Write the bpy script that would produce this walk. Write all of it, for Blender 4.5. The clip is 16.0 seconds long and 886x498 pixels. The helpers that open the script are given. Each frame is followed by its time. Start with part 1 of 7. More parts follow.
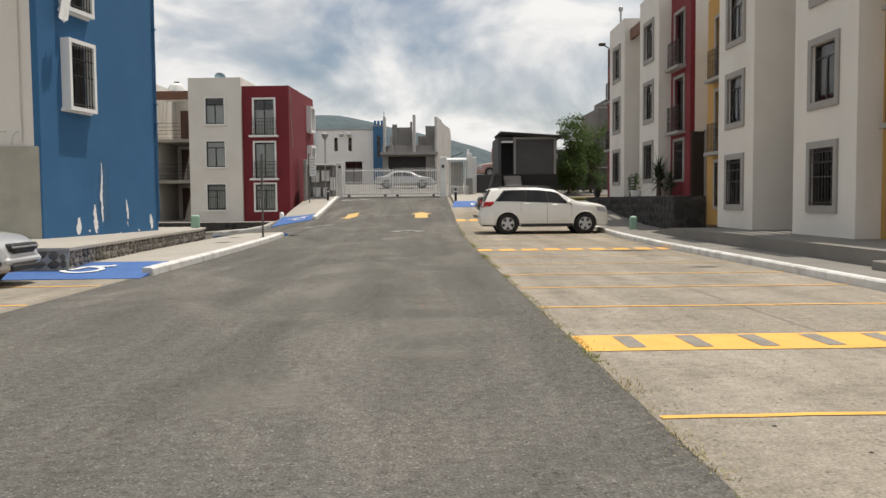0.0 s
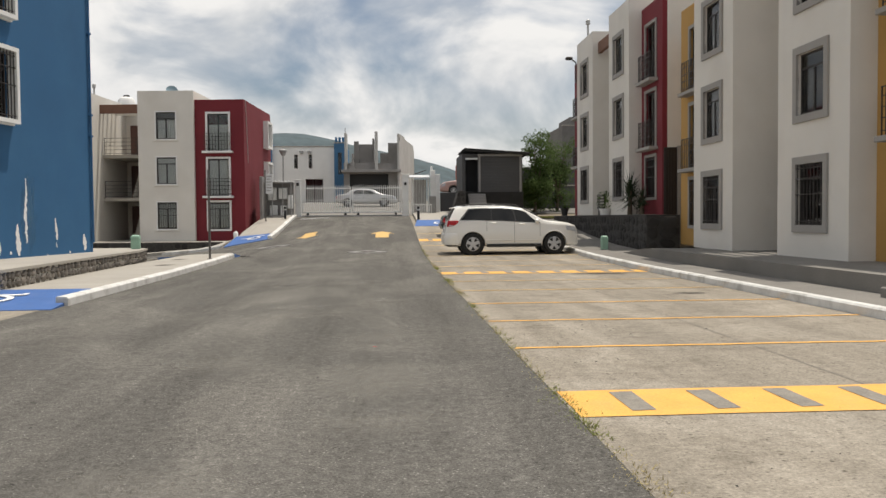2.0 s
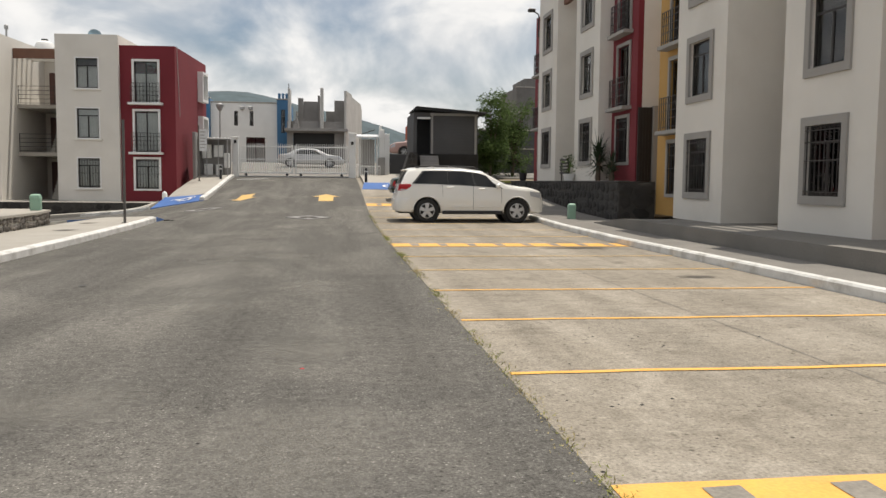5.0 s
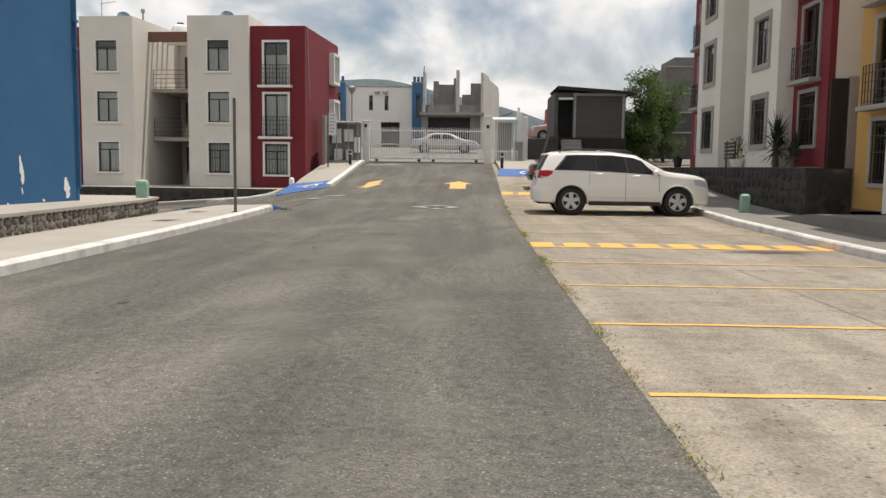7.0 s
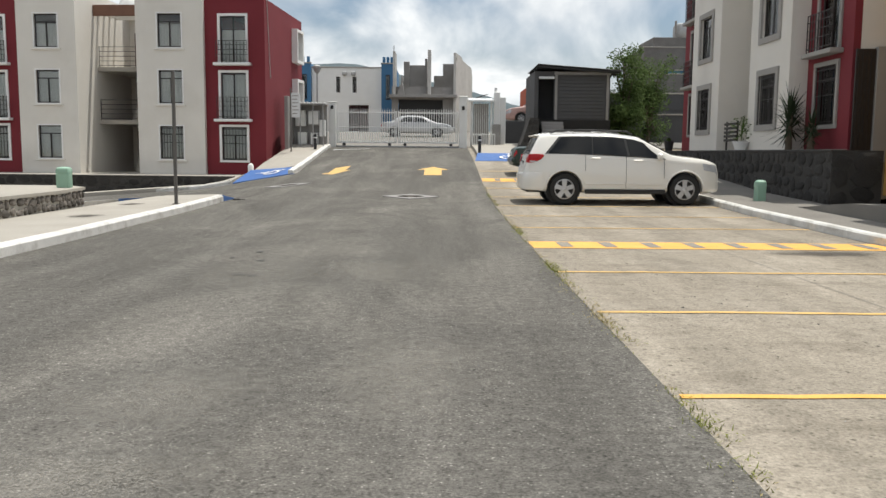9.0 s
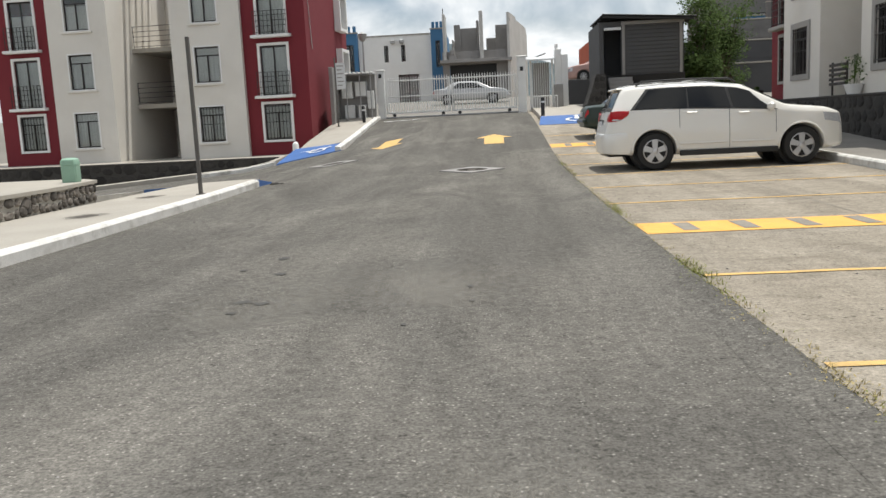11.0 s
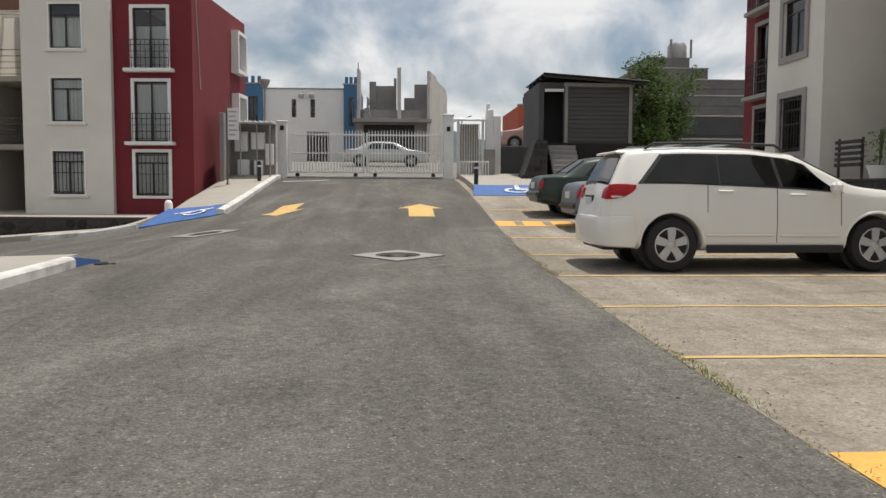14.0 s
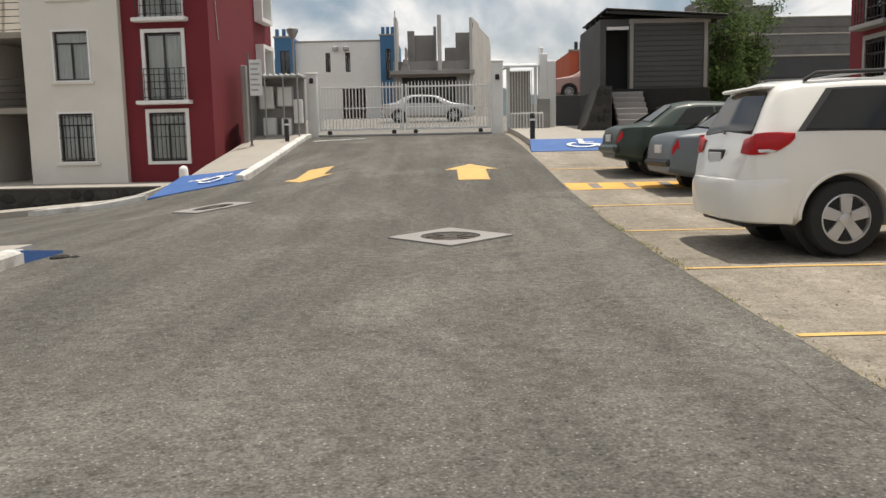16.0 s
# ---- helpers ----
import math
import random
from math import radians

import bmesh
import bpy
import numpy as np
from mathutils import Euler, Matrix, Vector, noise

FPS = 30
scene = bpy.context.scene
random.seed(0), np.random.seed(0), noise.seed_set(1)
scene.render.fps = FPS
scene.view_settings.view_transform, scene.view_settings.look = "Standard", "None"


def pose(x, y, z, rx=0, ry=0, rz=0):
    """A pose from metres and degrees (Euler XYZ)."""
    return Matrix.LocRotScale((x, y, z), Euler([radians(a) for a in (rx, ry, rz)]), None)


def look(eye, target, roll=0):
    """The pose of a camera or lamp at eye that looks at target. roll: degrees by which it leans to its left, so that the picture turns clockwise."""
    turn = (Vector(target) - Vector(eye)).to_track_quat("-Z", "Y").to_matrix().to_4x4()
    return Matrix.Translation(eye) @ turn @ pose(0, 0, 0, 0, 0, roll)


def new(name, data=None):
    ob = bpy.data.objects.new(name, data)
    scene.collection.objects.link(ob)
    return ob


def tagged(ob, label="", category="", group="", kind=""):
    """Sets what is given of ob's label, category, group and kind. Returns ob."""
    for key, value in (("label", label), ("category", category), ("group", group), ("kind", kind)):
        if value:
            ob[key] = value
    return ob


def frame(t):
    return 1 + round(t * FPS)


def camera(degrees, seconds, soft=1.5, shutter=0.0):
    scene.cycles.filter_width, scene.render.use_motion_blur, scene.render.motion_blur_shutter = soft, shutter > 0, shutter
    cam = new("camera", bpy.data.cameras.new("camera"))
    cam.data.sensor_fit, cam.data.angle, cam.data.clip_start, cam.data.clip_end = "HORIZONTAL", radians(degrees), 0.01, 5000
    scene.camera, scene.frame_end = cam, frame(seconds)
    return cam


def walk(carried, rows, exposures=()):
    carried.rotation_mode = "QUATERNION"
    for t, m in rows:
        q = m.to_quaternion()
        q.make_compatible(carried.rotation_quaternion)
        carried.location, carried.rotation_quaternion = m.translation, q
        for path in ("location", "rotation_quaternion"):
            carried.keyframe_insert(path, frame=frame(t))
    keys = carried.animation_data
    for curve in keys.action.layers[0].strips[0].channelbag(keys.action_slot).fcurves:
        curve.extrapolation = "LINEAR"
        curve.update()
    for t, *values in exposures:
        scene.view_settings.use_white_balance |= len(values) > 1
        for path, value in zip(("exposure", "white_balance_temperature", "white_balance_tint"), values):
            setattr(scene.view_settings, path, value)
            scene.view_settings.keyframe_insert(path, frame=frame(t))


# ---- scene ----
cam = camera(55.8, 16.0)
PATH = [
    (0, (-0.07, 0.258, 1.399), (-0.024, 2.254, 1.282), -0.5),
    (0.5, (-0.06, 0.629, 1.404), (0.013, 2.626, 1.317), -1.4),
    (1, (-0.002, 1.054, 1.389), (0.046, 3.052, 1.318), -1.6),
    (1.5, (0.046, 1.489, 1.415), (0.083, 3.487, 1.34), -1.6),
    (2, (0.07, 2.046, 1.415), (0.202, 4.04, 1.341), -0.5),
    (2.5, (0.144, 2.542, 1.412), (0.317, 4.531, 1.3), 0.9),
    (3, (0.123, 3.012, 1.399), (0.368, 4.99, 1.235), 0.9),
    (3.2, (0.138, 3.126, 1.404), (0.397, 5.101, 1.224), 1.0),
    (5.3, (0.16, 5.636, 1.397), (0.418, 7.614, 1.249), 0.5),
    (5.5, (0.208, 6.054, 1.406), (0.448, 8.035, 1.285), 1.0),
    (6, (0.285, 6.837, 1.407), (0.458, 8.826, 1.292), 1.9),
    (6.5, (0.344, 7.536, 1.373), (0.439, 9.527, 1.204), 1.6),
    (7, (0.322, 8.301, 1.37), (0.258, 10.29, 1.175), 0.7),
    (7.5, (0.301, 9.052, 1.365), (0.122, 11.035, 1.171), 1.4),
    (8, (0.251, 9.798, 1.333), (0.181, 11.782, 1.085), 0.3),
    (8.5, (0.189, 10.571, 1.345), (0.174, 12.554, 1.093), -0.1),
    (9, (0.095, 11.171, 1.331), (0.102, 13.158, 1.102), 0.5),
    (9.2, (0.102, 11.435, 1.329), (0.079, 13.423, 1.113), 0.0),
    (11.3, (-0.177, 14.535, 1.261), (-0.320, 16.504, 0.943), -2.9),
    (11.5, (-0.196, 14.848, 1.261), (-0.357, 16.812, 0.923), -2.7),
    (12, (-0.324, 15.721, 1.245), (-0.477, 17.666, 0.805), -3.4),
    (12.5, (-0.384, 16.788, 1.220), (-0.521, 18.759, 0.908), -2.4),
    (13, (-0.42, 17.82, 1.242), (-0.476, 19.790, 0.900), -1.3),
    (13.5, (-0.523, 18.91, 1.228), (-0.492, 20.880, 0.882), 1.4),
    (14, (-0.629, 19.939, 1.271), (-0.531, 21.931, 1.122), 0.3),
    (14.5, (-0.717, 20.664, 1.305), (-0.674, 22.661, 1.216), -0.7),
    (15, (-0.778, 21.616, 1.261), (-0.742, 23.609, 1.096), -0.1),
    (15.5, (-0.761, 22.51, 1.259), (-0.729, 24.496, 1.023), -0.8),
    (16, (-0.762, 23.27, 1.287), (-0.766, 25.254, 1.035), -1.2),
]
EXPOSURES = [(0, 0.26, 6750, 10), (0.6, 0.2, 6750, 10), (1.0, 0.12, 6750, 10), (1.5, 0.14, 6750, 10), (2.2, 0.26, 6750, 10), (3, 0.34, 6750, 10), (5.5, 0.31, 6750, 10), (7, 0.35, 6800, 11), (8, 0.36, 6750, 10), (9, 0.46, 6450, 8), (11.5, 0.45, 6400, 8), (12.2, 0.58, 6450, 9), (13.5, 0.45, 6400, 8), (14.2, 0.1, 6700, 10), (14.7, 0.05, 6900, 10), (15.2, 0.16, 6850, 10), (16, 0.34, 6800, 10)]
walk(cam, [(t, look(e, g, r)) for t, e, g, r in PATH], EXPOSURES)

# ---- world, sun ----
SUN_EL, SUN_AZ = 74.5, 60.0     # elevation; direction to the sun, degrees from +y towards +x
to_sun = Vector((math.cos(radians(SUN_EL)) * math.sin(radians(SUN_AZ)), math.cos(radians(SUN_EL)) * math.cos(radians(SUN_AZ)), math.sin(radians(SUN_EL))))
world = bpy.data.worlds.new("sky")
scene.world = world
world.use_nodes = True
wn, wl = world.node_tree.nodes, world.node_tree.links
wn.clear()
w_out = wn.new("ShaderNodeOutputWorld")
w_bg = wn.new("ShaderNodeBackground")
w_sky = wn.new("ShaderNodeTexSky")
w_sky.sky_type, w_sky.sun_disc = "NISHITA", False
w_sky.sun_elevation, w_sky.sun_rotation = radians(SUN_EL), radians(SUN_AZ)
w_sky.dust_density = 2.0
w_co = wn.new("ShaderNodeTexCoord")
w_sep = wn.new("ShaderNodeSeparateXYZ")
w_zc = wn.new("ShaderNodeMath")
w_zc.operation, w_zc.inputs[1].default_value = "MAXIMUM", 0.0
w_za = wn.new("ShaderNodeMath")
w_za.operation, w_za.inputs[1].default_value = "ADD", 0.75
w_div = wn.new("ShaderNodeVectorMath")
w_div.operation = "DIVIDE"
w_cmb = wn.new("ShaderNodeCombineXYZ")
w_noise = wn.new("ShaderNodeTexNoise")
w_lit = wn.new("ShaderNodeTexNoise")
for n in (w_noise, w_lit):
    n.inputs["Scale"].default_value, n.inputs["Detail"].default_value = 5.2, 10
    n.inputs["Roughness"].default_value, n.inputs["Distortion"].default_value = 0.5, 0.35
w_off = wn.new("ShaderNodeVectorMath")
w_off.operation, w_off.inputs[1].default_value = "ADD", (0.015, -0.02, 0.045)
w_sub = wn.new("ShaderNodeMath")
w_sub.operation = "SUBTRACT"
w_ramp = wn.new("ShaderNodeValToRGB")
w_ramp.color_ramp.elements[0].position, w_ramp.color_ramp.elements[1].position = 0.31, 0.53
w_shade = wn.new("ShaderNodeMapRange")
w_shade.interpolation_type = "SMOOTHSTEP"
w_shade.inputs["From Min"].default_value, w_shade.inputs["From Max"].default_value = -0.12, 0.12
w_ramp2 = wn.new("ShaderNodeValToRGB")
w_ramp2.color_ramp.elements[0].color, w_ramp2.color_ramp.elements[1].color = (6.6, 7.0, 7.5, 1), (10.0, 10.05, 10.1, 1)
w_mix = wn.new("ShaderNodeMix")
w_mix.data_type = "RGBA"
wl.new(w_co.outputs["Generated"], w_sep.inputs[0])
wl.new(w_sep.outputs["Z"], w_zc.inputs[0])
wl.new(w_zc.outputs[0], w_za.inputs[0])
for k in range(3):
    wl.new(w_za.outputs[0], w_cmb.inputs[k])
wl.new(w_co.outputs["Generated"], w_div.inputs[0])
wl.new(w_cmb.outputs[0], w_div.inputs[1])
wl.new(w_div.outputs[0], w_noise.inputs["Vector"])
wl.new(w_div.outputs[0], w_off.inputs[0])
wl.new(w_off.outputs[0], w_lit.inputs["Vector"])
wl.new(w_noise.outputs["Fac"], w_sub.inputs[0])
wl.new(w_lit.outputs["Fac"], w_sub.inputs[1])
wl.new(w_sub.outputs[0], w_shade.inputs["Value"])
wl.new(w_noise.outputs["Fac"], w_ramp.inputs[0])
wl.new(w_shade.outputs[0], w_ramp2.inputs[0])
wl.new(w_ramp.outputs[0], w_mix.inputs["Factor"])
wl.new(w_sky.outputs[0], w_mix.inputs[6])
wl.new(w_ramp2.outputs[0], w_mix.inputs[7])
wl.new(w_mix.outputs[2], w_bg.inputs["Color"])
wl.new(w_bg.outputs[0], w_out.inputs[0])
w_bg.inputs["Strength"].default_value = 0.076

sun = new("sun", bpy.data.lights.new("sun", "SUN"))
sun.data.energy, sun.data.angle, sun.data.color = 3.3, radians(0.7), (1.0, 0.95, 0.87)
sun.matrix_world = look(to_sun * 60, (0, 0, 0))


# ---- materials ----
def mat(name, color, rough=0.8, metal=0.0, var=0.12, scale=1.2, grain=60.0, bump=0.15, dirt=0.0, dirt_color=(0.12, 0.11, 0.09), spec=0.5, coat=0.0, random_amount=0.0, detail_contrast=0.5):
    """A surface with colour variation at two scales, fine relief, and optional stains."""
    m = bpy.data.materials.new(name)
    m.use_nodes = True
    nt, nd, lk = m.node_tree, m.node_tree.nodes, m.node_tree.links
    b = nd["Principled BSDF"]
    b.inputs["Roughness"].default_value, b.inputs["Metallic"].default_value = rough, metal
    b.inputs["Specular IOR Level"].default_value, b.inputs["Coat Weight"].default_value = spec, coat
    co = nd.new("ShaderNodeNewGeometry")
    n1, n2 = nd.new("ShaderNodeTexNoise"), nd.new("ShaderNodeTexNoise")
    n1.inputs["Scale"].default_value, n1.inputs["Detail"].default_value = scale, 5
    n2.inputs["Scale"].default_value, n2.inputs["Detail"].default_value = grain, 2
    for n in (n1, n2):
        lk.new(co.outputs["Position"], n.inputs["Vector"])
    add = nd.new("ShaderNodeMix")
    add.data_type, add.inputs["Factor"].default_value = "FLOAT", detail_contrast
    lk.new(n1.outputs["Fac"], add.inputs[2])
    lk.new(n2.outputs["Fac"], add.inputs[3])
    ramp = nd.new("ShaderNodeMapRange")
    ramp.inputs["From Min"].default_value, ramp.inputs["From Max"].default_value = 0.3, 0.7
    ramp.inputs["To Min"].default_value, ramp.inputs["To Max"].default_value = 1 - var, 1 + var
    lk.new(add.outputs[0], ramp.inputs["Value"])
    last = ramp.outputs[0]
    if random_amount:
        oi, mr, mu = nd.new("ShaderNodeObjectInfo"), nd.new("ShaderNodeMapRange"), nd.new("ShaderNodeMath")
        mr.inputs["To Min"].default_value, mr.inputs["To Max"].default_value = 1 - random_amount, 1 + random_amount
        mu.operation = "MULTIPLY"
        lk.new(oi.outputs["Random"], mr.inputs["Value"])
        lk.new(mr.outputs[0], mu.inputs[0])
        lk.new(last, mu.inputs[1])
        last = mu.outputs[0]
    sc = nd.new("ShaderNodeVectorMath")
    sc.operation = "SCALE"
    sc.inputs[0].default_value = color
    lk.new(last, sc.inputs["Scale"])
    col = sc.outputs[0]
    if dirt:
        n3 = nd.new("ShaderNodeTexNoise")
        n3.inputs["Scale"].default_value, n3.inputs["Detail"].default_value, n3.inputs["Roughness"].default_value = scale * 0.7, 8, 0.65
        lk.new(co.outputs["Position"], n3.inputs["Vector"])
        r3 = nd.new("ShaderNodeMapRange")
        r3.inputs["From Min"].default_value, r3.inputs["From Max"].default_value = 0.5, 0.72
        r3.inputs["To Max"].default_value = dirt
        lk.new(n3.outputs["Fac"], r3.inputs["Value"])
        mx = nd.new("ShaderNodeMix")
        mx.data_type = "RGBA"
        mx.inputs[7].default_value = (*dirt_color, 1)
        lk.new(r3.outputs[0], mx.inputs["Factor"])
        lk.new(col, mx.inputs[6])
        col = mx.outputs[2]
    lk.new(col, b.inputs["Base Color"])
    if bump:
        bp = nd.new("ShaderNodeBump")
        bp.inputs["Strength"].default_value, bp.inputs["Distance"].default_value = bump, 0.02
        lk.new(n2.outputs["Fac"], bp.inputs["Height"])
        lk.new(bp.outputs[0], b.inputs["Normal"])
    return m


def glass(name, tint, gloss=0.03):
    m = bpy.data.materials.new(name)
    m.use_nodes = True
    nd, lk = m.node_tree.nodes, m.node_tree.links
    nd.remove(nd["Principled BSDF"])
    tr, gl, fr, mx = nd.new("ShaderNodeBsdfTransparent"), nd.new("ShaderNodeBsdfGlossy"), nd.new("ShaderNodeFresnel"), nd.new("ShaderNodeMixShader")
    tr.inputs["Color"].default_value = (*tint, 1)
    gl.inputs["Roughness"].default_value = gloss
    fr.inputs["IOR"].default_value = 1.52
    lk.new(fr.outputs[0], mx.inputs[0])
    lk.new(tr.outputs[0], mx.inputs[1])
    lk.new(gl.outputs[0], mx.inputs[2])
    lk.new(mx.outputs[0], nd["Material Output"].inputs["Surface"])
    return m


def paving(name, base, pale, dark, grain_scale, grain, patch_scale, patch, speck, bump, pit=0.5):
    """Aggregate paving: fine stones, pale worn patches, dark stains and lengthwise wear."""
    m = bpy.data.materials.new(name)
    m.use_nodes = True
    nd, lk = m.node_tree.nodes, m.node_tree.links
    b = nd["Principled BSDF"]
    b.inputs["Roughness"].default_value, b.inputs["Specular IOR Level"].default_value = 1.0, 0.02
    geo = nd.new("ShaderNodeNewGeometry")

    def noise_node(scale, detail, rough=0.5, stretch=None, distort=0.0):
        n = nd.new("ShaderNodeTexNoise")
        n.inputs["Scale"].default_value, n.inputs["Detail"].default_value = scale, detail
        n.inputs["Roughness"].default_value, n.inputs["Distortion"].default_value = rough, distort
        if stretch:
            mp = nd.new("ShaderNodeMapping")
            mp.inputs["Scale"].default_value = stretch
            lk.new(geo.outputs["Position"], mp.inputs["Vector"])
            lk.new(mp.outputs[0], n.inputs["Vector"])
        else:
            lk.new(geo.outputs["Position"], n.inputs["Vector"])
        return n.outputs["Fac"]

    def ramp_node(v, a, b_, lo, hi):
        r = nd.new("ShaderNodeMapRange")
        r.inputs["From Min"].default_value, r.inputs["From Max"].default_value = a, b_
        r.inputs["To Min"].default_value, r.inputs["To Max"].default_value = lo, hi
        lk.new(v, r.inputs["Value"])
        return r.outputs[0]

    def mix_col(f, a, c):
        x = nd.new("ShaderNodeMix")
        x.data_type = "RGBA"
        lk.new(f, x.inputs["Factor"])
        for sock, val in ((x.inputs[6], a), (x.inputs[7], c)):
            if isinstance(val, tuple):
                sock.default_value = (*val, 1)
            else:
                lk.new(val, sock)
        return x.outputs[2]
    patches = ramp_node(noise_node(patch_scale, 9, 0.66, (1.0, 0.55, 1.0), 0.9), 0.46, 0.64, 0.0, patch)
    stains = ramp_node(noise_node(patch_scale * 2.3, 6, 0.6, (0.7, 1.3, 1.0)), 0.54, 0.72, 0.0, patch * 0.8)
    wear = ramp_node(noise_node(0.9, 5, 0.6, (1.6, 0.12, 1.0)), 0.35, 0.65, 0.86, 1.14)
    col = mix_col(patches, base, pale)
    col = mix_col(stains, col, dark)
    g1 = noise_node(grain_scale, 3, 0.7)
    g2 = noise_node(grain_scale * 0.22, 4, 0.7)
    v1 = ramp_node(g1, 0.28, 0.72, 1 - grain, 1 + grain)
    v2 = ramp_node(g2, 0.3, 0.7, 1 - grain * 0.55, 1 + grain * 0.55)
    vo = nd.new("ShaderNodeTexVoronoi")
    vo.inputs["Scale"].default_value = grain_scale * 0.5
    lk.new(geo.outputs["Position"], vo.inputs["Vector"])
    v3 = ramp_node(vo.outputs["Distance"], 0.05, 0.22, 1 + speck, 1.0)
    # pits between the stones, in loose groups
    pits = nd.new("ShaderNodeTexVoronoi")
    pits.inputs["Scale"].default_value, pits.inputs["Randomness"].default_value = grain_scale * 0.31, 1.0
    lk.new(geo.outputs["Position"], pits.inputs["Vector"])
    hole = ramp_node(pits.outputs["Distance"], 0.10, 0.26, 1.0, 0.0)
    groups = ramp_node(noise_node(patch_scale * 3.1, 6, 0.7), 0.42, 0.6, 0.0, pit)
    pm = nd.new("ShaderNodeMath")
    pm.operation = "MULTIPLY"
    lk.new(hole, pm.inputs[0])
    lk.new(groups, pm.inputs[1])
    v4 = ramp_node(pm.outputs[0], 0.0, 1.0, 1.0, 0.3)
    cur = None
    for v in (wear, v1, v2, v3, v4):
        if cur is None:
            cur = v
        else:
            mu = nd.new("ShaderNodeMath")
            mu.operation = "MULTIPLY"
            lk.new(cur, mu.inputs[0])
            lk.new(v, mu.inputs[1])
            cur = mu.outputs[0]
    sc = nd.new("ShaderNodeVectorMath")
    sc.operation = "SCALE"
    lk.new(col, sc.inputs[0])
    lk.new(cur, sc.inputs["Scale"])
    lk.new(sc.outputs[0], b.inputs["Base Color"])
    bp = nd.new("ShaderNodeBump")
    bp.inputs["Strength"].default_value, bp.inputs["Distance"].default_value = bump, 0.012
    lk.new(g1, bp.inputs["Height"])
    lk.new(bp.outputs[0], b.inputs["Normal"])
    return m


def stain_material(name, color, strength, grain=0.0):
    """A soft-edged stain: dark in the middle of its own disc, fading out unevenly."""
    m = bpy.data.materials.new(name)
    m.use_nodes = True
    nd, lk = m.node_tree.nodes, m.node_tree.links
    b = nd["Principled BSDF"]
    b.inputs["Base Color"].default_value, b.inputs["Roughness"].default_value = (*color, 1), 0.85
    co, ln, ns, ad, mr = nd.new("ShaderNodeTexCoord"), nd.new("ShaderNodeVectorMath"), nd.new("ShaderNodeTexNoise"), nd.new("ShaderNodeMath"), nd.new("ShaderNodeMapRange")
    ln.operation, ad.operation = "LENGTH", "ADD"
    ns.inputs["Scale"].default_value, ns.inputs["Detail"].default_value = 2.6, 7
    lk.new(co.outputs["Object"], ln.inputs[0])
    lk.new(co.outputs["Object"], ns.inputs["Vector"])
    lk.new(ln.outputs["Value"], ad.inputs[0])
    lk.new(ns.outputs["Fac"], ad.inputs[1])
    mr.inputs["From Min"].default_value, mr.inputs["From Max"].default_value = 0.75, 1.3
    mr.inputs["To Min"].default_value, mr.inputs["To Max"].default_value = strength, 0.0
    lk.new(ad.outputs[0], mr.inputs["Value"])
    if grain:
        geo, fine, fr, mu = nd.new("ShaderNodeNewGeometry"), nd.new("ShaderNodeTexNoise"), nd.new("ShaderNodeMapRange"), nd.new("ShaderNodeMath")
        fine.inputs["Scale"].default_value, fine.inputs["Detail"].default_value = grain, 4
        fr.inputs["From Min"].default_value, fr.inputs["From Max"].default_value = 0.42, 0.60
        mu.operation = "MULTIPLY"
        lk.new(geo.outputs["Position"], fine.inputs["Vector"])
        lk.new(fine.outputs["Fac"], fr.inputs["Value"])
        lk.new(fr.outputs[0], mu.inputs[0])
        lk.new(mr.outputs[0], mu.inputs[1])
        lk.new(mu.outputs[0], b.inputs["Alpha"])
    else:
        lk.new(mr.outputs[0], b.inputs["Alpha"])
    return m


M_ASPHALT = paving("asphalt", (0.118, 0.1125, 0.1035), (0.210, 0.198, 0.178), (0.095, 0.091, 0.084), 56, 0.50, 0.42, 0.45, 1.3, 0.9, 0.7)
M_CONCRETE = paving("parking_concrete", (0.268, 0.239, 0.198), (0.332, 0.299, 0.252), (0.158, 0.138, 0.112), 42, 0.32, 0.7, 0.8, -0.5, 0.9, 0.85)
M_DUST = stain_material("pale_dust", (0.27, 0.253, 0.222), 0.5, 95.0)
M_HALO = stain_material("scuffed_blue_paint", (0.07, 0.175, 0.30), 0.6)
M_OIL = stain_material("oil_stain", (0.07, 0.06, 0.05), 0.75)
M_TAR = mat("tar", (0.066, 0.063, 0.059), 0.9, var=0.3, scale=12, grain=60, bump=0.4)
M_WALK = mat("pavement_concrete", (0.35, 0.325, 0.285), 0.9, var=0.15, scale=0.9, grain=40, bump=0.2, dirt=0.25, dirt_color=(0.24, 0.22, 0.19))
# weathered concrete, base colour darkened to deepen the blocks' shade on the walkway
M_PLATFORM = mat("weathered_shade_darkened_concrete", (0.185, 0.173, 0.155), 0.9, var=0.24, scale=0.9, grain=40, bump=0.25, dirt=0.35, dirt_color=(0.14, 0.13, 0.115))
M_KERB = mat("white_kerb_paint", (0.62, 0.61, 0.585), 0.75, var=0.2, scale=3, dirt=0.85, dirt_color=(0.3, 0.28, 0.25))
M_YELLOWWORN = mat("dusty_yellow_road_paint", (0.60, 0.385, 0.13), 0.8, var=0.2, scale=5, grain=50, dirt=0.6, dirt_color=(0.30, 0.24, 0.15))
M_YELLOW = mat("yellow_road_paint", (0.72, 0.382, 0.08), 0.75, var=0.16, scale=3, grain=50, dirt=0.35, dirt_color=(0.40, 0.30, 0.14))
M_GREYBLOCK = mat("grey_road_paint", (0.225, 0.205, 0.175), 0.9, var=0.3, scale=4, grain=45, bump=0.3)
M_BLUEPAINT = mat("blue_road_paint", (0.045, 0.12, 0.33), 0.7, var=0.15, scale=3, dirt=0.2, dirt_color=(0.2, 0.25, 0.4))
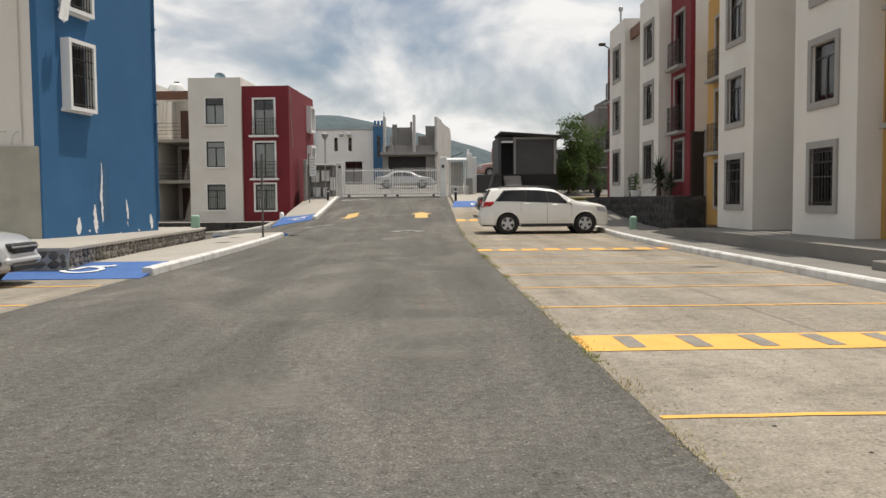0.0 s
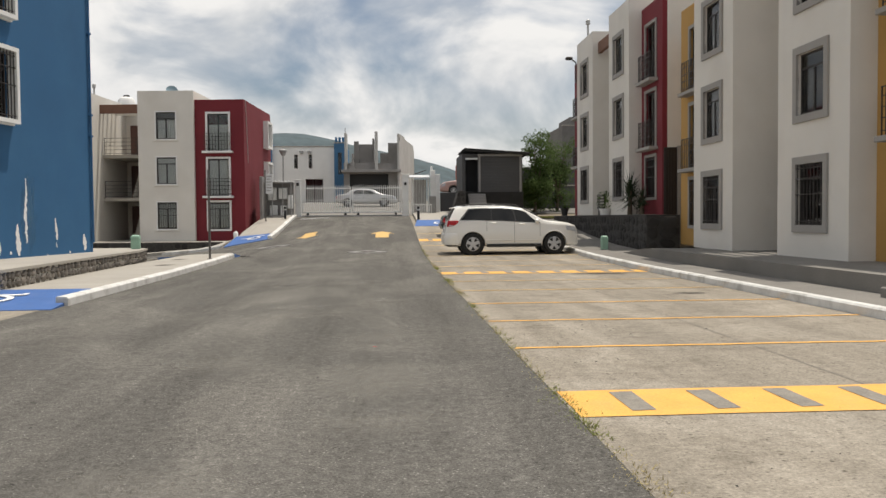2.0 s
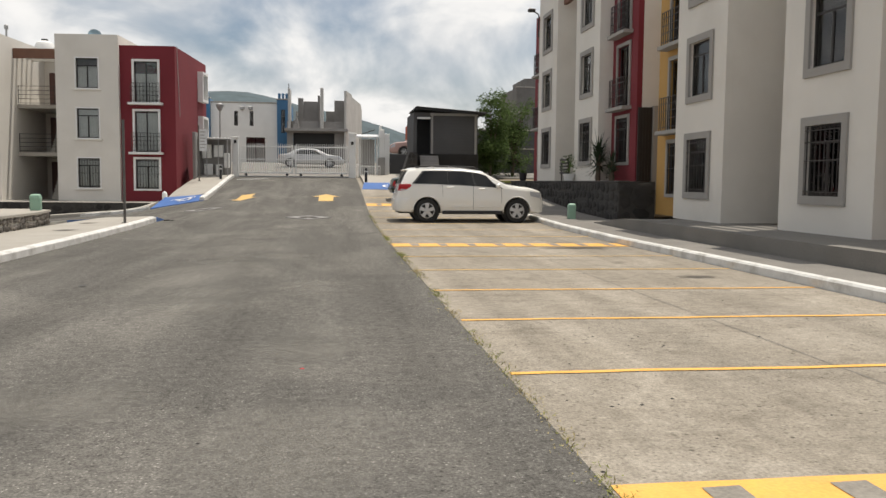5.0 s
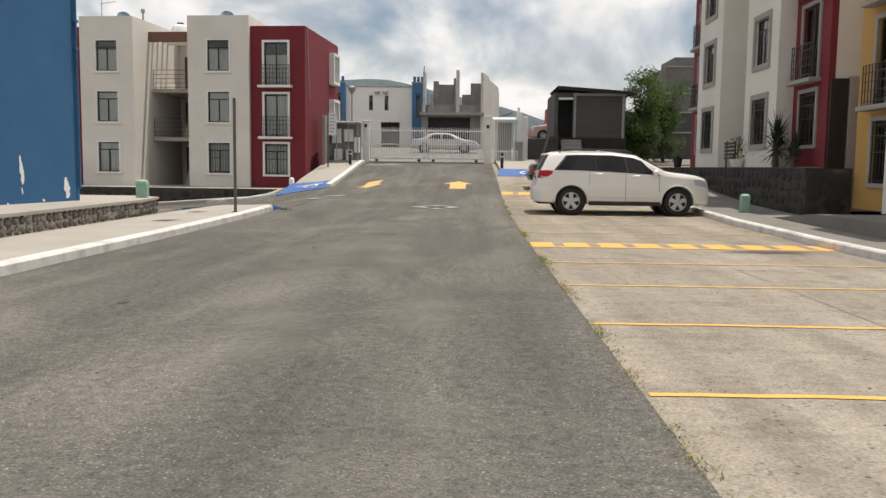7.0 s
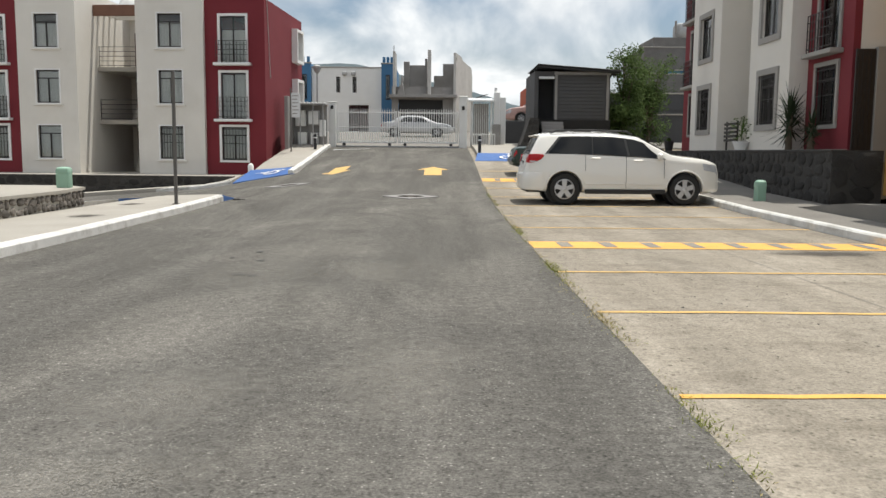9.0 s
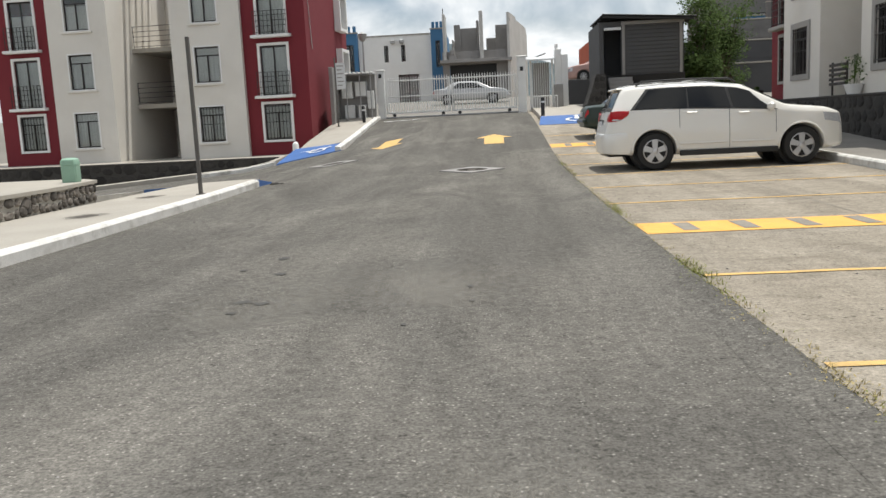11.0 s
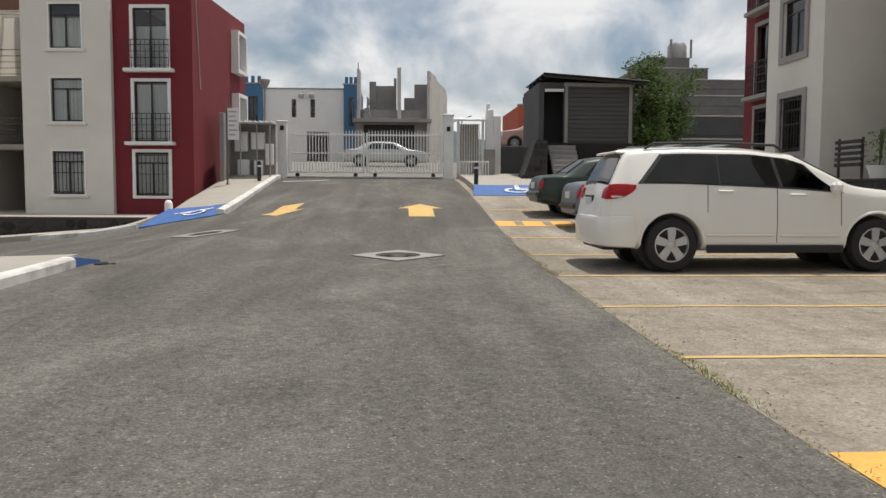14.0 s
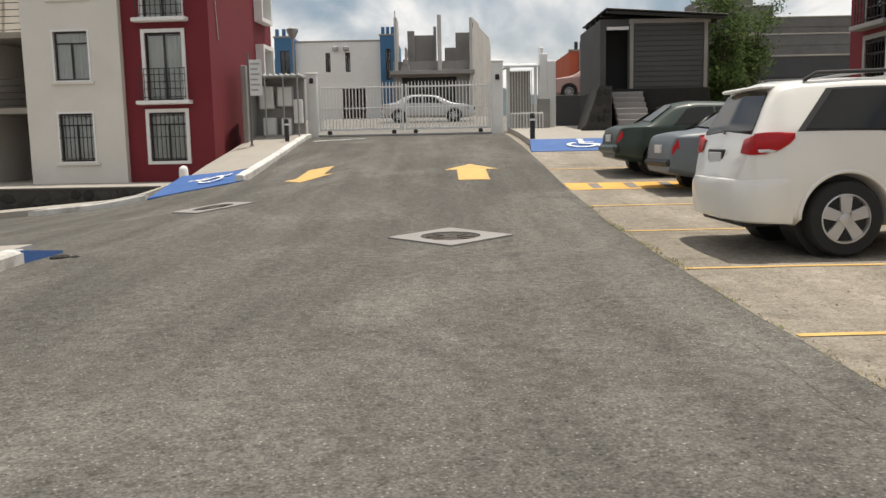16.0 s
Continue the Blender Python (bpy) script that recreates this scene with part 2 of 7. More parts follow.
M_WHITEPAINT = mat("white_road_paint", (0.75, 0.75, 0.75), 0.7, var=0.1, scale=4)
M_WHITE = mat("cream_stucco", (0.655, 0.625, 0.575), 0.9, var=0.09, scale=0.6, grain=90, bump=0.15, dirt=0.3, dirt_color=(0.5, 0.46, 0.4))
M_RED = mat("dark_red_stucco", (0.165, 0.016, 0.024), 0.85, var=0.1, scale=0.7, grain=90, bump=0.12, dirt=0.12, dirt_color=(0.26, 0.05, 0.05))
M_BLUE = mat("blue_stucco", (0.024, 0.108, 0.235), 0.85, var=0.12, scale=0.6, grain=80, bump=0.2, dirt=0.25, dirt_color=(0.05, 0.17, 0.32))
M_OCHRE = mat("ochre_stucco", (0.43, 0.25, 0.075), 0.88, var=0.08, scale=0.7, grain=90, bump=0.12)
M_SURROUND = mat("grey_surround_paint", (0.30, 0.285, 0.265), 0.85, var=0.06, scale=2)
M_WHITETRIM = mat("white_trim_paint", (0.75, 0.745, 0.73), 0.8, var=0.05, scale=2)
M_DARKMETAL = mat("dark_bronze_metal", (0.035, 0.03, 0.028), 0.5, 0.3, var=0.1, scale=5, bump=0.03)
M_CURTAIN = mat("pale_curtain_cloth", (0.72, 0.71, 0.68), 0.95, var=0.1, scale=3)
M_INTERIOR = mat("interior_plaster", (0.45, 0.43, 0.4), 0.9, var=0.05)
M_STONE = mat("volcanic_stone", (0.13, 0.115, 0.10), 0.9, var=0.4, scale=3, grain=30, bump=0.5, random_amount=0.45)
M_STONEDARK = mat("dark_volcanic_stone", (0.030, 0.028, 0.026), 0.92, var=0.4, scale=3, grain=30, bump=0.5, random_amount=0.4)
M_MORTAR = mat("grey_mortar", (0.36, 0.34, 0.30), 0.92, var=0.2, scale=4, grain=50, bump=0.3)
M_DARKMORTAR = mat("dark_mortar", (0.046, 0.043, 0.040), 0.92, var=0.2, scale=4, grain=50, bump=0.3)
M_WHITEMETAL = mat("white_enamel_metal", (0.72, 0.72, 0.70), 0.45, var=0.05, scale=4, bump=0.02, dirt=0.15, dirt_color=(0.45, 0.42, 0.38))
M_BLOCK = mat("grey_concrete_block", (0.27, 0.26, 0.25), 0.92, var=0.2, scale=1.0, grain=30, bump=0.35, dirt=0.3, dirt_color=(0.16, 0.15, 0.14))
M_HUT = mat("dark_grey_render", (0.072, 0.072, 0.074), 0.9, var=0.15, scale=1.0, grain=40, bump=0.3)
M_GRASS = mat("grass_blades", (0.19, 0.205, 0.06), 0.9, var=0.4, scale=6, bump=0, spec=0.1)
M_DRYGRASS = mat("dry_grass_blades", (0.33, 0.275, 0.14), 0.9, var=0.35, scale=6, bump=0, spec=0.1)
M_LEAF = mat("tree_leaves", (0.062, 0.095, 0.028), 0.9, var=0.5, scale=2, bump=0, spec=0.1)
M_BARK = mat("bark", (0.11, 0.085, 0.06), 0.9, var=0.3, scale=6)
# woods with the blue-grey of distance haze put into their colour
M_HILL = mat("hazy_far_woods", (0.06, 0.085, 0.095), 0.95, var=0.35, scale=0.02, grain=0.12, bump=0)
M_EARTH = mat("dry_earth", (0.20, 0.165, 0.115), 0.95, var=0.25, scale=0.5, grain=20, bump=0.3)
M_GREENPAINT = mat("pale_green_plastic", (0.25, 0.40, 0.31), 0.6, var=0.1, scale=4)
M_CARWHITE = mat("pearl_white_car_paint", (0.76, 0.74, 0.695), 0.25, var=0.02, scale=1, bump=0, coat=0.7)
M_CARGREEN = mat("dark_green_car_paint", (0.028, 0.045, 0.038), 0.42, var=0.08, scale=1, bump=0, coat=0.2, spec=0.3)
M_CARGREY = mat("faded_grey_car_paint", (0.135, 0.155, 0.175), 0.45, var=0.1, scale=2, bump=0, coat=0.15, spec=0.35)
M_CARSILVER = mat("silver_car_paint", (0.5, 0.5, 0.5), 0.3, 0.3, var=0.03, scale=1, bump=0, coat=0.7)
M_TYRE = mat("tyre_rubber", (0.018, 0.018, 0.018), 0.85, var=0.2, scale=8, bump=0.1)
M_RIM = mat("alloy_rim", (0.52, 0.52, 0.53), 0.35, 0.7, var=0.05, scale=6, bump=0)
M_BLACK = mat("black_plastic", (0.016, 0.016, 0.016), 0.55, var=0.1, scale=5, bump=0.05)
M_REDLENS = mat("red_lamp_lens", (0.42, 0.006, 0.012), 0.35, var=0.25, scale=14, bump=0, coat=0.15, spec=0.3)
M_CLEARLENS = mat("clear_lamp_lens", (0.55, 0.57, 0.6), 0.1, 0.3, var=0.2, scale=12, bump=0, coat=0.8)
M_GALV = mat("galvanised_steel", (0.36, 0.36, 0.355), 0.5, 0.5, var=0.12, scale=4, bump=0.03)
M_STEEL = mat("dull_dark_steel", (0.13, 0.12, 0.11), 0.6, 0.4, var=0.2, scale=4, bump=0.05)
M_CORRUG = mat("white_corrugated_sheet", (0.68, 0.69, 0.7), 0.5, var=0.05, scale=2, bump=0.03)
M_TERRACOTTA = mat("brown_pergola_paint", (0.17, 0.085, 0.055), 0.8, var=0.15, scale=3)
M_PALECONC = mat("pale_grey_render", (0.46, 0.45, 0.43), 0.9, var=0.15, scale=1.0, grain=30, bump=0.2, dirt=0.4, dirt_color=(0.28, 0.27, 0.25))
M_DOORRED = mat("dark_brown_red_door", (0.10, 0.045, 0.035), 0.55, var=0.12, scale=3)
M_FENCE = mat("weathered_concrete_wall", (0.36, 0.345, 0.29), 0.92, var=0.2, scale=1.4, grain=40, bump=0.3, dirt=0.5, dirt_color=(0.2, 0.19, 0.16))
M_DARKBLOCK = mat("dark_concrete_block", (0.155, 0.15, 0.145), 0.92, var=0.25, scale=1.0, grain=30, bump=0.35, dirt=0.4, dirt_color=(0.09, 0.085, 0.08))
M_DISH = mat("blue_grey_dish_paint", (0.20, 0.29, 0.34), 0.5, var=0.08, scale=4)
M_YUCCA = mat("yucca_leaves", (0.032, 0.048, 0.024), 0.8, var=0.4, scale=5, bump=0, spec=0.2)
M_TEAL = mat("blue_grey_stucco", (0.055, 0.155, 0.29), 0.85, var=0.1, scale=0.8)
M_ORANGE = mat("orange_red_stucco", (0.40, 0.085, 0.04), 0.85, var=0.1, scale=0.8)
M_RUST = mat("rusty_iron_lid", (0.075, 0.065, 0.055), 0.8, 0.3, var=0.3, scale=8, bump=0.4)
M_PLATE = mat("white_plate", (0.6, 0.6, 0.6), 0.5, var=0.05)
G_WIN = glass("window_glass", (0.9, 0.92, 0.92))
G_CAR = glass("dark_car_glass", (0.03, 0.035, 0.035))
# dark tint paints the unlit cabin, as the body behind is solid
G_CARCABIN = glass("cabin_dark_car_glass", (0.07, 0.09, 0.08))


# ---- mesh helpers ----
class Shape:
    """Collects vertices and faces for one mesh."""

    def __init__(self):
        self.v, self.f, self.weld = [], [], False

    def add(self, verts, faces):
        o = len(self.v)
        self.v += [tuple(p) for p in verts]
        self.f += [tuple(i + o for i in f) for f in faces]
        return self

    def box(self, x0, y0, z0, x1, y1, z1, m=None):
        p = [Vector((x, y, z)) for x in (x0, x1) for y in (y0, y1) for z in (z0, z1)]
        if m is not None:
            p = [m @ q for q in p]
        return self.add(p, [(0, 1, 3, 2), (4, 6, 7, 5), (0, 4, 5, 1), (2, 3, 7, 6), (0, 2, 6, 4), (1, 5, 7, 3)])

    def bbox(self, x0, y0, z0, x1, y1, z1, b=0.02, m=None):
        """A box with chamfered edges."""
        b = min(b, (x1 - x0) * 0.45, (y1 - y0) * 0.45, (z1 - z0) * 0.45)
        bm = bmesh.new()
        bmesh.ops.create_cube(bm, size=1, matrix=Matrix.Translation(((x0 + x1) / 2, (y0 + y1) / 2, (z0 + z1) / 2)) @ Matrix.Diagonal((x1 - x0, y1 - y0, z1 - z0, 1)))
        bmesh.ops.bevel(bm, geom=bm.edges[:], offset=b, segments=1, affect="EDGES")
        vs = [v.co.copy() for v in bm.verts]
        if m is not None:
            vs = [m @ q for q in vs]
        bm.verts.index_update()
        self.add(vs, [[v.index for v in f.verts] for f in bm.faces])
        bm.free()
        return self

    def tube(self, a, b, r, n=8, r2=None, caps=True):
        a, b = Vector(a), Vector(b)
        r2 = r if r2 is None else r2
        d = (b - a).normalized()
        u = d.orthogonal().normalized()
        w = d.cross(u)
        ring = [u * math.cos(2 * math.pi * i / n) + w * math.sin(2 * math.pi * i / n) for i in range(n)]
        vs = [a + q * r for q in ring] + [b + q * r2 for q in ring]
        fs = [(i, (i + 1) % n, n + (i + 1) % n, n + i) for i in range(n)]
        if caps:
            fs += [tuple(range(n - 1, -1, -1)), tuple(range(n, 2 * n))]
        return self.add(vs, fs)

    def lathe(self, prof, n=24, m=None):
        """Profile of (r, h) turned round the z axis."""
        m = m or Matrix.Identity(4)
        vs = [m @ Vector((r * math.cos(2 * math.pi * i / n), r * math.sin(2 * math.pi * i / n), h)) for r, h in prof for i in range(n)]
        fs = [(k * n + i, k * n + (i + 1) % n, (k + 1) * n + (i + 1) % n, (k + 1) * n + i) for k in range(len(prof) - 1) for i in range(n)]
        fs += [tuple(range(n - 1, -1, -1)), tuple((len(prof) - 1) * n + i for i in range(n))]
        return self.add(vs, fs)

    def prism(self, pts, z0, z1, m=None):
        """A flat outline (x, y) raised from z0 to z1."""
        n = len(pts)
        p = [Vector((x, y, z0)) for x, y in pts] + [Vector((x, y, z1)) for x, y in pts]
        if m is not None:
            p = [m @ q for q in p]
        return self.add(p, [tuple(range(n - 1, -1, -1)), tuple(range(n, 2 * n))] + [(i, (i + 1) % n, n + (i + 1) % n, n + i) for i in range(n)])

    def grid(self, rows):
        """A sheet through rows of points."""
        n = len(rows[0])
        o = [p for r in rows for p in r]
        return self.add(o, [(k * n + i, k * n + i + 1, (k + 1) * n + i + 1, (k + 1) * n + i) for k in range(len(rows) - 1) for i in range(n - 1)])

    def mesh(self, name, material, smooth=False, fix=True):
        me = bpy.data.meshes.new(name)
        me.from_pydata(self.v, [], self.f)
        if fix:
            bm = bmesh.new()
            bm.from_mesh(me)
            if self.weld:
                bmesh.ops.remove_doubles(bm, verts=bm.verts[:], dist=0.0004)
            bmesh.ops.recalc_face_normals(bm, faces=bm.faces[:])
            bm.to_mesh(me)
            bm.free()
        if smooth:
            me.polygons.foreach_set("use_smooth", [True] * len(me.polygons))
        me.materials.append(material)
        return me


def part(name, shape, material, parent=None, label="", smooth=False, m=None, fix=True):
    me = shape if isinstance(shape, bpy.types.Mesh) else shape.mesh(name, material, smooth, fix)
    ob = new(name, me)
    ob.parent = parent
    if m is not None:
        ob.matrix_basis = m
    if label:
        tagged(ob, label)
    return ob


def thing(name, m, label, category, group="", kind=""):
    ob = new(name)
    ob.empty_display_size = 0.2
    ob.matrix_basis = m
    return tagged(ob, label, category, group, kind)


def solid(name, shape, material, label, category, kind="structure", smooth=False, group=""):
    return tagged(new(name, shape.mesh(name, material, smooth)), label, category, group, kind)


# ---- levels of the ground ----
HY = [-80, 24, 29, 31.4, 34, 38, 42, 46, 50, 54, 60, 66, 72, 90, 400]
HZ = [0, 0, 0.05, 0.11, 0.19, 0.46, 0.82, 1.15, 1.42, 1.62, 2.0, 2.38, 2.75, 3.3, 3.3]


def sm(a, b, x):
    t = min(1, max(0, (x - a) / (b - a)))
    return t * t * (3 - 2 * t)


def gz(x, y):
    """Height of the ground: it climbs to the gate, less so on the side road, which falls away."""
    p = float(np.interp(y, HY, HZ))
    if y < 62:
        s = sm(-8.0, -2.0, x)
        s += (1 - s) * max(min(1, max(0, (y - 41.5) / 10.5)) * sm(-9.5, -7.0, x), sm(56, 62, y))
        p *= s
        if x < -7.0:
            p -= min(0.8, (-7.0 - x) * 0.075) * sm(29, 34, y) * (1 - sm(46, 48, y))
    return p


def sheet(xs, ys, lift=0.0, thick=0.0, height=gz):
    """A sheet over the ground; xs may depend on y."""
    s = Shape()
    rows = [[(x, y, height(x, y) + lift) for x in (xs(y) if callable(xs) else xs)] for y in ys]
    s.grid(rows)
    if thick:
        n = len(rows[0])
        k = len(s.v)
        s.v += [(x, y, z - thick) for x, y, z in s.v]
        rim = [i for i in range(n)] + [r * n + n - 1 for r in range(1, len(rows))] + [(len(rows) - 1) * n + i for i in range(n - 2, -1, -1)] + [r * n for r in range(len(rows) - 2, 0, -1)]
        for a, b in zip(rim, rim[1:] + rim[:1]):
            s.f.append((a, b, b + k, a + k))
    return s


def span(a, b, step):
    n = max(1, math.ceil((b - a) / step))
    return [a + (b - a) * i / n for i in range(n + 1)]


def spread(a, b, n):
    return [a + (b - a) * i / n for i in range(n + 1)]


EDGE, KERB_R, KERB_L = 1.4, 6.7, -5.28

# ---- ground, road, parking ----
# one sheet of earth that reaches the horizon, a little under the paved surfaces
far = [-900, -300, -120, -60, -40] + span(-30, 30, 1.5) + [40, 60, 120, 300, 900]
deep = [-300, -120, -60, -30, -10] + span(0, 92, 1.5) + [120, 200, 400, 900]
solid("ground", sheet(far, deep, -0.06), M_EARTH, "dry bare earth around the housing blocks", "ground")

def road_rows(x0, x1, y0, y1):
    return sheet(span(x0, x1, 0.6), span(y0, y1, 0.6), 0.0)


solid("road", road_rows(KERB_L - 0.2, EDGE, -30, 54.5), M_ASPHALT, "worn grey asphalt driveway with pale patches", "road")
solid("side_road", road_rows(-34, KERB_L - 0.2, 33.2, 43.75), M_ASPHALT, "worn grey asphalt side road between kerbs", "road")
solid("parking_floor", road_rows(EDGE, KERB_R + 0.05, -30, 54.5), M_CONCRETE, "weathered pale concrete parking bays", "parking")
solid("parking_floor", road_rows(-14, KERB_L - 0.2, -30, 18.0), M_CONCRETE, "weathered pale concrete parking bays beside the blue ramp", "parking")
solid("street", road_rows(-60, 40, 54.5, 74), M_PLATFORM, "pale concrete street outside the gate", "road")


# ---- kerbs, pavements, markings ----
def strip(name, pts, width, lift, thick, material, label, category, side=1):
    """A kerb or slab edge that follows a line of (x, y) on the ground, as one long bevelled bar."""
    s = Shape()
    rows = []
    line = []
    for (x0, y0), (x1, y1) in zip(pts, pts[1:]):
        n = max(1, int(math.hypot(x1 - x0, y1 - y0) / 0.6))
        line += [(x0 + (x1 - x0) * i / n, y0 + (y1 - y0) * i / n) for i in range(n)]
    line.append(pts[-1])
    for i, (x, y) in enumerate(line):
        a, b = line[max(0, i - 1)], line[min(len(line) - 1, i + 1)]
        d = Vector((b[0] - a[0], b[1] - a[1])).normalized()
        nx, ny = d.y * side, -d.x * side
        z = gz(x, y)
        ring = [(0, -thick), (0.0, lift - 0.03), (0.03, lift), (width, lift + 0.002), (width, -thick)]
        rows.append([(x + nx * o, y + ny * o, z + h) for o, h in ring])
    s.grid([r + r[:1] for r in rows])
    k = len(rows[0]) + 1
    s.f.append(tuple(range(k - 1)))
    s.f.append(tuple((len(rows) - 1) * k + i for i in range(k - 1)))
    return solid(name, s, material, label, category)


strip("kerb", [(KERB_R, -30), (KERB_R, 34.5), (KERB_R, 46)], 0.16, 0.15, 0.1, M_KERB, "white-painted concrete kerb along the bays", "kerb")
strip("kerb", [(KERB_L, 16.4), (KERB_L - 0.02, 24), (KERB_L - 0.1, 31.8), (KERB_L - 0.14, 32.5)], 0.2, 0.15, 0.1, M_KERB, "white-painted concrete kerb round a pavement corner", "kerb", -1)
strip("kerb", [(KERB_L - 0.45, 33.0), (-9, 33.3), (-30, 33.6)], 0.2, 0.13, 0.1, M_KERB, "pale concrete kerb along the side road", "kerb", -1)
strip("kerb", [(-8.0, 43.55), (-11.7, 43.8), (-32, 45.2)], 0.18, 0.15, 0.1, M_KERB, "pale concrete kerb along the side road", "kerb", 1)
strip("kerb", [(-5.62, 43.7), (-5.5, 47), (-5.3, 52.6)], 0.2, 0.14, 0.1, M_KERB, "white-painted concrete kerb rising to the gate", "kerb", -1)

# pavements on both sides
solid("pavement", sheet(span(KERB_R + 0.16, 9.0, 0.4), span(-30, 46, 0.7), 0.152, 0.2), M_PLATFORM, "grey concrete pavement beside the bays", "pavement")
solid("pavement", sheet(lambda y: spread(-7.3, KERB_L - 0.2 - 0.1 * sm(22, 32, y), 6), span(18.0, 33.0, 0.5), 0.152, 0.2), M_WALK, "pale concrete pavement at the road corner", "pavement")
solid("pavement", sheet(lambda y: spread(-7.7 + 0.5 * sm(48, 52, y), -5.82 + 0.3 * sm(44, 52, y), 6), span(45.25, 53, 0.5), 0.14, 0.9), M_WALK, "pale concrete pavement climbing to the gate", "pavement")
solid("pavement", sheet(span(-32, -8.0, 0.8), [43.75, 44.4, 45.0, 45.8], 0.152, 0.2), M_WALK, "narrow concrete pavement under a stone wall", "pavement")
solid("pavement", sheet(span(1.62, 6.9, 0.6), span(46.2, 54.3, 0.6), 0.16, 0.3), M_WALK, "pale concrete forecourt beside the gate", "pavement")


def platform_z(y):
    return 0.2 + 0.25 * (1 - sm(26.5, 30.0, y))


solid("platform", sheet(span(7.9, 10.6, 0.45), span(-10, 30.1, 0.6), 0, 0.5, lambda x, y: platform_z(y)), M_PLATFORM, "raised concrete walkway along the apartment block", "pavement")
solid("platform_step", Shape().bbox(7.55, 12.0, 0.1, 7.9, 14.3, 0.31, 0.02), M_PLATFORM, "concrete step up to the raised walkway", "step")


def marking(name, x0, x1, y0, y1, material, label, category="road marking", lift=0.006, wave=0.0):
    xs = span(x0, x1, 0.35)
    ys = [y0, (y0 + y1) / 2, y1]
    s = Shape()
    s.grid([[(x, y + wave * math.sin(x * 3.1) + wave * 0.6 * math.sin(x * 7.7 + 1), gz(x, y) + lift) for x in xs] for y in ys])
    return solid(name, s, material, label, category)


def flat(name, pts, material, label, category="road marking", lift=0.006, parent=None):
    """A thin painted outline that lies on the ground; triangulated as a fan."""
    s = Shape()
    cx, cy = sum(p[0] for p in pts) / len(pts), sum(p[1] for p in pts) / len(pts)
    s.add([(cx, cy, gz(cx, cy) + lift)] + [(x, y, gz(x, y) + lift) for x, y in pts], [(0, i + 1, (i + 1) % len(pts) + 1) for i in range(len(pts))])
    return solid(name, s, material, label, category)


bay_lines = [0.45, 3.0, 5.5, 10.98, 13.35, 15.68, 18.15, 20.55, 25.95, 28.4, 30.85, 33.4, 35.7, 40.6]
for y in bay_lines:
    marking("bay_line", EDGE + 0.03, KERB_R - 0.02, y - 0.037, y + 0.037, M_YELLOWWORN if y > 16 else M_YELLOW, "thin worn yellow bay line on concrete", wave=0.012)
for y in (-4.2, 8.26, 23.35, 38.05):
    marking("hatched_strip", EDGE + 0.02, KERB_R - 0.02, y - 0.44, y + 0.44, M_YELLOW, "broad yellow strip with slanted grey blocks between bays", wave=0.006)
    for k in range(8):
        x = 1.83 + 0.632 * k
        flat("grey_block", [(x, y - 0.30), (x + 0.18, y - 0.29), (x + 0.185, y + 0.36), (x - 0.005, y + 0.35)], M_GREYBLOCK, "slanted grey block in a yellow strip", lift=0.010)
for y in (1.5, 4.0, 6.6, 9.2, 11.8, 14.4):
    marking("bay_line", -11.5, KERB_L - 0.25, y - 0.05, y + 0.05, M_YELLOW, "thin worn yellow bay line on concrete", wave=0.012)


def arrow(cx, cy, heading, name):
    """A straight arrow painted on the slope: a shaft and a broad head, laid in short rows."""
    c, sn = math.cos(radians(heading)), math.sin(radians(heading))
    s = Shape()

    def put(x, y):
        wx, wy = cx + x * c - y * sn, cy + x * sn + y * c
        return (wx, wy, gz(wx, wy) + 0.008)
    s.grid([[put(x, -1.25 + 1.6 * k / 10) for x in (-0.3, -0.1, 0.1, 0.3)] for k in range(11)])
    s.grid([[put(x * 0.56 * (1 - k / 8) , 0.35 + 0.98 * k / 8) for x in (-1, -0.5, 0, 0.5, 1)] for k in range(8)] + [[put(x * 0.01, 1.33) for x in (-1, -0.5, 0, 0.5, 1)]])
    s.weld = True
    solid(name, s, M_YELLOWWORN, "worn yellow painted direction arrow on asphalt", "road marking")


arrow(-0.17, 40.5, 0, "painted_arrow")
arrow(-3.62, 41.6, 178, "painted_arrow")
marking("stop_line", -5.0, -3.3, 51.0, 51.12, M_WHITEPAINT, "thin worn white line before the gate", lift=0.02)


def ground_pose(x, y, rz=0.0):
    sx = (gz(x + 0.3, y) - gz(x - 0.3, y)) / 0.6
    sy = (gz(x, y + 0.3) - gz(x, y - 0.3)) / 0.6
    n = Vector((-sx, -sy, 1)).normalized()
    q = Vector((0, 0, 1)).rotation_difference(n).to_matrix().to_4x4()
    return Matrix.Translation((x, y, gz(x, y))) @ q @ pose(0, 0, 0, 0, 0, rz)


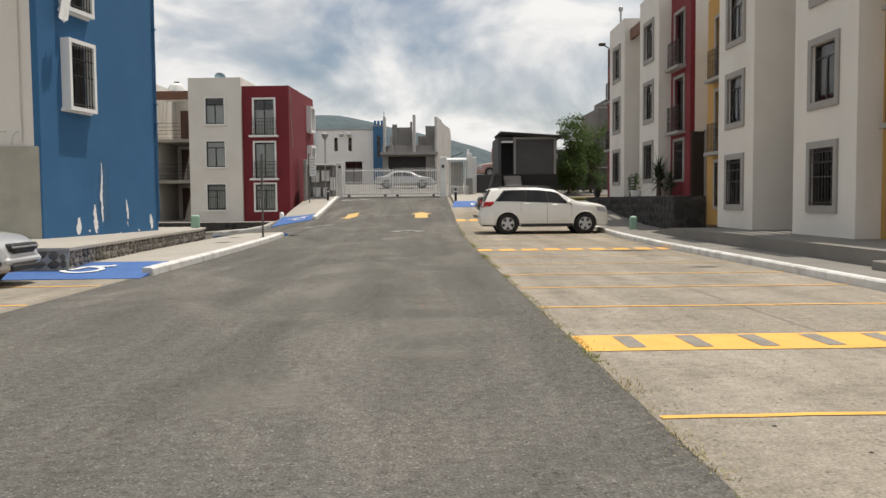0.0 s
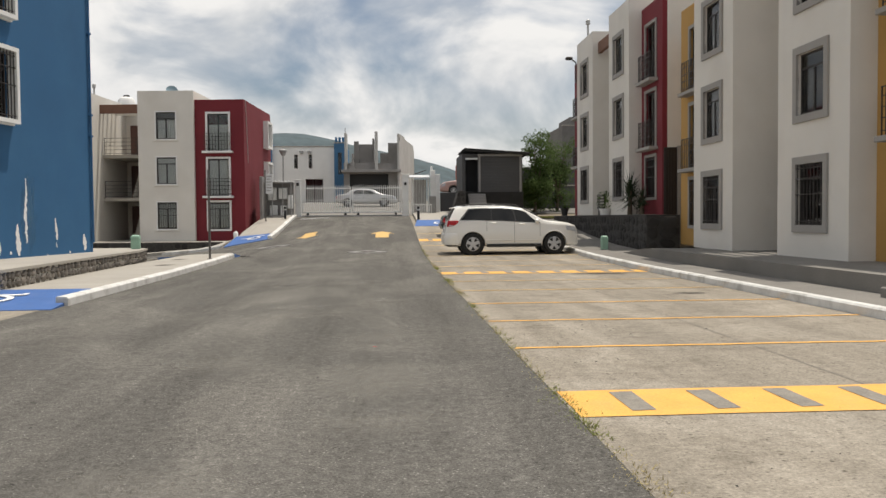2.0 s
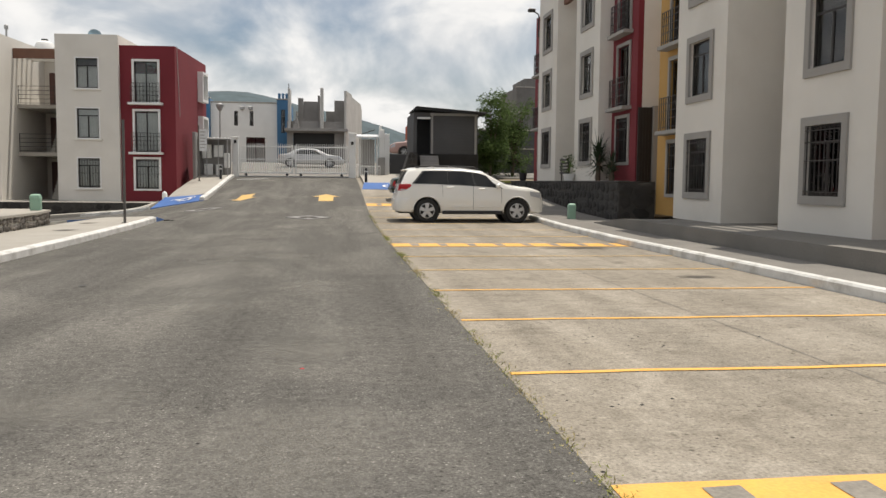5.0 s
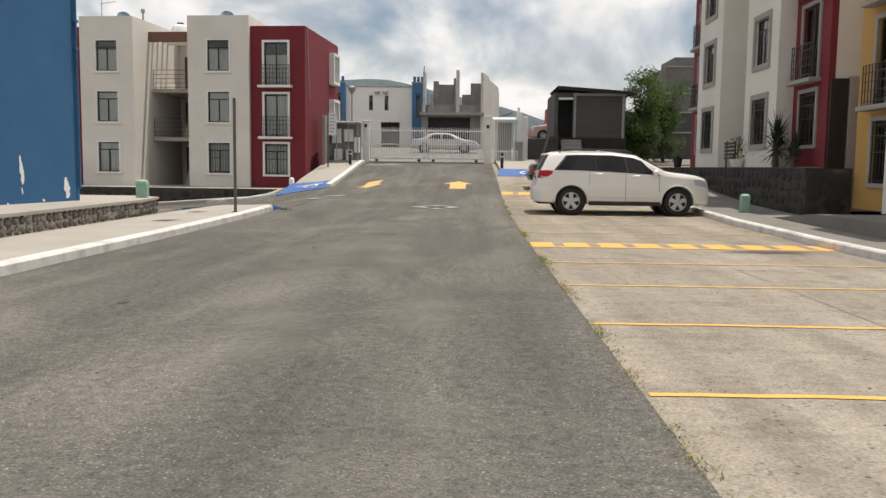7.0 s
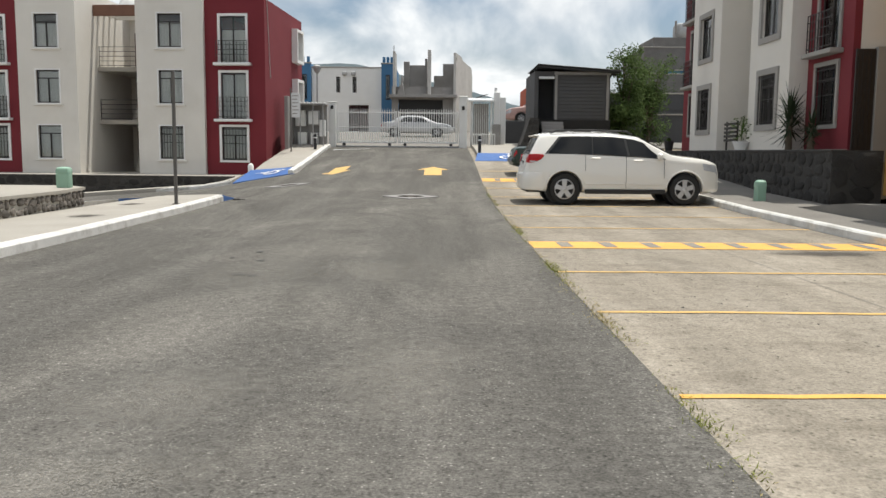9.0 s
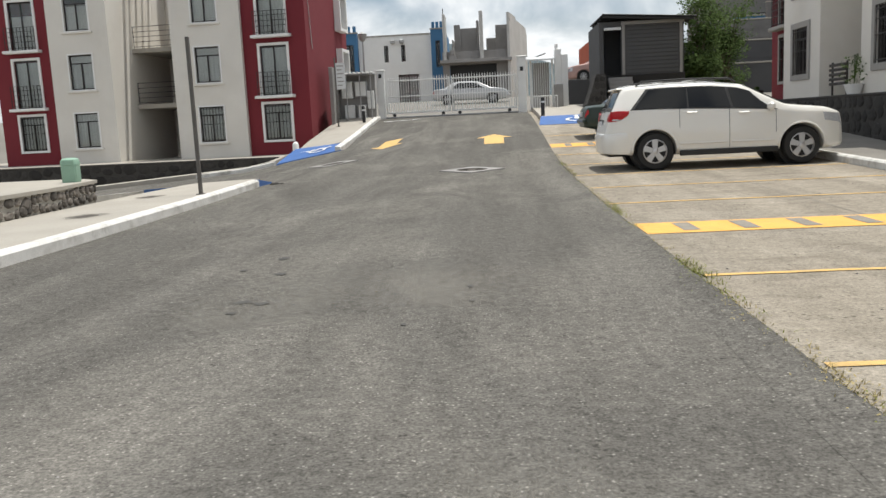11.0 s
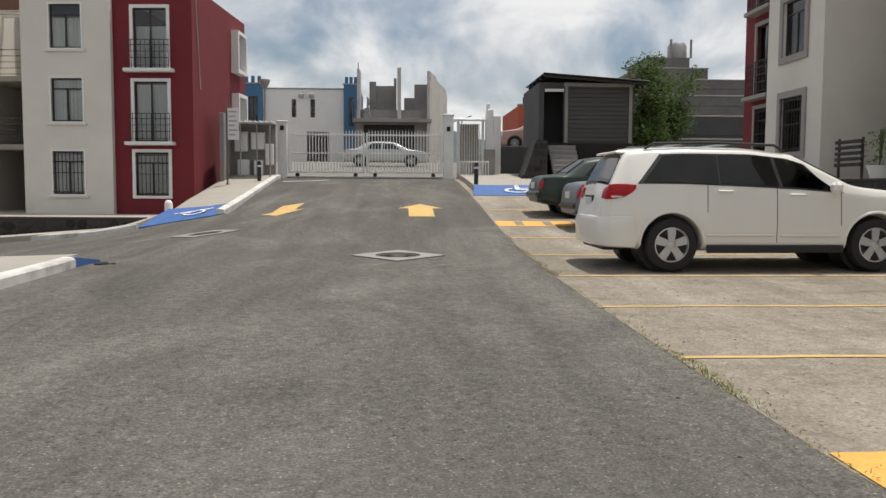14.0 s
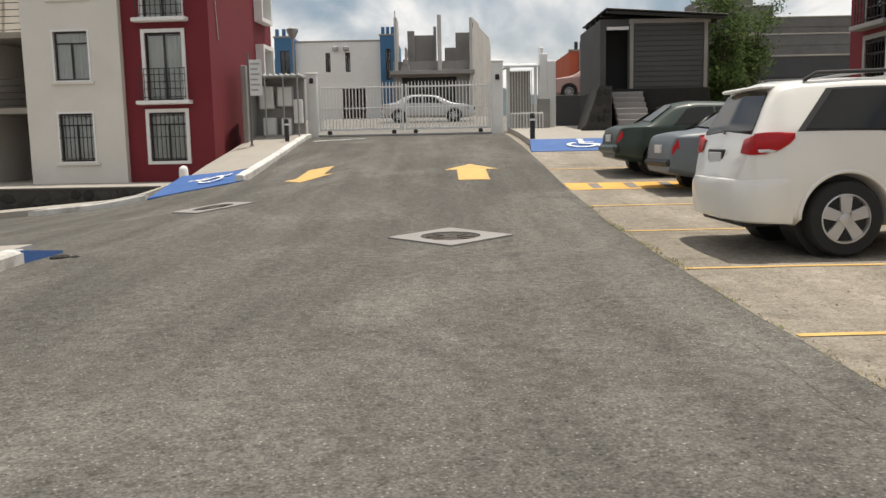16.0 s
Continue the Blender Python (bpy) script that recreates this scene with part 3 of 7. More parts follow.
def manhole(x, y, rz):
    t = thing("manhole", ground_pose(x, y, rz), "rusty round iron manhole lid in a square concrete collar", "manhole")
    col = Shape()
    n = 28
    sq = []
    for i in range(n):
        a = 2 * math.pi * i / n + math.pi / 4
        k = 0.53 / max(abs(math.cos(a)), abs(math.sin(a)))
        sq.append((k * math.cos(a), k * math.sin(a)))
    inner = [(0.36 * math.cos(2 * math.pi * i / n + math.pi / 4), 0.36 * math.sin(2 * math.pi * i / n + math.pi / 4)) for i in range(n)]
    vs = [(x, y, 0.02) for x, y in sq] + [(x, y, 0.02) for x, y in inner] + [(x, y, -0.05) for x, y in inner] + [(x, y, -0.05) for x, y in sq]
    fs = []
    for i in range(n):
        j = (i + 1) % n
        fs += [(i, j, n + j, n + i), (n + i, n + j, 2 * n + j, 2 * n + i), (i, 3 * n + i, 3 * n + j, j)]
    part("collar", col.add(vs, fs), M_BLOCK, t, "grey concrete collar")
    lid = Shape().lathe([(0.345, -0.05), (0.345, 0.006), (0.32, 0.012), (0.30, 0.004), (0.1, 0.004), (0.09, 0.012), (0.01, 0.012)], 28)
    for i in range(8):
        lid.box(0.12, -0.012, 0.002, 0.29, 0.012, 0.013, pose(0, 0, 0, 0, 0, i * 45))
    part("lid", lid, M_RUST, t, "rusty ribbed iron lid")


manhole(-0.69, 33.2, 45)
manhole(-4.75, 37.7, 40)


def symbol_shape(scale):
    """The wheelchair mark as flat strokes in the unit plane."""
    s = Shape()

    def stroke(a, b, w):
        a, b = Vector((*a, 0)), Vector((*b, 0))
        d = (b - a).normalized()
        p = Vector((-d.y, d.x, 0)) * w
        s.add([(a + p) * scale, (a - p) * scale, (b - p) * scale, (b + p) * scale], [(0, 1, 2, 3)])
    pts = [(0.38 * math.cos(radians(a)), 0.38 * math.sin(radians(a)) - 0.25) for a in range(120, 391, 18)]
    for a, b in zip(pts, pts[1:]):
        stroke(a, b, 0.06)
    stroke((-0.05, 0.45), (0.0, -0.1), 0.08)
    stroke((0.0, -0.06), (0.42, -0.1), 0.07)
    stroke((0.40, -0.06), (0.6, -0.55), 0.07)
    stroke((0.55, -0.55), (0.75, -0.5), 0.05)
    stroke((-0.02, 0.2), (0.32, 0.18), 0.05)
    n = 12
    s.add([(scale * (-0.08 + 0.11 * math.cos(2 * math.pi * i / n)), scale * (0.66 + 0.11 * math.sin(2 * math.pi * i / n)), 0) for i in range(n)], [tuple(range(n))])
    return s


def ramp(corners, label, mark, mark_rot, mark_scale, shift=0.5):
    """A blue painted access ramp: four corners (x, y, z), with a white wheelchair mark on it."""
    t = thing("access_ramp", pose(*corners[0]), label, "ramp")
    o = Vector(corners[0])
    c = [Vector(p) - o for p in corners]
    n = 6
    s = Shape()
    rows = [[(c[0].lerp(c[1], i / n)).lerp(c[3].lerp(c[2], i / n), j / n) for i in range(n + 1)] for j in range(n + 1)]
    s.grid(rows)
    k = len(s.v)
    s.v += [(x, y, z - 0.25) for x, y, z in s.v]
    m = n + 1
    rim = list(range(m)) + [r * m + n for r in range(1, m)] + [n * m + i for i in range(n - 1, -1, -1)] + [r * m for r in range(n - 1, 0, -1)]
    for a, b in zip(rim, rim[1:] + rim[:1]):
        s.f.append((a, b, b + k, a + k))
    part("slope", s, M_BLUEPAINT, t, "blue painted concrete slope")
    nv = (c[1] - c[0]).cross(c[3] - c[0]).normalized()
    if nv.z < 0:
        nv = -nv
    mid = ((c[0] + c[3]) / 2).lerp((c[1] + c[2]) / 2, shift)
    q = Vector((0, 0, 1)).rotation_difference(nv).to_matrix().to_4x4()
    part("wheelchair_mark", symbol_shape(mark_scale), M_WHITEPAINT, t, "white painted wheelchair mark", m=Matrix.Translation(mid + nv * mark) @ q @ pose(0, 0, 0, 0, 0, mark_rot))
    return t


ramp([(-5.30, 15.75, 0.01), (-5.45, 18.0, 0.16), (-8.6, 18.0, 0.16), (-8.6, 15.55, 0.02)], "blue painted concrete access ramp with a white wheelchair mark", 0.02, 75, 0.95)
ramp([(-5.6, 43.7, 0.49), (-5.88, 45.25, 0.70), (-7.6, 45.25, 0.56), (-7.9, 43.4, 0.10)], "blue painted access ramp beside the side road", 0.025, 60, 0.75)
ramp([(1.45, 44.3, gz(1.45, 44.3) + 0.015), (5.6, 44.3, gz(5.6, 44.3) + 0.015), (5.6, 46.2, gz(5.6, 46.2) + 0.165), (1.62, 46.2, gz(1.62, 46.2) + 0.165)], "blue painted access ramp before the gate forecourt", 0.03, -10, 0.9, 0.33)
ramp([(-5.42, 32.4, gz(-5.42, 32.4) + 0.155), (-5.35, 33.25, gz(-5.35, 33.2) + 0.03), (-8.2, 33.3, gz(-8.2, 33.3) + 0.03), (-8.2, 32.75, gz(-8.2, 32.7) + 0.155)], "blue painted kerb ramp at the pavement corner", 0.02, 90, 0.3)


# ---- stone walls ----
def stone_meshes(prefix, material, count=7):
    out = []
    rnd = random.Random(5)
    for k in range(count):
        n = 7
        rad = [0.5 * rnd.uniform(0.82, 1.06) for _ in range(n)]
        ang = [2 * math.pi * (i + rnd.uniform(-0.25, 0.25)) / n for i in range(n)]
        outer = [(r * math.cos(a), 0.06, r * math.sin(a)) for r, a in zip(rad, ang)]
        mid = [(r * 0.93 * math.cos(a), -0.035, r * 0.93 * math.sin(a)) for r, a in zip(rad, ang)]
        top = [(r * 0.55 * math.cos(a) + 0.03, -0.075 - rnd.uniform(0, 0.02), r * 0.55 * math.sin(a)) for r, a in zip(rad, ang)]
        s = Shape()
        fs = []
        for i in range(n):
            j = (i + 1) % n
            fs += [(i, j, n + j, n + i), (n + i, n + j, 2 * n + j, 2 * n + i)]
        s.add(outer + mid + top, fs + [tuple(range(2 * n, 3 * n))])
        out.append(s.mesh(prefix, material))
    return out


STONES = stone_meshes("stone", M_STONE)
STONES_DARK = stone_meshes("stone", M_STONEDARK)


def stone_face(parent, m, length, height, size, meshes, seed, depth=0.3):
    """Lays single stones over a wall's face: u along x, front towards -y, at the pose m."""
    rnd = random.Random(seed)
    z, row = 0.0, 0
    rows = max(1, round(height / size))
    h = height / rows
    for r in range(rows):
        u = -rnd.uniform(0, 0.5) * size
        while u < length:
            w = size * rnd.uniform(0.6, 1.7)
            a, b = max(0, u), min(length, u + w)
            if b - a > size * 0.35:
                ob = new("stone", rnd.choice(meshes))
                ob.parent = parent
                hh = h * rnd.uniform(0.8, 1.25)
                zc = min(max((r + 0.5) * h + rnd.uniform(-0.22, 0.22) * h, hh * 0.5), height - hh * 0.45)
                ob.matrix_basis = m @ Matrix.Translation(((a + b) / 2, 0, zc)) @ Matrix.Diagonal(((b - a) * 1.06, depth, hh * 1.04, 1)) @ pose(0, 0, 0, 0, rnd.choice((0, 180)) + rnd.uniform(-12, 12), 0)
            u += w


# ---- apartment blocks ----
def holed(s, u0, u1, z0, z1, y, t, holes):
    """A wall from u0 to u1 with rectangular holes (a, b, c, d) = u and z ranges; front at y."""
    us = sorted({u0, u1, *[h[0] for h in holes], *[h[1] for h in holes]})
    zs = sorted({z0, z1, *[h[2] for h in holes], *[h[3] for h in holes]})

    def open_at(i, k):
        if not (0 <= i < len(us) - 1 and 0 <= k < len(zs) - 1):
            return True
        u, z = (us[i] + us[i + 1]) / 2, (zs[k] + zs[k + 1]) / 2
        return any(h[0] < u < h[1] and h[2] < z < h[3] for h in holes)
    for i in range(len(us) - 1):
        for k in range(len(zs) - 1):
            if open_at(i, k):
                continue
            a, b, c, d = us[i], us[i + 1], zs[k], zs[k + 1]
            s.add([(a, y, c), (b, y, c), (b, y, d), (a, y, d)], [(0, 1, 2, 3)])
            s.add([(a, y + t, c), (b, y + t, c), (b, y + t, d), (a, y + t, d)], [(3, 2, 1, 0)])
            if open_at(i - 1, k):
                s.add([(a, y, c), (a, y, d), (a, y + t, d), (a, y + t, c)], [(0, 1, 2, 3)])
            if open_at(i + 1, k):
                s.add([(b, y, c), (b, y + t, c), (b, y + t, d), (b, y, d)], [(0, 1, 2, 3)])
            if open_at(i, k - 1):
                s.add([(a, y, c), (a, y + t, c), (b, y + t, c), (b, y, c)], [(0, 1, 2, 3)])
            if open_at(i, k + 1):
                s.add([(a, y, d), (b, y, d), (b, y + t, d), (a, y + t, d)], [(0, 1, 2, 3)])


MESHES = {}


def cached(key, make):
    if key not in MESHES:
        MESHES[key] = make()
    return MESHES[key]


def ring_shape(w, h, b, y0, y1, bottom=None):
    """A flat frame round an opening w x h, standing on z = 0, with bars b wide outside it."""
    s = Shape()
    bb = b if bottom is None else bottom
    s.weld = True
    holed(s, -w / 2 - b, w / 2 + b, -bb, h + b, y0, y1 - y0, [(-w / 2, w / 2, -0.0 if bb else -0.001, h)])
    return s


def frame_shape(w, h, transom):
    s = Shape()
    s.weld = True
    t = 0.05
    top = h * 0.74 if transom else h - t
    holes = [(-w / 2 + t, -0.028, t, top), (0.028, w / 2 - t, t, top)]
    if transom:
        holes.append((-w / 2 + t, w / 2 - t, top + 0.045, h - t))
    holed(s, -w / 2, w / 2, 0, h, 0.07, 0.05, holes)
    return s


def curtain_shape(w, h, gap):
    s = Shape()
    rows = []
    n = 28
    for y_off in (0.0, 0.02):
        for z in (0.02, h - 0.02):
            rows.append([(-w / 2 + 0.01 + (w - 0.02) * i / n, 0.17 + y_off + 0.018 * math.sin(i * 1.9 + gap * 3), z) for i in range(n + 1)])
    s.grid(rows[:2])
    s.grid(rows[2:])
    return s


def bar_panel(w, z0, z1, y, t, xs, zs, bx, bz):
    """Bars in one welded panel: uprights at xs, rails at zs."""
    s = Shape()
    s.weld = True
    us = [-w / 2] + [v for x in xs for v in (x - bx / 2, x + bx / 2)] + [w / 2]
    ws = [z0] + [v for z in zs for v in (z - bz / 2, z + bz / 2)] + [z1]
    holes = [(us[i], us[i + 1], ws[k], ws[k + 1]) for i in range(0, len(us), 2) for k in range(0, len(ws), 2) if us[i + 1] - us[i] > 1e-4 and ws[k + 1] - ws[k] > 1e-4]
    holed(s, -w / 2, w / 2, z0, z1, y, t, holes)
    return s


def grille_shape(w, h, bars=8):
    return bar_panel(w, 0.01, h - 0.01, -0.045, 0.02, [-w / 2 + w * (i + 0.5) / bars for i in range(bars)], [0.08, h * 0.5, h * 0.76, h - 0.1], 0.02, 0.024)


def rail_shape(w, h, d):
    n = 9
    return bar_panel(w, 0.0, h, -d - 0.012, 0.024, [-w / 2 + 0.02] + [-w / 2 + w * i / n for i in range(1, n)] + [w / 2 - 0.02], [0.1, h * 0.36, h * 0.58, h * 0.8, h - 0.016], 0.018, 0.02)


def window_set(parent, m, w, h, style, grille=False, balcony=False, seed=0, french=False, trim=None):
    """A window in an opening w x h: frame, panes, curtain, surround or sill, and a grille or balcony."""
    key = (w, h, french)
    fr = part("window", cached(("frame", *key), lambda: frame_shape(w, h, not french).mesh("window", M_DARKMETAL)), None, parent, m=m)
    if french:
        panes = [(-w / 2 + 0.05, -0.028, 0.05, h - 0.05), (0.028, w / 2 - 0.05, 0.05, h - 0.05)]
    else:
        panes = [(-w / 2 + 0.05, -0.028, 0.05, h * 0.74), (0.028, w / 2 - 0.05, 0.05, h * 0.74), (-w / 2 + 0.05, w / 2 - 0.05, h * 0.74 + 0.045, h - 0.05)]
    for k, (a, b, c, d) in enumerate(panes):
        part("pane", cached(("pane", *key, k), lambda: Shape().box(a, 0.09, c, b, 0.096, d).mesh("pane", G_WIN)), None, fr)
    rnd = random.Random(seed * 7 + 3)
    if rnd.random() < 0.85:
        part("curtain", cached(("curtain", *key, seed % 3), lambda: curtain_shape(w, h * (0.97 if seed % 3 else 0.72), seed % 3).mesh("curtain", M_CURTAIN, True)), None, fr)
    if style == "ring":
        part("surround", cached(("ring", *key, trim.name), lambda: ring_shape(w, h, 0.17, -0.05, 0.03).mesh("surround", trim)), None, fr)
    elif style == "thin":
        part("surround", cached(("thin", *key, trim.name), lambda: ring_shape(w, h, 0.11, -0.05, 0.03, 0 if balcony else 0.1).mesh("surround", trim)), None, fr)
    else:
        part("surround", cached(("rim", *key), lambda: ring_shape(w, h, 0.06, -0.02, 0.03).mesh("surround", M_WHITETRIM)), None, fr)
        part("sill", cached(("sill", *key, trim.name), lambda: Shape().bbox(-w / 2 - 0.16, -0.07, -0.13, w / 2 + 0.16, 0.02, -0.045, 0.012).mesh("sill", trim)), None, fr)
    if grille:
        part("grille", cached(("grille", *key), lambda: grille_shape(w, h).mesh("grille", M_DARKMETAL)), None, fr)
    if balcony:
        d = 0.3
        part("balcony_slab", cached(("slab", *key, trim.name), lambda: Shape().bbox(-w / 2 - 0.26, -d - 0.05, -0.13, w / 2 + 0.26, 0.0, -0.01, 0.015).mesh("balcony_slab", trim)), None, fr)
        part("railing", cached(("rail", *key), lambda: rail_shape(w + 0.3, 0.98, d - 0.04).mesh("railing", M_DARKMETAL)), None, fr, m=pose(0, 0, -0.01))
    return fr


def apartment_block(m, us, color, recess, white_style, trim_white, trim_color, label, seed, side_windows=False, depth=7.4, landing=0.55, win=(1.08, 1.48), win_z=0.69, heights=(8.35, 7.87), cream_end=False, beam_y=0.25, back=3.2, level_rails=False):
    """Colour wing, white wing, open stair, white wing, colour wing, with three storeys; u runs along x, the front faces -y."""
    t = thing("apartment_building", m, label, "building")
    wt, ct = heights
    for k, (a, b) in enumerate(zip(us, us[1:])):
        if k == 2:
            continue
        white = k in (1, 3)
        y0 = 0.0 if white else recess
        top = wt if white else ct
        s = Shape()
        holes, wins = [], []
        if white:
            w, h = win
            uc = (a + b) / 2
            for fl in range(3):
                z = win_z + 2.5 * fl
                holes.append((uc - w / 2, uc + w / 2, z, z + h))
                wins.append((uc, z, w, h, white_style, fl == 0 and (k == 3 or white_style == "ring"), False, False, trim_white))
        else:
            uc = (a + b) / 2 + (0.08 if k == 0 else -0.08)
            w = 1.16
            for fl in range(3):
                z, h = (2.52 + 2.5 * (fl - 1), 2.06) if fl else (0.65, 1.5)
                holes.append((uc - w / 2, uc + w / 2, z, z + h))
                wins.append((uc, z, w, h, "thin", fl == 0, fl > 0, fl > 0, trim_color))
        holed(s, a + 0.001, b - 0.001, 0, top, y0, 0.18, holes)
        # sides, back, roof
        part("flank_wall", Shape().box(a + 0.001, y0 + 0.181, 0, a + 0.16, depth, top), M_WHITE if white else color, t)
        end_holes = []
        if side_windows and k == 4:
            end_holes = [(depth - 2.0, depth - 0.9, 0.7 + 2.5 * fl, 2.1 + 2.5 * fl) for fl in range(3)]
        q = Shape()
        holed(q, y0 + 0.181, depth, 0, top, 0, 0.159, end_holes)
        fl_ = Shape().add([(b - 0.001 - y, u, z) for u, y, z in q.v], q.f)
        s.weld = fl_.weld = True
        part("flank_wall", fl_, M_WHITE if white or (k == 4 and cream_end) else color, t)
        part("back_wall", Shape().box(a + 0.161, depth - 0.16, 0, b - 0.161, depth - 0.001, top), M_WHITE if white else color, t)
        part("wall", s, M_WHITE if white else color, t)
        part("roof", Shape().box(a + 0.161, y0 + 0.181, top - 0.35, b - 0.161, depth - 0.161, top - 0.15), M_WALK, t)
        for fl in (0, 1):
            part("floor_slab", Shape().box(a + 0.161, y0 + 0.30, 2.35 + 2.5 * fl, b - 0.161, depth - 0.161, 2.48 + 2.5 * fl), M_INTERIOR, t)
        for n, (uc, z, w, h, style, gr, balc, fre, trim) in enumerate(wins):
            window_set(t, pose(uc, y0, z), w, h, style, gr, balc, seed + k * 3 + n, fre, trim)
        for hk, (ya, yb, za, zb) in enumerate(end_holes):
            window_set(t, pose(b, (ya + yb) / 2, za, 0, 0, 90), 1.1, 1.4, "box", False, False, seed + hk, False, trim_color)
            part("window_box", ring_shape(1.1, 1.4, 0.14, -0.3, 0.02), trim_color, t, "deep white window surround", m=pose(b, (ya + yb) / 2, za, 0, 0, 90))
    # open stair between the white wings
    a, b = us[2], us[3]
    part("stair_wall", Shape().box(a + 0.001, back, 0, b - 0.001, back + 0.18, 8.0), M_WHITE, t)
    for fl in range(2):
        z = 2.3 + 2.5 * fl
        part("landing", Shape().bbox(a + 0.002, landing, z, b - 0.002, back - 0.01, z + 0.2, 0.01), M_WALK, t)
        w = b - a - 0.06
        if level_rails:
            rail = bar_panel(w, 0.0, 0.98, -0.012, 0.024, [-w / 2 + 0.02, w * 0.18, w * 0.21, w / 2 - 0.02], [0.08, 0.3, 0.52, 0.74, 0.964], 0.026, 0.022)
        else:
            rail = rail_shape(w, 0.98, 0.0)
        rl = part("railing", rail, M_DARKMETAL, t, "dark metal landing rail", m=pose((a + b) / 2, landing + 0.1, z + 0.2))
        if level_rails:
            for k in range(3):
                for z0, z1 in ((0.1, 0.36), (0.36, 0.1)):
                    part("brace", Shape().tube((w * 0.21, 0, z0 + 0.26 * k), (w / 2 - 0.03, 0, z1 + 0.26 * k), 0.012, 5), M_DARKMETAL, rl)
    for fl in range(3):
        for o in (0.28, 1.62):
            dr = part("door", Shape().bbox(a + o, back - 0.07, 0.02 + 2.5 * fl, a + o + 0.86, back - 0.005, 2.08 + 2.5 * fl, 0.01), M_DOORRED, t, "dark brown-red flat door")
            part("handle", Shape().tube((a + o + 0.76, back - 0.11, 1.05 + 2.5 * fl), (a + o + 0.76, back - 0.065, 1.05 + 2.5 * fl), 0.025), M_GALV, dr)
    part("pergola_beam", Shape().bbox(a + 0.002, beam_y, 7.35, b - 0.002, beam_y + 0.17, 7.85, 0.01), M_TERRACOTTA, t, "brown painted front beam")
    for i in range(4):
        y = beam_y + 0.5 + i * min(0.6, (back - beam_y - 0.8) / 4)
        part("pergola_slat", Shape().bbox(a + 0.002, y, 7.5, b - 0.002, y + 0.14, 7.78, 0.01), M_WHITE, t)
    # stair flights up to the landings
    for fl in range(2):
        for i in range(12):
            y = landing + 0.35 + i * 0.15 if level_rails else 1.0 + i * 0.18
            part("step", Shape().box(b - 1.25, y, 2.5 * fl + i * 0.19 + 0.02, b - 0.15, y + 0.2, 2.5 * fl + i * 0.19 + 0.22), M_WALK, t)
    return t


left_block = apartment_block(pose(-22.0, 50.31, 0.25, 0, 0, -4.0), (0, 2.75, 5.52, 8.32, 11.42, 14.17), M_RED, 0.22, "sill", M_WHITE, M_WHITETRIM, "three-storey cream and dark red apartment block with balconies", 1, True, 7.3, landing=2.05, beam_y=1.72, back=5.7, level_rails=True)
part("cable", Shape().tube((14.2, 1.0, 4.4), (14.2, 0.55, 7.9), 0.018, 6), M_PALECONC, left_block, "thin pale cable")
right_block = apartment_block(pose(9.5, 30.05, 0.45, 0, 0, -90), (0, 2.75, 5.65, 8.3, 11.45, 14.2), M_OCHRE, 0.58, "ring", M_SURROUND, M_SURROUND, "three-storey cream and ochre apartment block with barred windows", 20, False, 8.0, 2.3, (1.2, 1.38), 0.735)
far_block = apartment_block(pose(9.45, 45.65, 1.47, 0, 0, -90), (0, 2.75, 5.85, 8.65, 11.6, 14.05), M_RED, 0.5, "ring", M_SURROUND, M_SURROUND, "three-storey cream and dark red apartment block above a stone wall", 40, False, 8.0, 2.3, (1.24, 1.42), 0.74, cream_end=True)

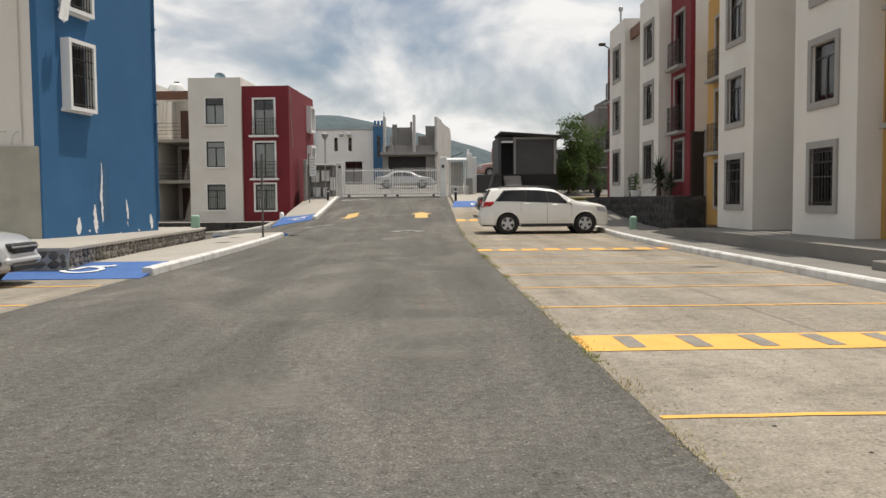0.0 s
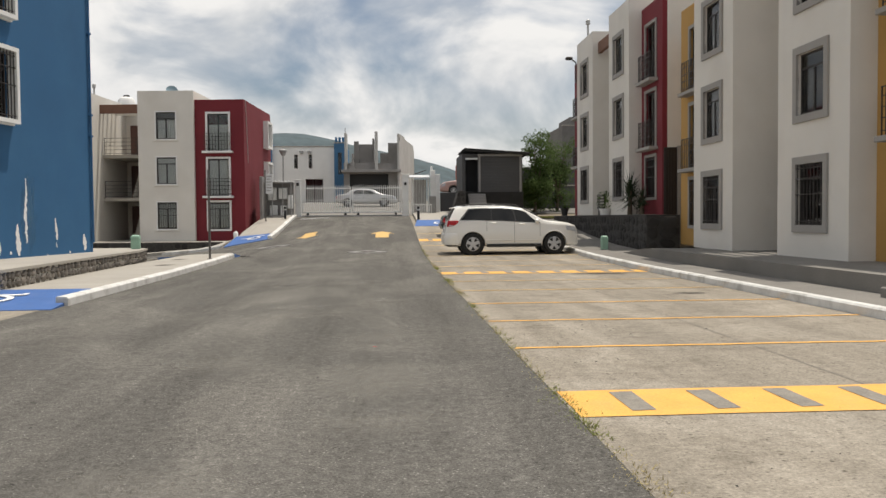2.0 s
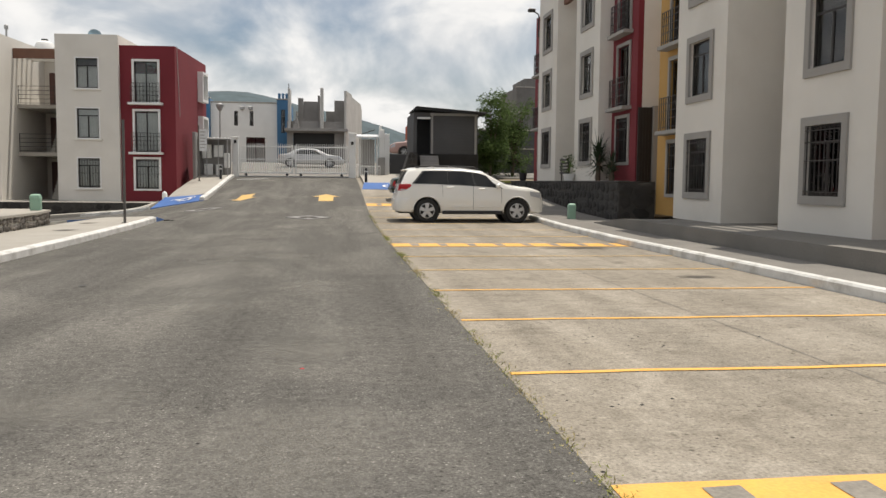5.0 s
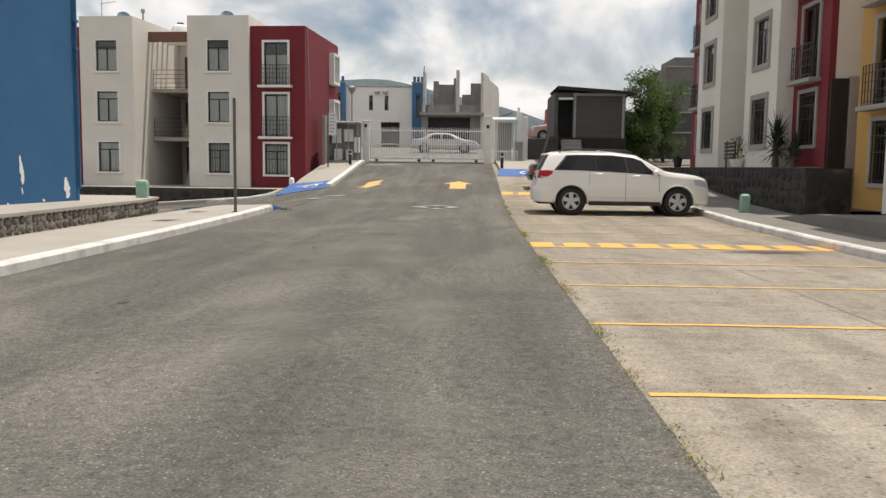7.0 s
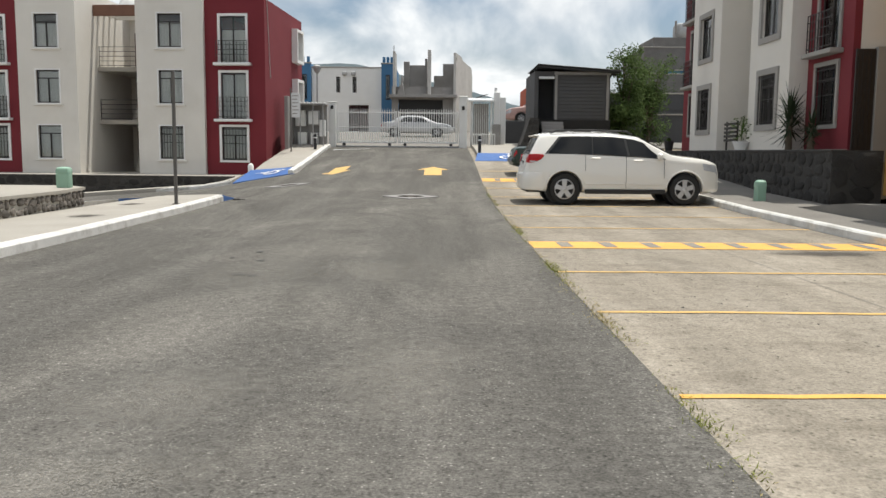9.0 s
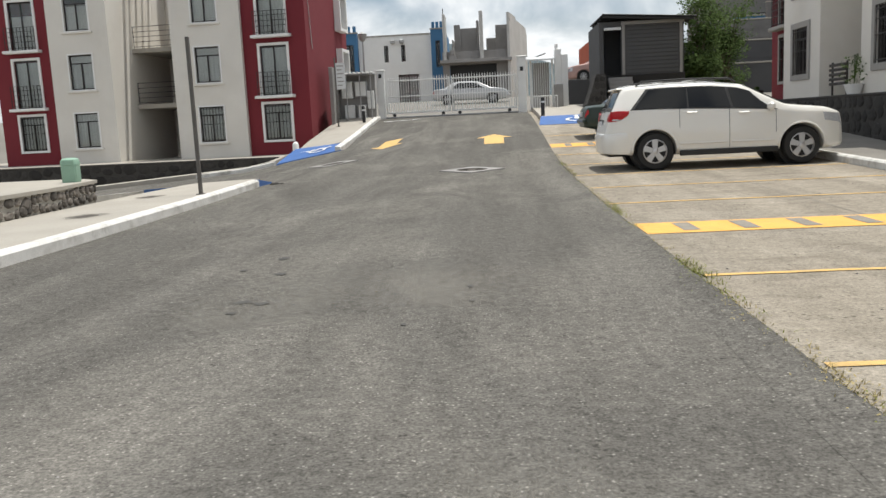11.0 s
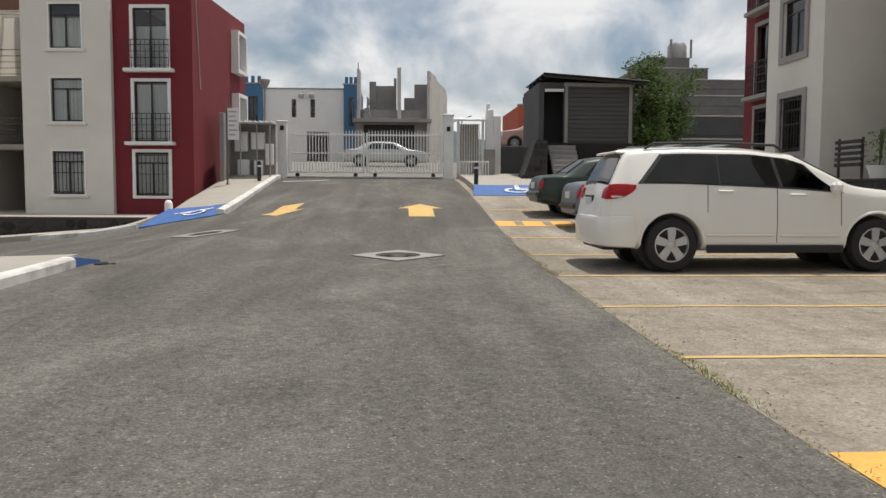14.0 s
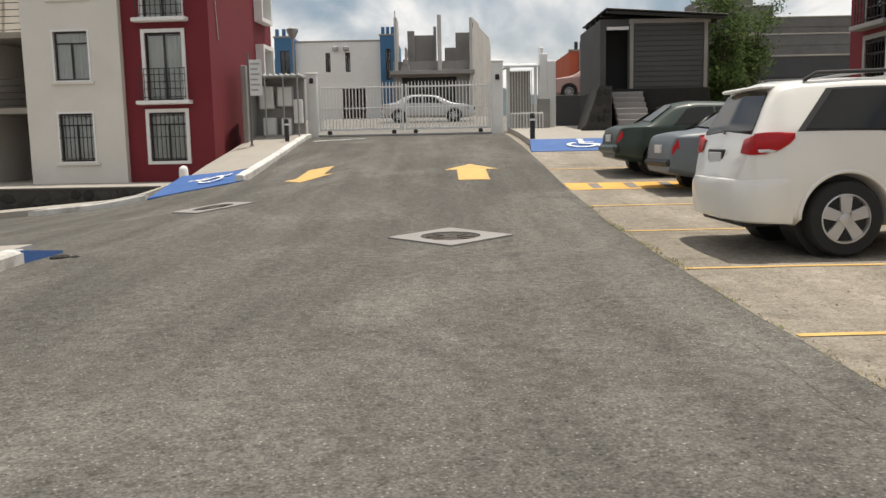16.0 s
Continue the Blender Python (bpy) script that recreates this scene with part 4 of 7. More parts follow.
# blue block: cream front, blue flank turned to the road
BLUE_ROT = 10.0
def blue_block():
    t = thing("apartment_building", pose(-9.377, 21.0, 0.5, 0, 0, 90 - BLUE_ROT), "three-storey blue and cream apartment block with peeling paint", "building")
    L, H = 5.77, 8.4
    holes = [(1.03, 2.03, 3.37 + 2.5 * k, 4.99 + 2.5 * k) for k in range(2)]
    s = Shape()
    holed(s, 0, L, 0, H, 0, 0.18, holes)
    part("wall", s, M_BLUE, t, "blue stucco wall with flaking white patches")
    for w in (Shape().box(0, 0.181, 0, 0.18, 8, H), Shape().box(L - 0.18, 0.181, 0, L, 8, H), Shape().box(0.181, 7.82, 0, L - 0.181, 8, H)):
        part("wall", w, M_WHITE, t, "cream stucco wall")
    part("roof", Shape().box(0.181, 0.181, H - 0.35, L - 0.181, 7.81, H - 0.2), M_WALK, t)
    part("floor_slab", Shape().box(0.181, 0.3, 5.2, L - 0.181, 7.81, 5.35), M_INTERIOR, t)
    for k in range(2):
        wn_ = window_set(t, pose(1.53, 0, 3.37 + 2.5 * k), 1.0, 1.62, "box", False, False, 60 + k, False, M_WHITETRIM)
        part("window_box", ring_shape(1.0, 1.62, 0.1, -0.25, 0.02), M_WHITETRIM, wn_, "deep white window surround")
        part("grille", grille_shape(1.0, 1.62, 8), M_DARKMETAL, wn_, m=pose(0, -0.17, 0))
    # downpipe on the corner
    p = Shape()
    p.tube((L - 0.05, -0.05, 0.3), (L - 0.05, -0.05, H), 0.03, 8)
    for z in (3.3, 3.9, 6.2):
        p.bbox(L - 0.11, -0.09, z, L + 0.01, 0.0, z + 0.06, 0.005)
    part("pipe", p, M_BLUE, t)
    q = Shape().tube((-0.04, 0.5, 2.4), (-0.04, 0.5, H), 0.025, 8)
    part("pipe", q, M_WHITE, t)
    # flaked paint: thin irregular patches of bare white plaster
    rnd = random.Random(11)
    for u, z0, z1, ww in ((2.62, 0.38, 2.0, 0.13), (2.32, 0.08, 0.85, 0.22), (3.96, 0.42, 1.0, 0.12), (3.94, 0.22, 0.36, 0.06), (5.34, 0.10, 0.55, 0.2), (1.45, 0.08, 0.52, 0.24), (4.56, 0.05, 0.11, 0.09), (3.51, 0.03, 0.07, 0.06), (1.97, 0.12, 0.2, 0.08)):
        n = max(4, int((z1 - z0) / 0.045))
        f, rows, drift = Shape(), [], 0.0
        for i in range(n + 1):
            v = i / n
            drift += rnd.uniform(-0.02, 0.02)
            wide = ww * (0.25 + 0.75 * math.sin(math.pi * min(0.97, max(0.03, v)) ** 0.75)) * rnd.uniform(0.55, 1.1)
            z = z0 + (z1 - z0) * v
            rows.append([(u + drift - wide / 2, -0.004, z), (u + drift, -0.007, z), (u + drift + wide / 2, -0.004, z)])
        part("bare_patch", f.grid(rows), M_WHITETRIM, t, "bare white plaster patch")
    scuff = part("scuff", Shape().add([(0, 0, 0)] + [(1.2 * math.cos(k * math.pi / 12), 0, 1.2 * math.sin(k * math.pi / 12)) for k in range(24)], [(0, k + 1, (k + 1) % 24 + 1) for k in range(24)]), M_HALO, t, "paler scuffed blue paint")
    scuff.matrix_basis = Matrix.Translation((2.72, -0.003, 1.15)) @ Matrix.Diagonal((0.46, 1, 1.3, 1))
    return t


blue = blue_block()

# ---- vehicles ----
def lerp_table(tab, x, soft=0.06):
    """The table's value at x, with its corners rounded."""
    xs, vs = [p[0] for p in tab], [p[1] for p in tab]
    r = min(soft, max(0.0, x - xs[0]), max(0.0, xs[-1] - x))
    return float(np.mean(np.interp([x - r, x - r / 2, x, x + r / 2, x + r], xs, vs)))


def bent(s, pts, r, n=8):
    """A bent rod through the points, as one skin."""
    pts = [Vector(p) for p in pts]
    rings = []
    for i, p in enumerate(pts):
        d = (pts[min(len(pts) - 1, i + 1)] - pts[max(0, i - 1)]).normalized()
        u = Vector((0, 1, 0)) if abs(d.y) < 0.9 else Vector((1, 0, 0))
        w = d.cross(u).normalized()
        u = w.cross(d)
        rings.append([p + (u * math.cos(2 * math.pi * k / n) + w * math.sin(2 * math.pi * k / n)) * r for k in range(n)])
    o = len(s.v)
    s.v += [tuple(q) for g in rings for q in g]
    for i in range(len(rings) - 1):
        for k in range(n):
            a, b = o + i * n + k, o + i * n + (k + 1) % n
            s.f.append((a, b, b + n, a + n))
    s.f += [tuple(o + k for k in range(n)), tuple(o + (len(rings) - 1) * n + k for k in range(n))]
    return s


class CarBody:
    """A car's skin as a function: x from the tail (0) to the nose, s up the side (0 underside centre, 4 belt, 5 roof edge, 7 roof centre)."""

    def __init__(self, length, top, belt, half, roof_half, clearance, wheels, arch):
        self.length, self.top, self.belt, self.half, self.roof_half = length, top, belt, half, roof_half
        self.clearance, self.wheels, self.arch = clearance, wheels, arch

    def section(self, x):
        zt = lerp_table(self.top, x)
        w = lerp_table(self.half, x)
        zb = lerp_table(self.clearance, x)
        belt = min(lerp_table(self.belt, x), zt - 0.035)
        wr = lerp_table(self.roof_half, x)
        g = min(1.0, max(0.0, (zt - belt) / 0.5))
        wt = w * 0.93 * (1 - g) + wr * g
        za = 0.0
        for xw, zw in self.wheels:
            d = abs(x - xw)
            if d < self.arch:
                za = zw + math.sqrt(self.arch ** 2 - d * d)
        mid = zb + (belt - zb) * 0.5
        p = [(0, zb), (w * 0.80, zb), (w * 0.985, max(zb + 0.08, za)), (w * 1.0, max(mid, za + 0.03)), (w * 0.965, max(belt, za + 0.05)),
             (wt, max(zt - 0.07 * (0.4 + 0.6 * g), belt + 0.012)), (wt - 0.10 * (0.5 + g * 0.5), zt - 0.012), (0, zt + 0.025)]
        if za:
            p[1] = (w * 0.80, za - 0.01)
            p[0] = (0, max(zb, za - 0.01 if za < zb + 0.2 else zb + 0.2))
        return p

    def at(self, x, s, side, off=0.0):
        p = self.section(x)
        i = min(6, int(s))
        f = s - i
        y, z = p[i][0] + (p[i + 1][0] - p[i][0]) * f, p[i][1] + (p[i + 1][1] - p[i][1]) * f
        dy, dz = p[i + 1][0] - p[i][0], p[i + 1][1] - p[i][1]
        n = math.hypot(dy, dz) or 1
        return Vector((x, side * (y + off * dz / n), z - off * dy / n))

    def skin(self):
        keys = {0.0, self.length}
        keys |= {p[0] for p in self.top} | {p[0] for p in self.half} | set(span(0, self.length, 0.14))
        for xw, _ in self.wheels:
            keys |= {xw + self.arch * math.sin(radians(a)) for a in range(-90, 91, 10)} | {xw - self.arch - 0.002, xw + self.arch + 0.002}
        xs = sorted(k for k in keys if 0 <= k <= self.length)
        s = Shape()
        rows = []
        for x in xs:
            p = self.section(x)
            q = [p[0]]
            for k in range(1, 7):
                for a, f in ((p[k - 1], 0.16), (p[k + 1], 0.16)):
                    q.append((p[k][0] + (a[0] - p[k][0]) * f, p[k][1] + (a[1] - p[k][1]) * f))
                    if f and a is p[k - 1]:
                        q.append((p[k][0] + (p[k - 1][0] + p[k + 1][0] - 2 * p[k][0]) * 0.045, p[k][1] + (p[k - 1][1] + p[k + 1][1] - 2 * p[k][1]) * 0.045))
            q.append(p[7])
            rows.append([(x, y, z) for y, z in q] + [(x, -y, z) for y, z in q[-2:0:-1]])
        s.grid([r + r[:1] for r in rows])
        k = len(rows[0]) + 1
        s.f.append(tuple(range(k - 1)))
        s.f.append(tuple((len(rows) - 1) * k + i for i in range(k - 1)))
        return s

    def panel(self, corners, side, off=0.006, n=8, m=5, thick=0.03):
        """A patch that follows the skin between corners (x, s): tail-low, nose-low, nose-high, tail-high."""
        a, b, c, d = corners
        s = Shape()
        outer, inner = [], []
        for j in range(m + 1):
            v = j / m
            ro, ri = [], []
            for i in range(n + 1):
                u = i / n
                x = (a[0] * (1 - u) + b[0] * u) * (1 - v) + (d[0] * (1 - u) + c[0] * u) * v
                q = (a[1] * (1 - u) + b[1] * u) * (1 - v) + (d[1] * (1 - u) + c[1] * u) * v
                ro.append(self.at(x, q, side, off))
                ri.append(self.at(x, q, side, off - thick))
            outer.append(ro)
            inner.append(ri)
        s.grid(outer)
        k = n + 1
        rim = list(range(k)) + [r * k + n for r in range(1, m + 1)] + [m * k + i for i in range(n - 1, -1, -1)] + [r * k for r in range(m - 1, 0, -1)]
        base = len(s.v)
        flat_in = [p for r in inner for p in r]
        s.v += [tuple(flat_in[i]) for i in rim]
        for q in range(len(rim)):
            w = (q + 1) % len(rim)
            s.f.append((rim[q], rim[w], base + w, base + q))
        return s

    def screen(self, x0, x1, f0, f1, off=0.006, n=6):
        """A windscreen or rear window over the whole width between x0 (low) and x1 (high); f: share of the width used."""
        rows = []
        for j in range(n + 1):
            v = j / n
            x = x0 + (x1 - x0) * v
            f = f0 + (f1 - f0) * v
            p = self.section(x)
            hw = p[6][0] * f
            rows.append([(x, hw * k / 5, p[7][1] - (p[7][1] - p[6][1]) * abs(hw * k / 5) / max(0.05, p[6][0]) + off + 0.02) for k in range(-5, 6)])
        s = Shape().grid(rows)
        k = 11
        rim = list(range(k)) + [r * k + 10 for r in range(1, n + 1)] + [n * k + i for i in range(9, -1, -1)] + [r * k for r in range(n - 1, 0, -1)]
        base = len(s.v)
        s.v += [(s.v[i][0], s.v[i][1], s.v[i][2] - 0.05) for i in rim]
        for q in range(len(rim)):
            w = (q + 1) % len(rim)
            s.f.append((rim[q], rim[w], base + w, base + q))
        return s


def smooth_mesh(shape, name, material, angle=38):
    me = shape.mesh(name, material, True)
    me.set_sharp_from_angle(angle=radians(angle))
    return me


def add_wheel(parent, x, y, z, r, side, spokes=5, rim_mat=None, rim_r=0.62):
    w = 0.21
    turn = pose(x, y, z, 90 * side, 0, 0)
    prof = [(r * rim_r, -w * 0.45), (r * 0.93, -w * 0.5), (r, -w * 0.36), (r, w * 0.36), (r * 0.95, w * 0.48), (r * rim_r, w * 0.5), (r * rim_r * 0.98, w * 0.3)]
    ob = part("wheel", cached(("tyre", r, rim_r), lambda: smooth_mesh(Shape().lathe(prof, 36), "wheel", M_TYRE, 50)), None, parent, "black rubber tyre on a metal rim", m=turn)

    def rim():
        s = Shape()
        ri = r * rim_r
        s.lathe([(ri * 1.0, w * 0.25), (ri * 1.0, w * 0.47), (ri * 0.93, w * 0.49), (ri * 0.90, w * 0.36), (ri * 0.88, w * 0.1)], 36)
        for i in range(spokes):
            q = pose(0, 0, 0, 0, 0, 360 / spokes * i)
            pts = [(-0.20, 0.1), (0.20, 0.1), (0.28, 0.93), (-0.28, 0.93)] if spokes < 7 else [(-0.10, 0.1), (0.10, 0.1), (0.16, 0.93), (-0.16, 0.93)]
            s.prism([(a * ri * 0.9, b * ri) for a, b in pts], w * 0.25, w * 0.42, q)
        s.lathe([(ri * 0.24, w * 0.2), (ri * 0.24, w * 0.44), (ri * 0.18, w * 0.47)], 16)
        for i in range(5):
            a = 2 * math.pi * (i + 0.5) / 5
            s.lathe([(0.012, w * 0.3), (0.012, w * 0.46)], 8, Matrix.Translation((ri * 0.30 * math.cos(a), ri * 0.30 * math.sin(a), 0)))
        return s
    part("rim", cached(("rim", r, spokes, rim_r, rim_mat.name), lambda: smooth_mesh(rim(), "rim", rim_mat, 40)), None, ob, "five-spoke light alloy rim" if spokes < 7 else "grey wheel cover")
    part("brake_drum", cached(("drum", r), lambda: Shape().lathe([(r * rim_r * 0.86, -w * 0.4), (r * rim_r * 0.86, w * 0.12), (0.05, w * 0.12)], 24).mesh("brake_drum", M_BLACK)), None, ob, "dark brake disc")


def build_car(name, m, label, body, paint, wheel_r, track, glass_sets, lamps, extras, spokes=5, rim_mat=None, rim_r=0.62):
    t = thing(name, m, label, "car", kind="")
    part("body", smooth_mesh(body.skin(), "body", paint), None, t)
    for xw, zw in body.wheels:
        for side in (1, -1):
            add_wheel(t, xw, side * (track - 0.105), zw, wheel_r, -side, spokes, rim_mat or M_RIM, rim_r)
        for side in (1, -1):
            part("wheel_well", Shape().tube((xw, side * 0.35, zw), (xw, side * (track - 0.2), zw), body.arch * 0.985, 28), M_BLACK, t, "dark wheel housing")
    for gname, corners, material in glass_sets:
        for side in (1, -1):
            part(gname, smooth_mesh(body.panel(corners, side, 0.004 if gname == 'window_band' else 0.009), gname, material), None, t)
    for lname, corners, material, lab in lamps:
        for side in (1, -1):
            part(lname, smooth_mesh(body.panel(corners, side, 0.012), lname, material), None, t, lab)
    for ename, shape, material, lab in extras:
        for one in shape if isinstance(shape, list) else [shape]:
            part(ename, one if isinstance(one, bpy.types.Mesh) else one.mesh(ename, material), material, t, lab)
    return t


def mirrored(fn):
    """The same shape on both sides of the car, as a list of parts; fn may give several shapes."""
    out = []
    for side in (1, -1):
        s = Shape()
        r = fn(s, side)
        out += r if isinstance(r, list) and r and r[0] is not s else [s]
    return out


def suv(m):
    b = CarBody(4.79,
                [(0, 0.70), (0.015, 0.78), (0.055, 0.82), (0.085, 1.08), (0.14, 1.17), (0.35, 1.60), (0.39, 1.655), (0.58, 1.69), (1.2, 1.715), (2.1, 1.705), (2.75, 1.63), (3.05, 1.46), (3.54, 1.20), (3.75, 1.165), (4.36, 1.10), (4.62, 1.02), (4.73, 0.94), (4.77, 0.80), (4.79, 0.58)],
                [(0, 1.12), (0.5, 1.185), (1.2, 1.175), (2.0, 1.14), (3.4, 1.07), (4.89, 0.95)],
                [(0, 0.60), (0.04, 0.74), (0.16, 0.85), (0.45, 0.905), (0.7, 0.91), (4.1, 0.91), (4.42, 0.87), (4.66, 0.75), (4.79, 0.55)],
                [(0, 0.62), (0.5, 0.66), (1.5, 0.69), (2.6, 0.68), (3.6, 0.78), (4.89, 0.7)],
                [(0, 0.42), (0.3, 0.33), (0.6, 0.27), (4.3, 0.25), (4.89, 0.30)],
                [(0.98, 0.36), (3.87, 0.36)], 0.43)
    glass_sets = [
        ("window_band", [(0.50, 4.03), (3.40, 4.05), (2.88, 4.95), (0.84, 4.93)], M_BLACK),
        ("rear_side_window", [(0.58, 4.07), (1.63, 4.07), (1.63, 4.90), (0.89, 4.88)], G_CAR),
        ("rear_door_window", [(1.66, 4.10), (2.48, 4.10), (2.40, 4.92), (1.66, 4.90)], G_CAR),
        ("front_door_window", [(2.54, 4.10), (3.34, 4.12), (2.86, 4.90), (2.46, 4.92)], G_CARCABIN),
    ]
    lamps = [("headlamp", [(4.32, 3.55), (4.71, 3.40), (4.64, 3.92), (4.28, 3.97)], M_CLEARLENS, "clear headlamp lens")]
    ex = []
    ex.append(("rear_window", smooth_mesh(b.screen(0.145, 0.34, 0.95, 0.9), "rear_window", G_CAR), G_CAR, "dark tinted rear window"))
    ex.append(("windscreen", smooth_mesh(b.screen(3.50, 2.82, 0.96, 0.9), "windscreen", G_CARCABIN), G_CARCABIN, "windscreen with the cabin's darkness in its tint"))
    sp = Shape().bbox(0.27, -0.55, 1.612, 0.43, 0.55, 1.650, 0.016)
    ex.append(("spoiler", sp, M_CARWHITE, "white roof spoiler"))
    ex.append(("roof_rail", mirrored(lambda s, d: bent(s, [(0.66, d * 0.60, 1.68), (0.78, d * 0.60, 1.75), (1.6, d * 0.61, 1.765), (2.5, d * 0.60, 1.74), (2.64, d * 0.60, 1.66)], 0.02)), M_BLACK, "black roof rails"))
    ex.append(("cross_bar", mirrored(lambda s, d: s.tube((1.55 + 0.32 * d, -0.60, 1.752), (1.55 + 0.32 * d, 0.60, 1.752), 0.016, 8)), M_GALV, "grey roof cross bars"))
    ex.append(("sill_trim", mirrored(lambda s, d: s.bbox(1.46, d * 0.90 - 0.03, 0.25, 3.40, d * 0.90 + 0.01, 0.36, 0.015)), M_BLACK, "black sill trim"))
    ex.append(("door_strip", mirrored(lambda s, d: [Shape().bbox(1.46, d * 0.913 - 0.012, 0.475, 2.40, d * 0.913 + 0.012, 0.51, 0.01), Shape().bbox(2.50, d * 0.913 - 0.012, 0.47, 3.34, d * 0.913 + 0.012, 0.505, 0.01)]), M_CARWHITE, "white door strip"))

    def gaps(s, d):
        return [bent(Shape(), [b.at(x, lo + (hi - lo) * k / 8, d, 0.001) for k in range(9)], 0.005, 4) for x, lo, hi in ((1.47, 3.2, 4.05), (2.45, 2.15, 4.05), (3.36, 2.9, 4.05))]
    ex.append(("door_gap", mirrored(gaps), M_BLACK, "dark door gaps"))

    def handles(s, d):
        out = []
        for x in (1.60, 2.62):
            p = b.at(x, 3.86, d, 0.025)
            out.append(Shape().bbox(x, p.y - 0.014, p.z - 0.017, x + 0.22, p.y + 0.014, p.z + 0.017, 0.012))
        return out
    ex.append(("door_handle", mirrored(handles), M_CARWHITE, "white door handles"))

    def mirrors(s, d):
        return [Shape().bbox(3.16, d * 0.99 - 0.085, 1.07, 3.30, d * 0.99 + 0.085, 1.23, 0.045), Shape().bbox(3.22, d * 0.89 - 0.05, 1.06, 3.28, d * 0.89 + 0.06, 1.10, 0.01)]
    ex.append(("wing_mirror", mirrored(mirrors), M_CARWHITE, "white wing mirrors"))
    ex.append(("bumper_valance", Shape().bbox(0.10, -0.60, 0.27, 0.5, 0.60, 0.345, 0.02), M_BLACK, "black lower valance"))
    # rounded rear bumper that stands proud of the tail
    half = [(0.47, 0.905), (0.36, 0.90), (0.22, 0.872), (0.12, 0.81), (0.055, 0.71), (0.02, 0.58), (0.0, 0.30)]
    plan = half + [(-0.005, 0.0)] + [(x, -y) for x, y in reversed(half)]
    rows = []
    for z, off in ((0.325, -0.03), (0.345, 0.012), (0.42, 0.034), (0.58, 0.045), (0.68, 0.04), (0.735, 0.018), (0.755, -0.03)):
        row = []
        for i, (x, y) in enumerate(plan):
            xa, ya = plan[max(0, i - 1)]
            xb, yb = plan[min(len(plan) - 1, i + 1)]
            n = Vector((yb - ya, -(xb - xa), 0)).normalized()
            k = off if x < 0.2 else off * max(0.0, (0.44 - x) / 0.24) - 0.012 * (x > 0.4)
            row.append((x + n.x * k, y + n.y * k, z))
        rows.append(row)
    ex.append(("rear_bumper", smooth_mesh(Shape().grid(rows), "rear_bumper", M_CARWHITE), M_CARWHITE, "white rounded rear bumper"))
    ex.append(("number_plate", Shape().bbox(0.05, -0.08, 0.87, 0.075, 0.28, 1.0, 0.005), M_PLATE, "white number plate"))
    ex.append(("plate_recess", Shape().bbox(0.058, -0.13, 0.84, 0.12, 0.33, 1.03, 0.01), M_BLACK, "dark plate recess"))
    # tail lamps wrap round the corners
    def tail(s, d):
        plan = [(0.072, 0.57, 0.995, 1.13), (0.074, 0.70, 0.985, 1.15), (0.082, 0.768, 0.98, 1.165), (0.115, 0.808, 0.98, 1.18), (0.2, 0.857, 0.985, 1.19), (0.33, 0.88, 1.02, 1.19), (0.42, 0.888, 1.075, 1.185), (0.47, 0.892, 1.13, 1.18)]
        rows = []
        for f, k in ((0.0, 0.06), (0.0, 0.006), (0.06, 0.0), (0.94, 0.0), (1.0, 0.006), (1.0, 0.06)):
            rows.append([(x + k * (0.9 if x < 0.1 else 0.3) + 0.035 * f * (x < 0.1), d * (y - k * (x >= 0.1)), z0 + (z1 - z0) * f) for x, y, z0, z1 in plan])
        s.grid(rows)
    ex.append(("tail_lamp", [smooth_mesh(q, "tail_lamp", M_REDLENS) for q in mirrored(tail)], M_REDLENS, "red wrap-round tail lamp lens"))
    ex.append(("lamp_strip", mirrored(lambda s, d: s.bbox(0.135, min(d * 0.84, d * 0.872), 1.0, 0.32, max(d * 0.84, d * 0.872), 1.03, 0.008)), M_CLEARLENS, "clear strip in the tail lamp"))
    ex.append(("rear_wiper", Shape().tube((0.12, 0.0, 1.19), (0.19, 0.34, 1.26), 0.011, 6), M_BLACK, "black rear wiper"))
    ex.append(("grille", Shape().bbox(4.70, -0.46, 0.58, 4.805, 0.46, 0.82, 0.03), M_BLACK, "dark front grille"))
    ex.append(("exhaust", Shape().tube((0.06, -0.5, 0.34), (0.4, -0.5, 0.34), 0.028, 10), M_GALV, "steel exhaust tip"))
    # flared arch lips
    lips = [bent(Shape(), [(xw + 0.452 * math.cos(radians(a)), d * 0.9, zw + 0.452 * math.sin(radians(a))) for a in range(0, 181, 9)], 0.022, 8).mesh("arch_lip", M_CARWHITE, True) for xw, zw in b.wheels for d in (1, -1)]
    ex.append(("arch_lip", lips, M_CARWHITE, "white flared wheel arch lip"))
    # seats and wheel behind the dark-tinted front glass
    seats = mirrored(lambda s, d: s.bbox(2.35, d * 0.38 - 0.24, 0.75, 2.52, d * 0.38 + 0.24, 1.32, 0.06))
    ex.append(("seat", seats, M_BLACK, "dark seats"))
    return build_car("car", m, "white sport utility wagon parked nose to the kerb", b, M_CARWHITE, 0.36, 0.905, glass_sets, lamps, ex, 5, M_RIM, 0.67)


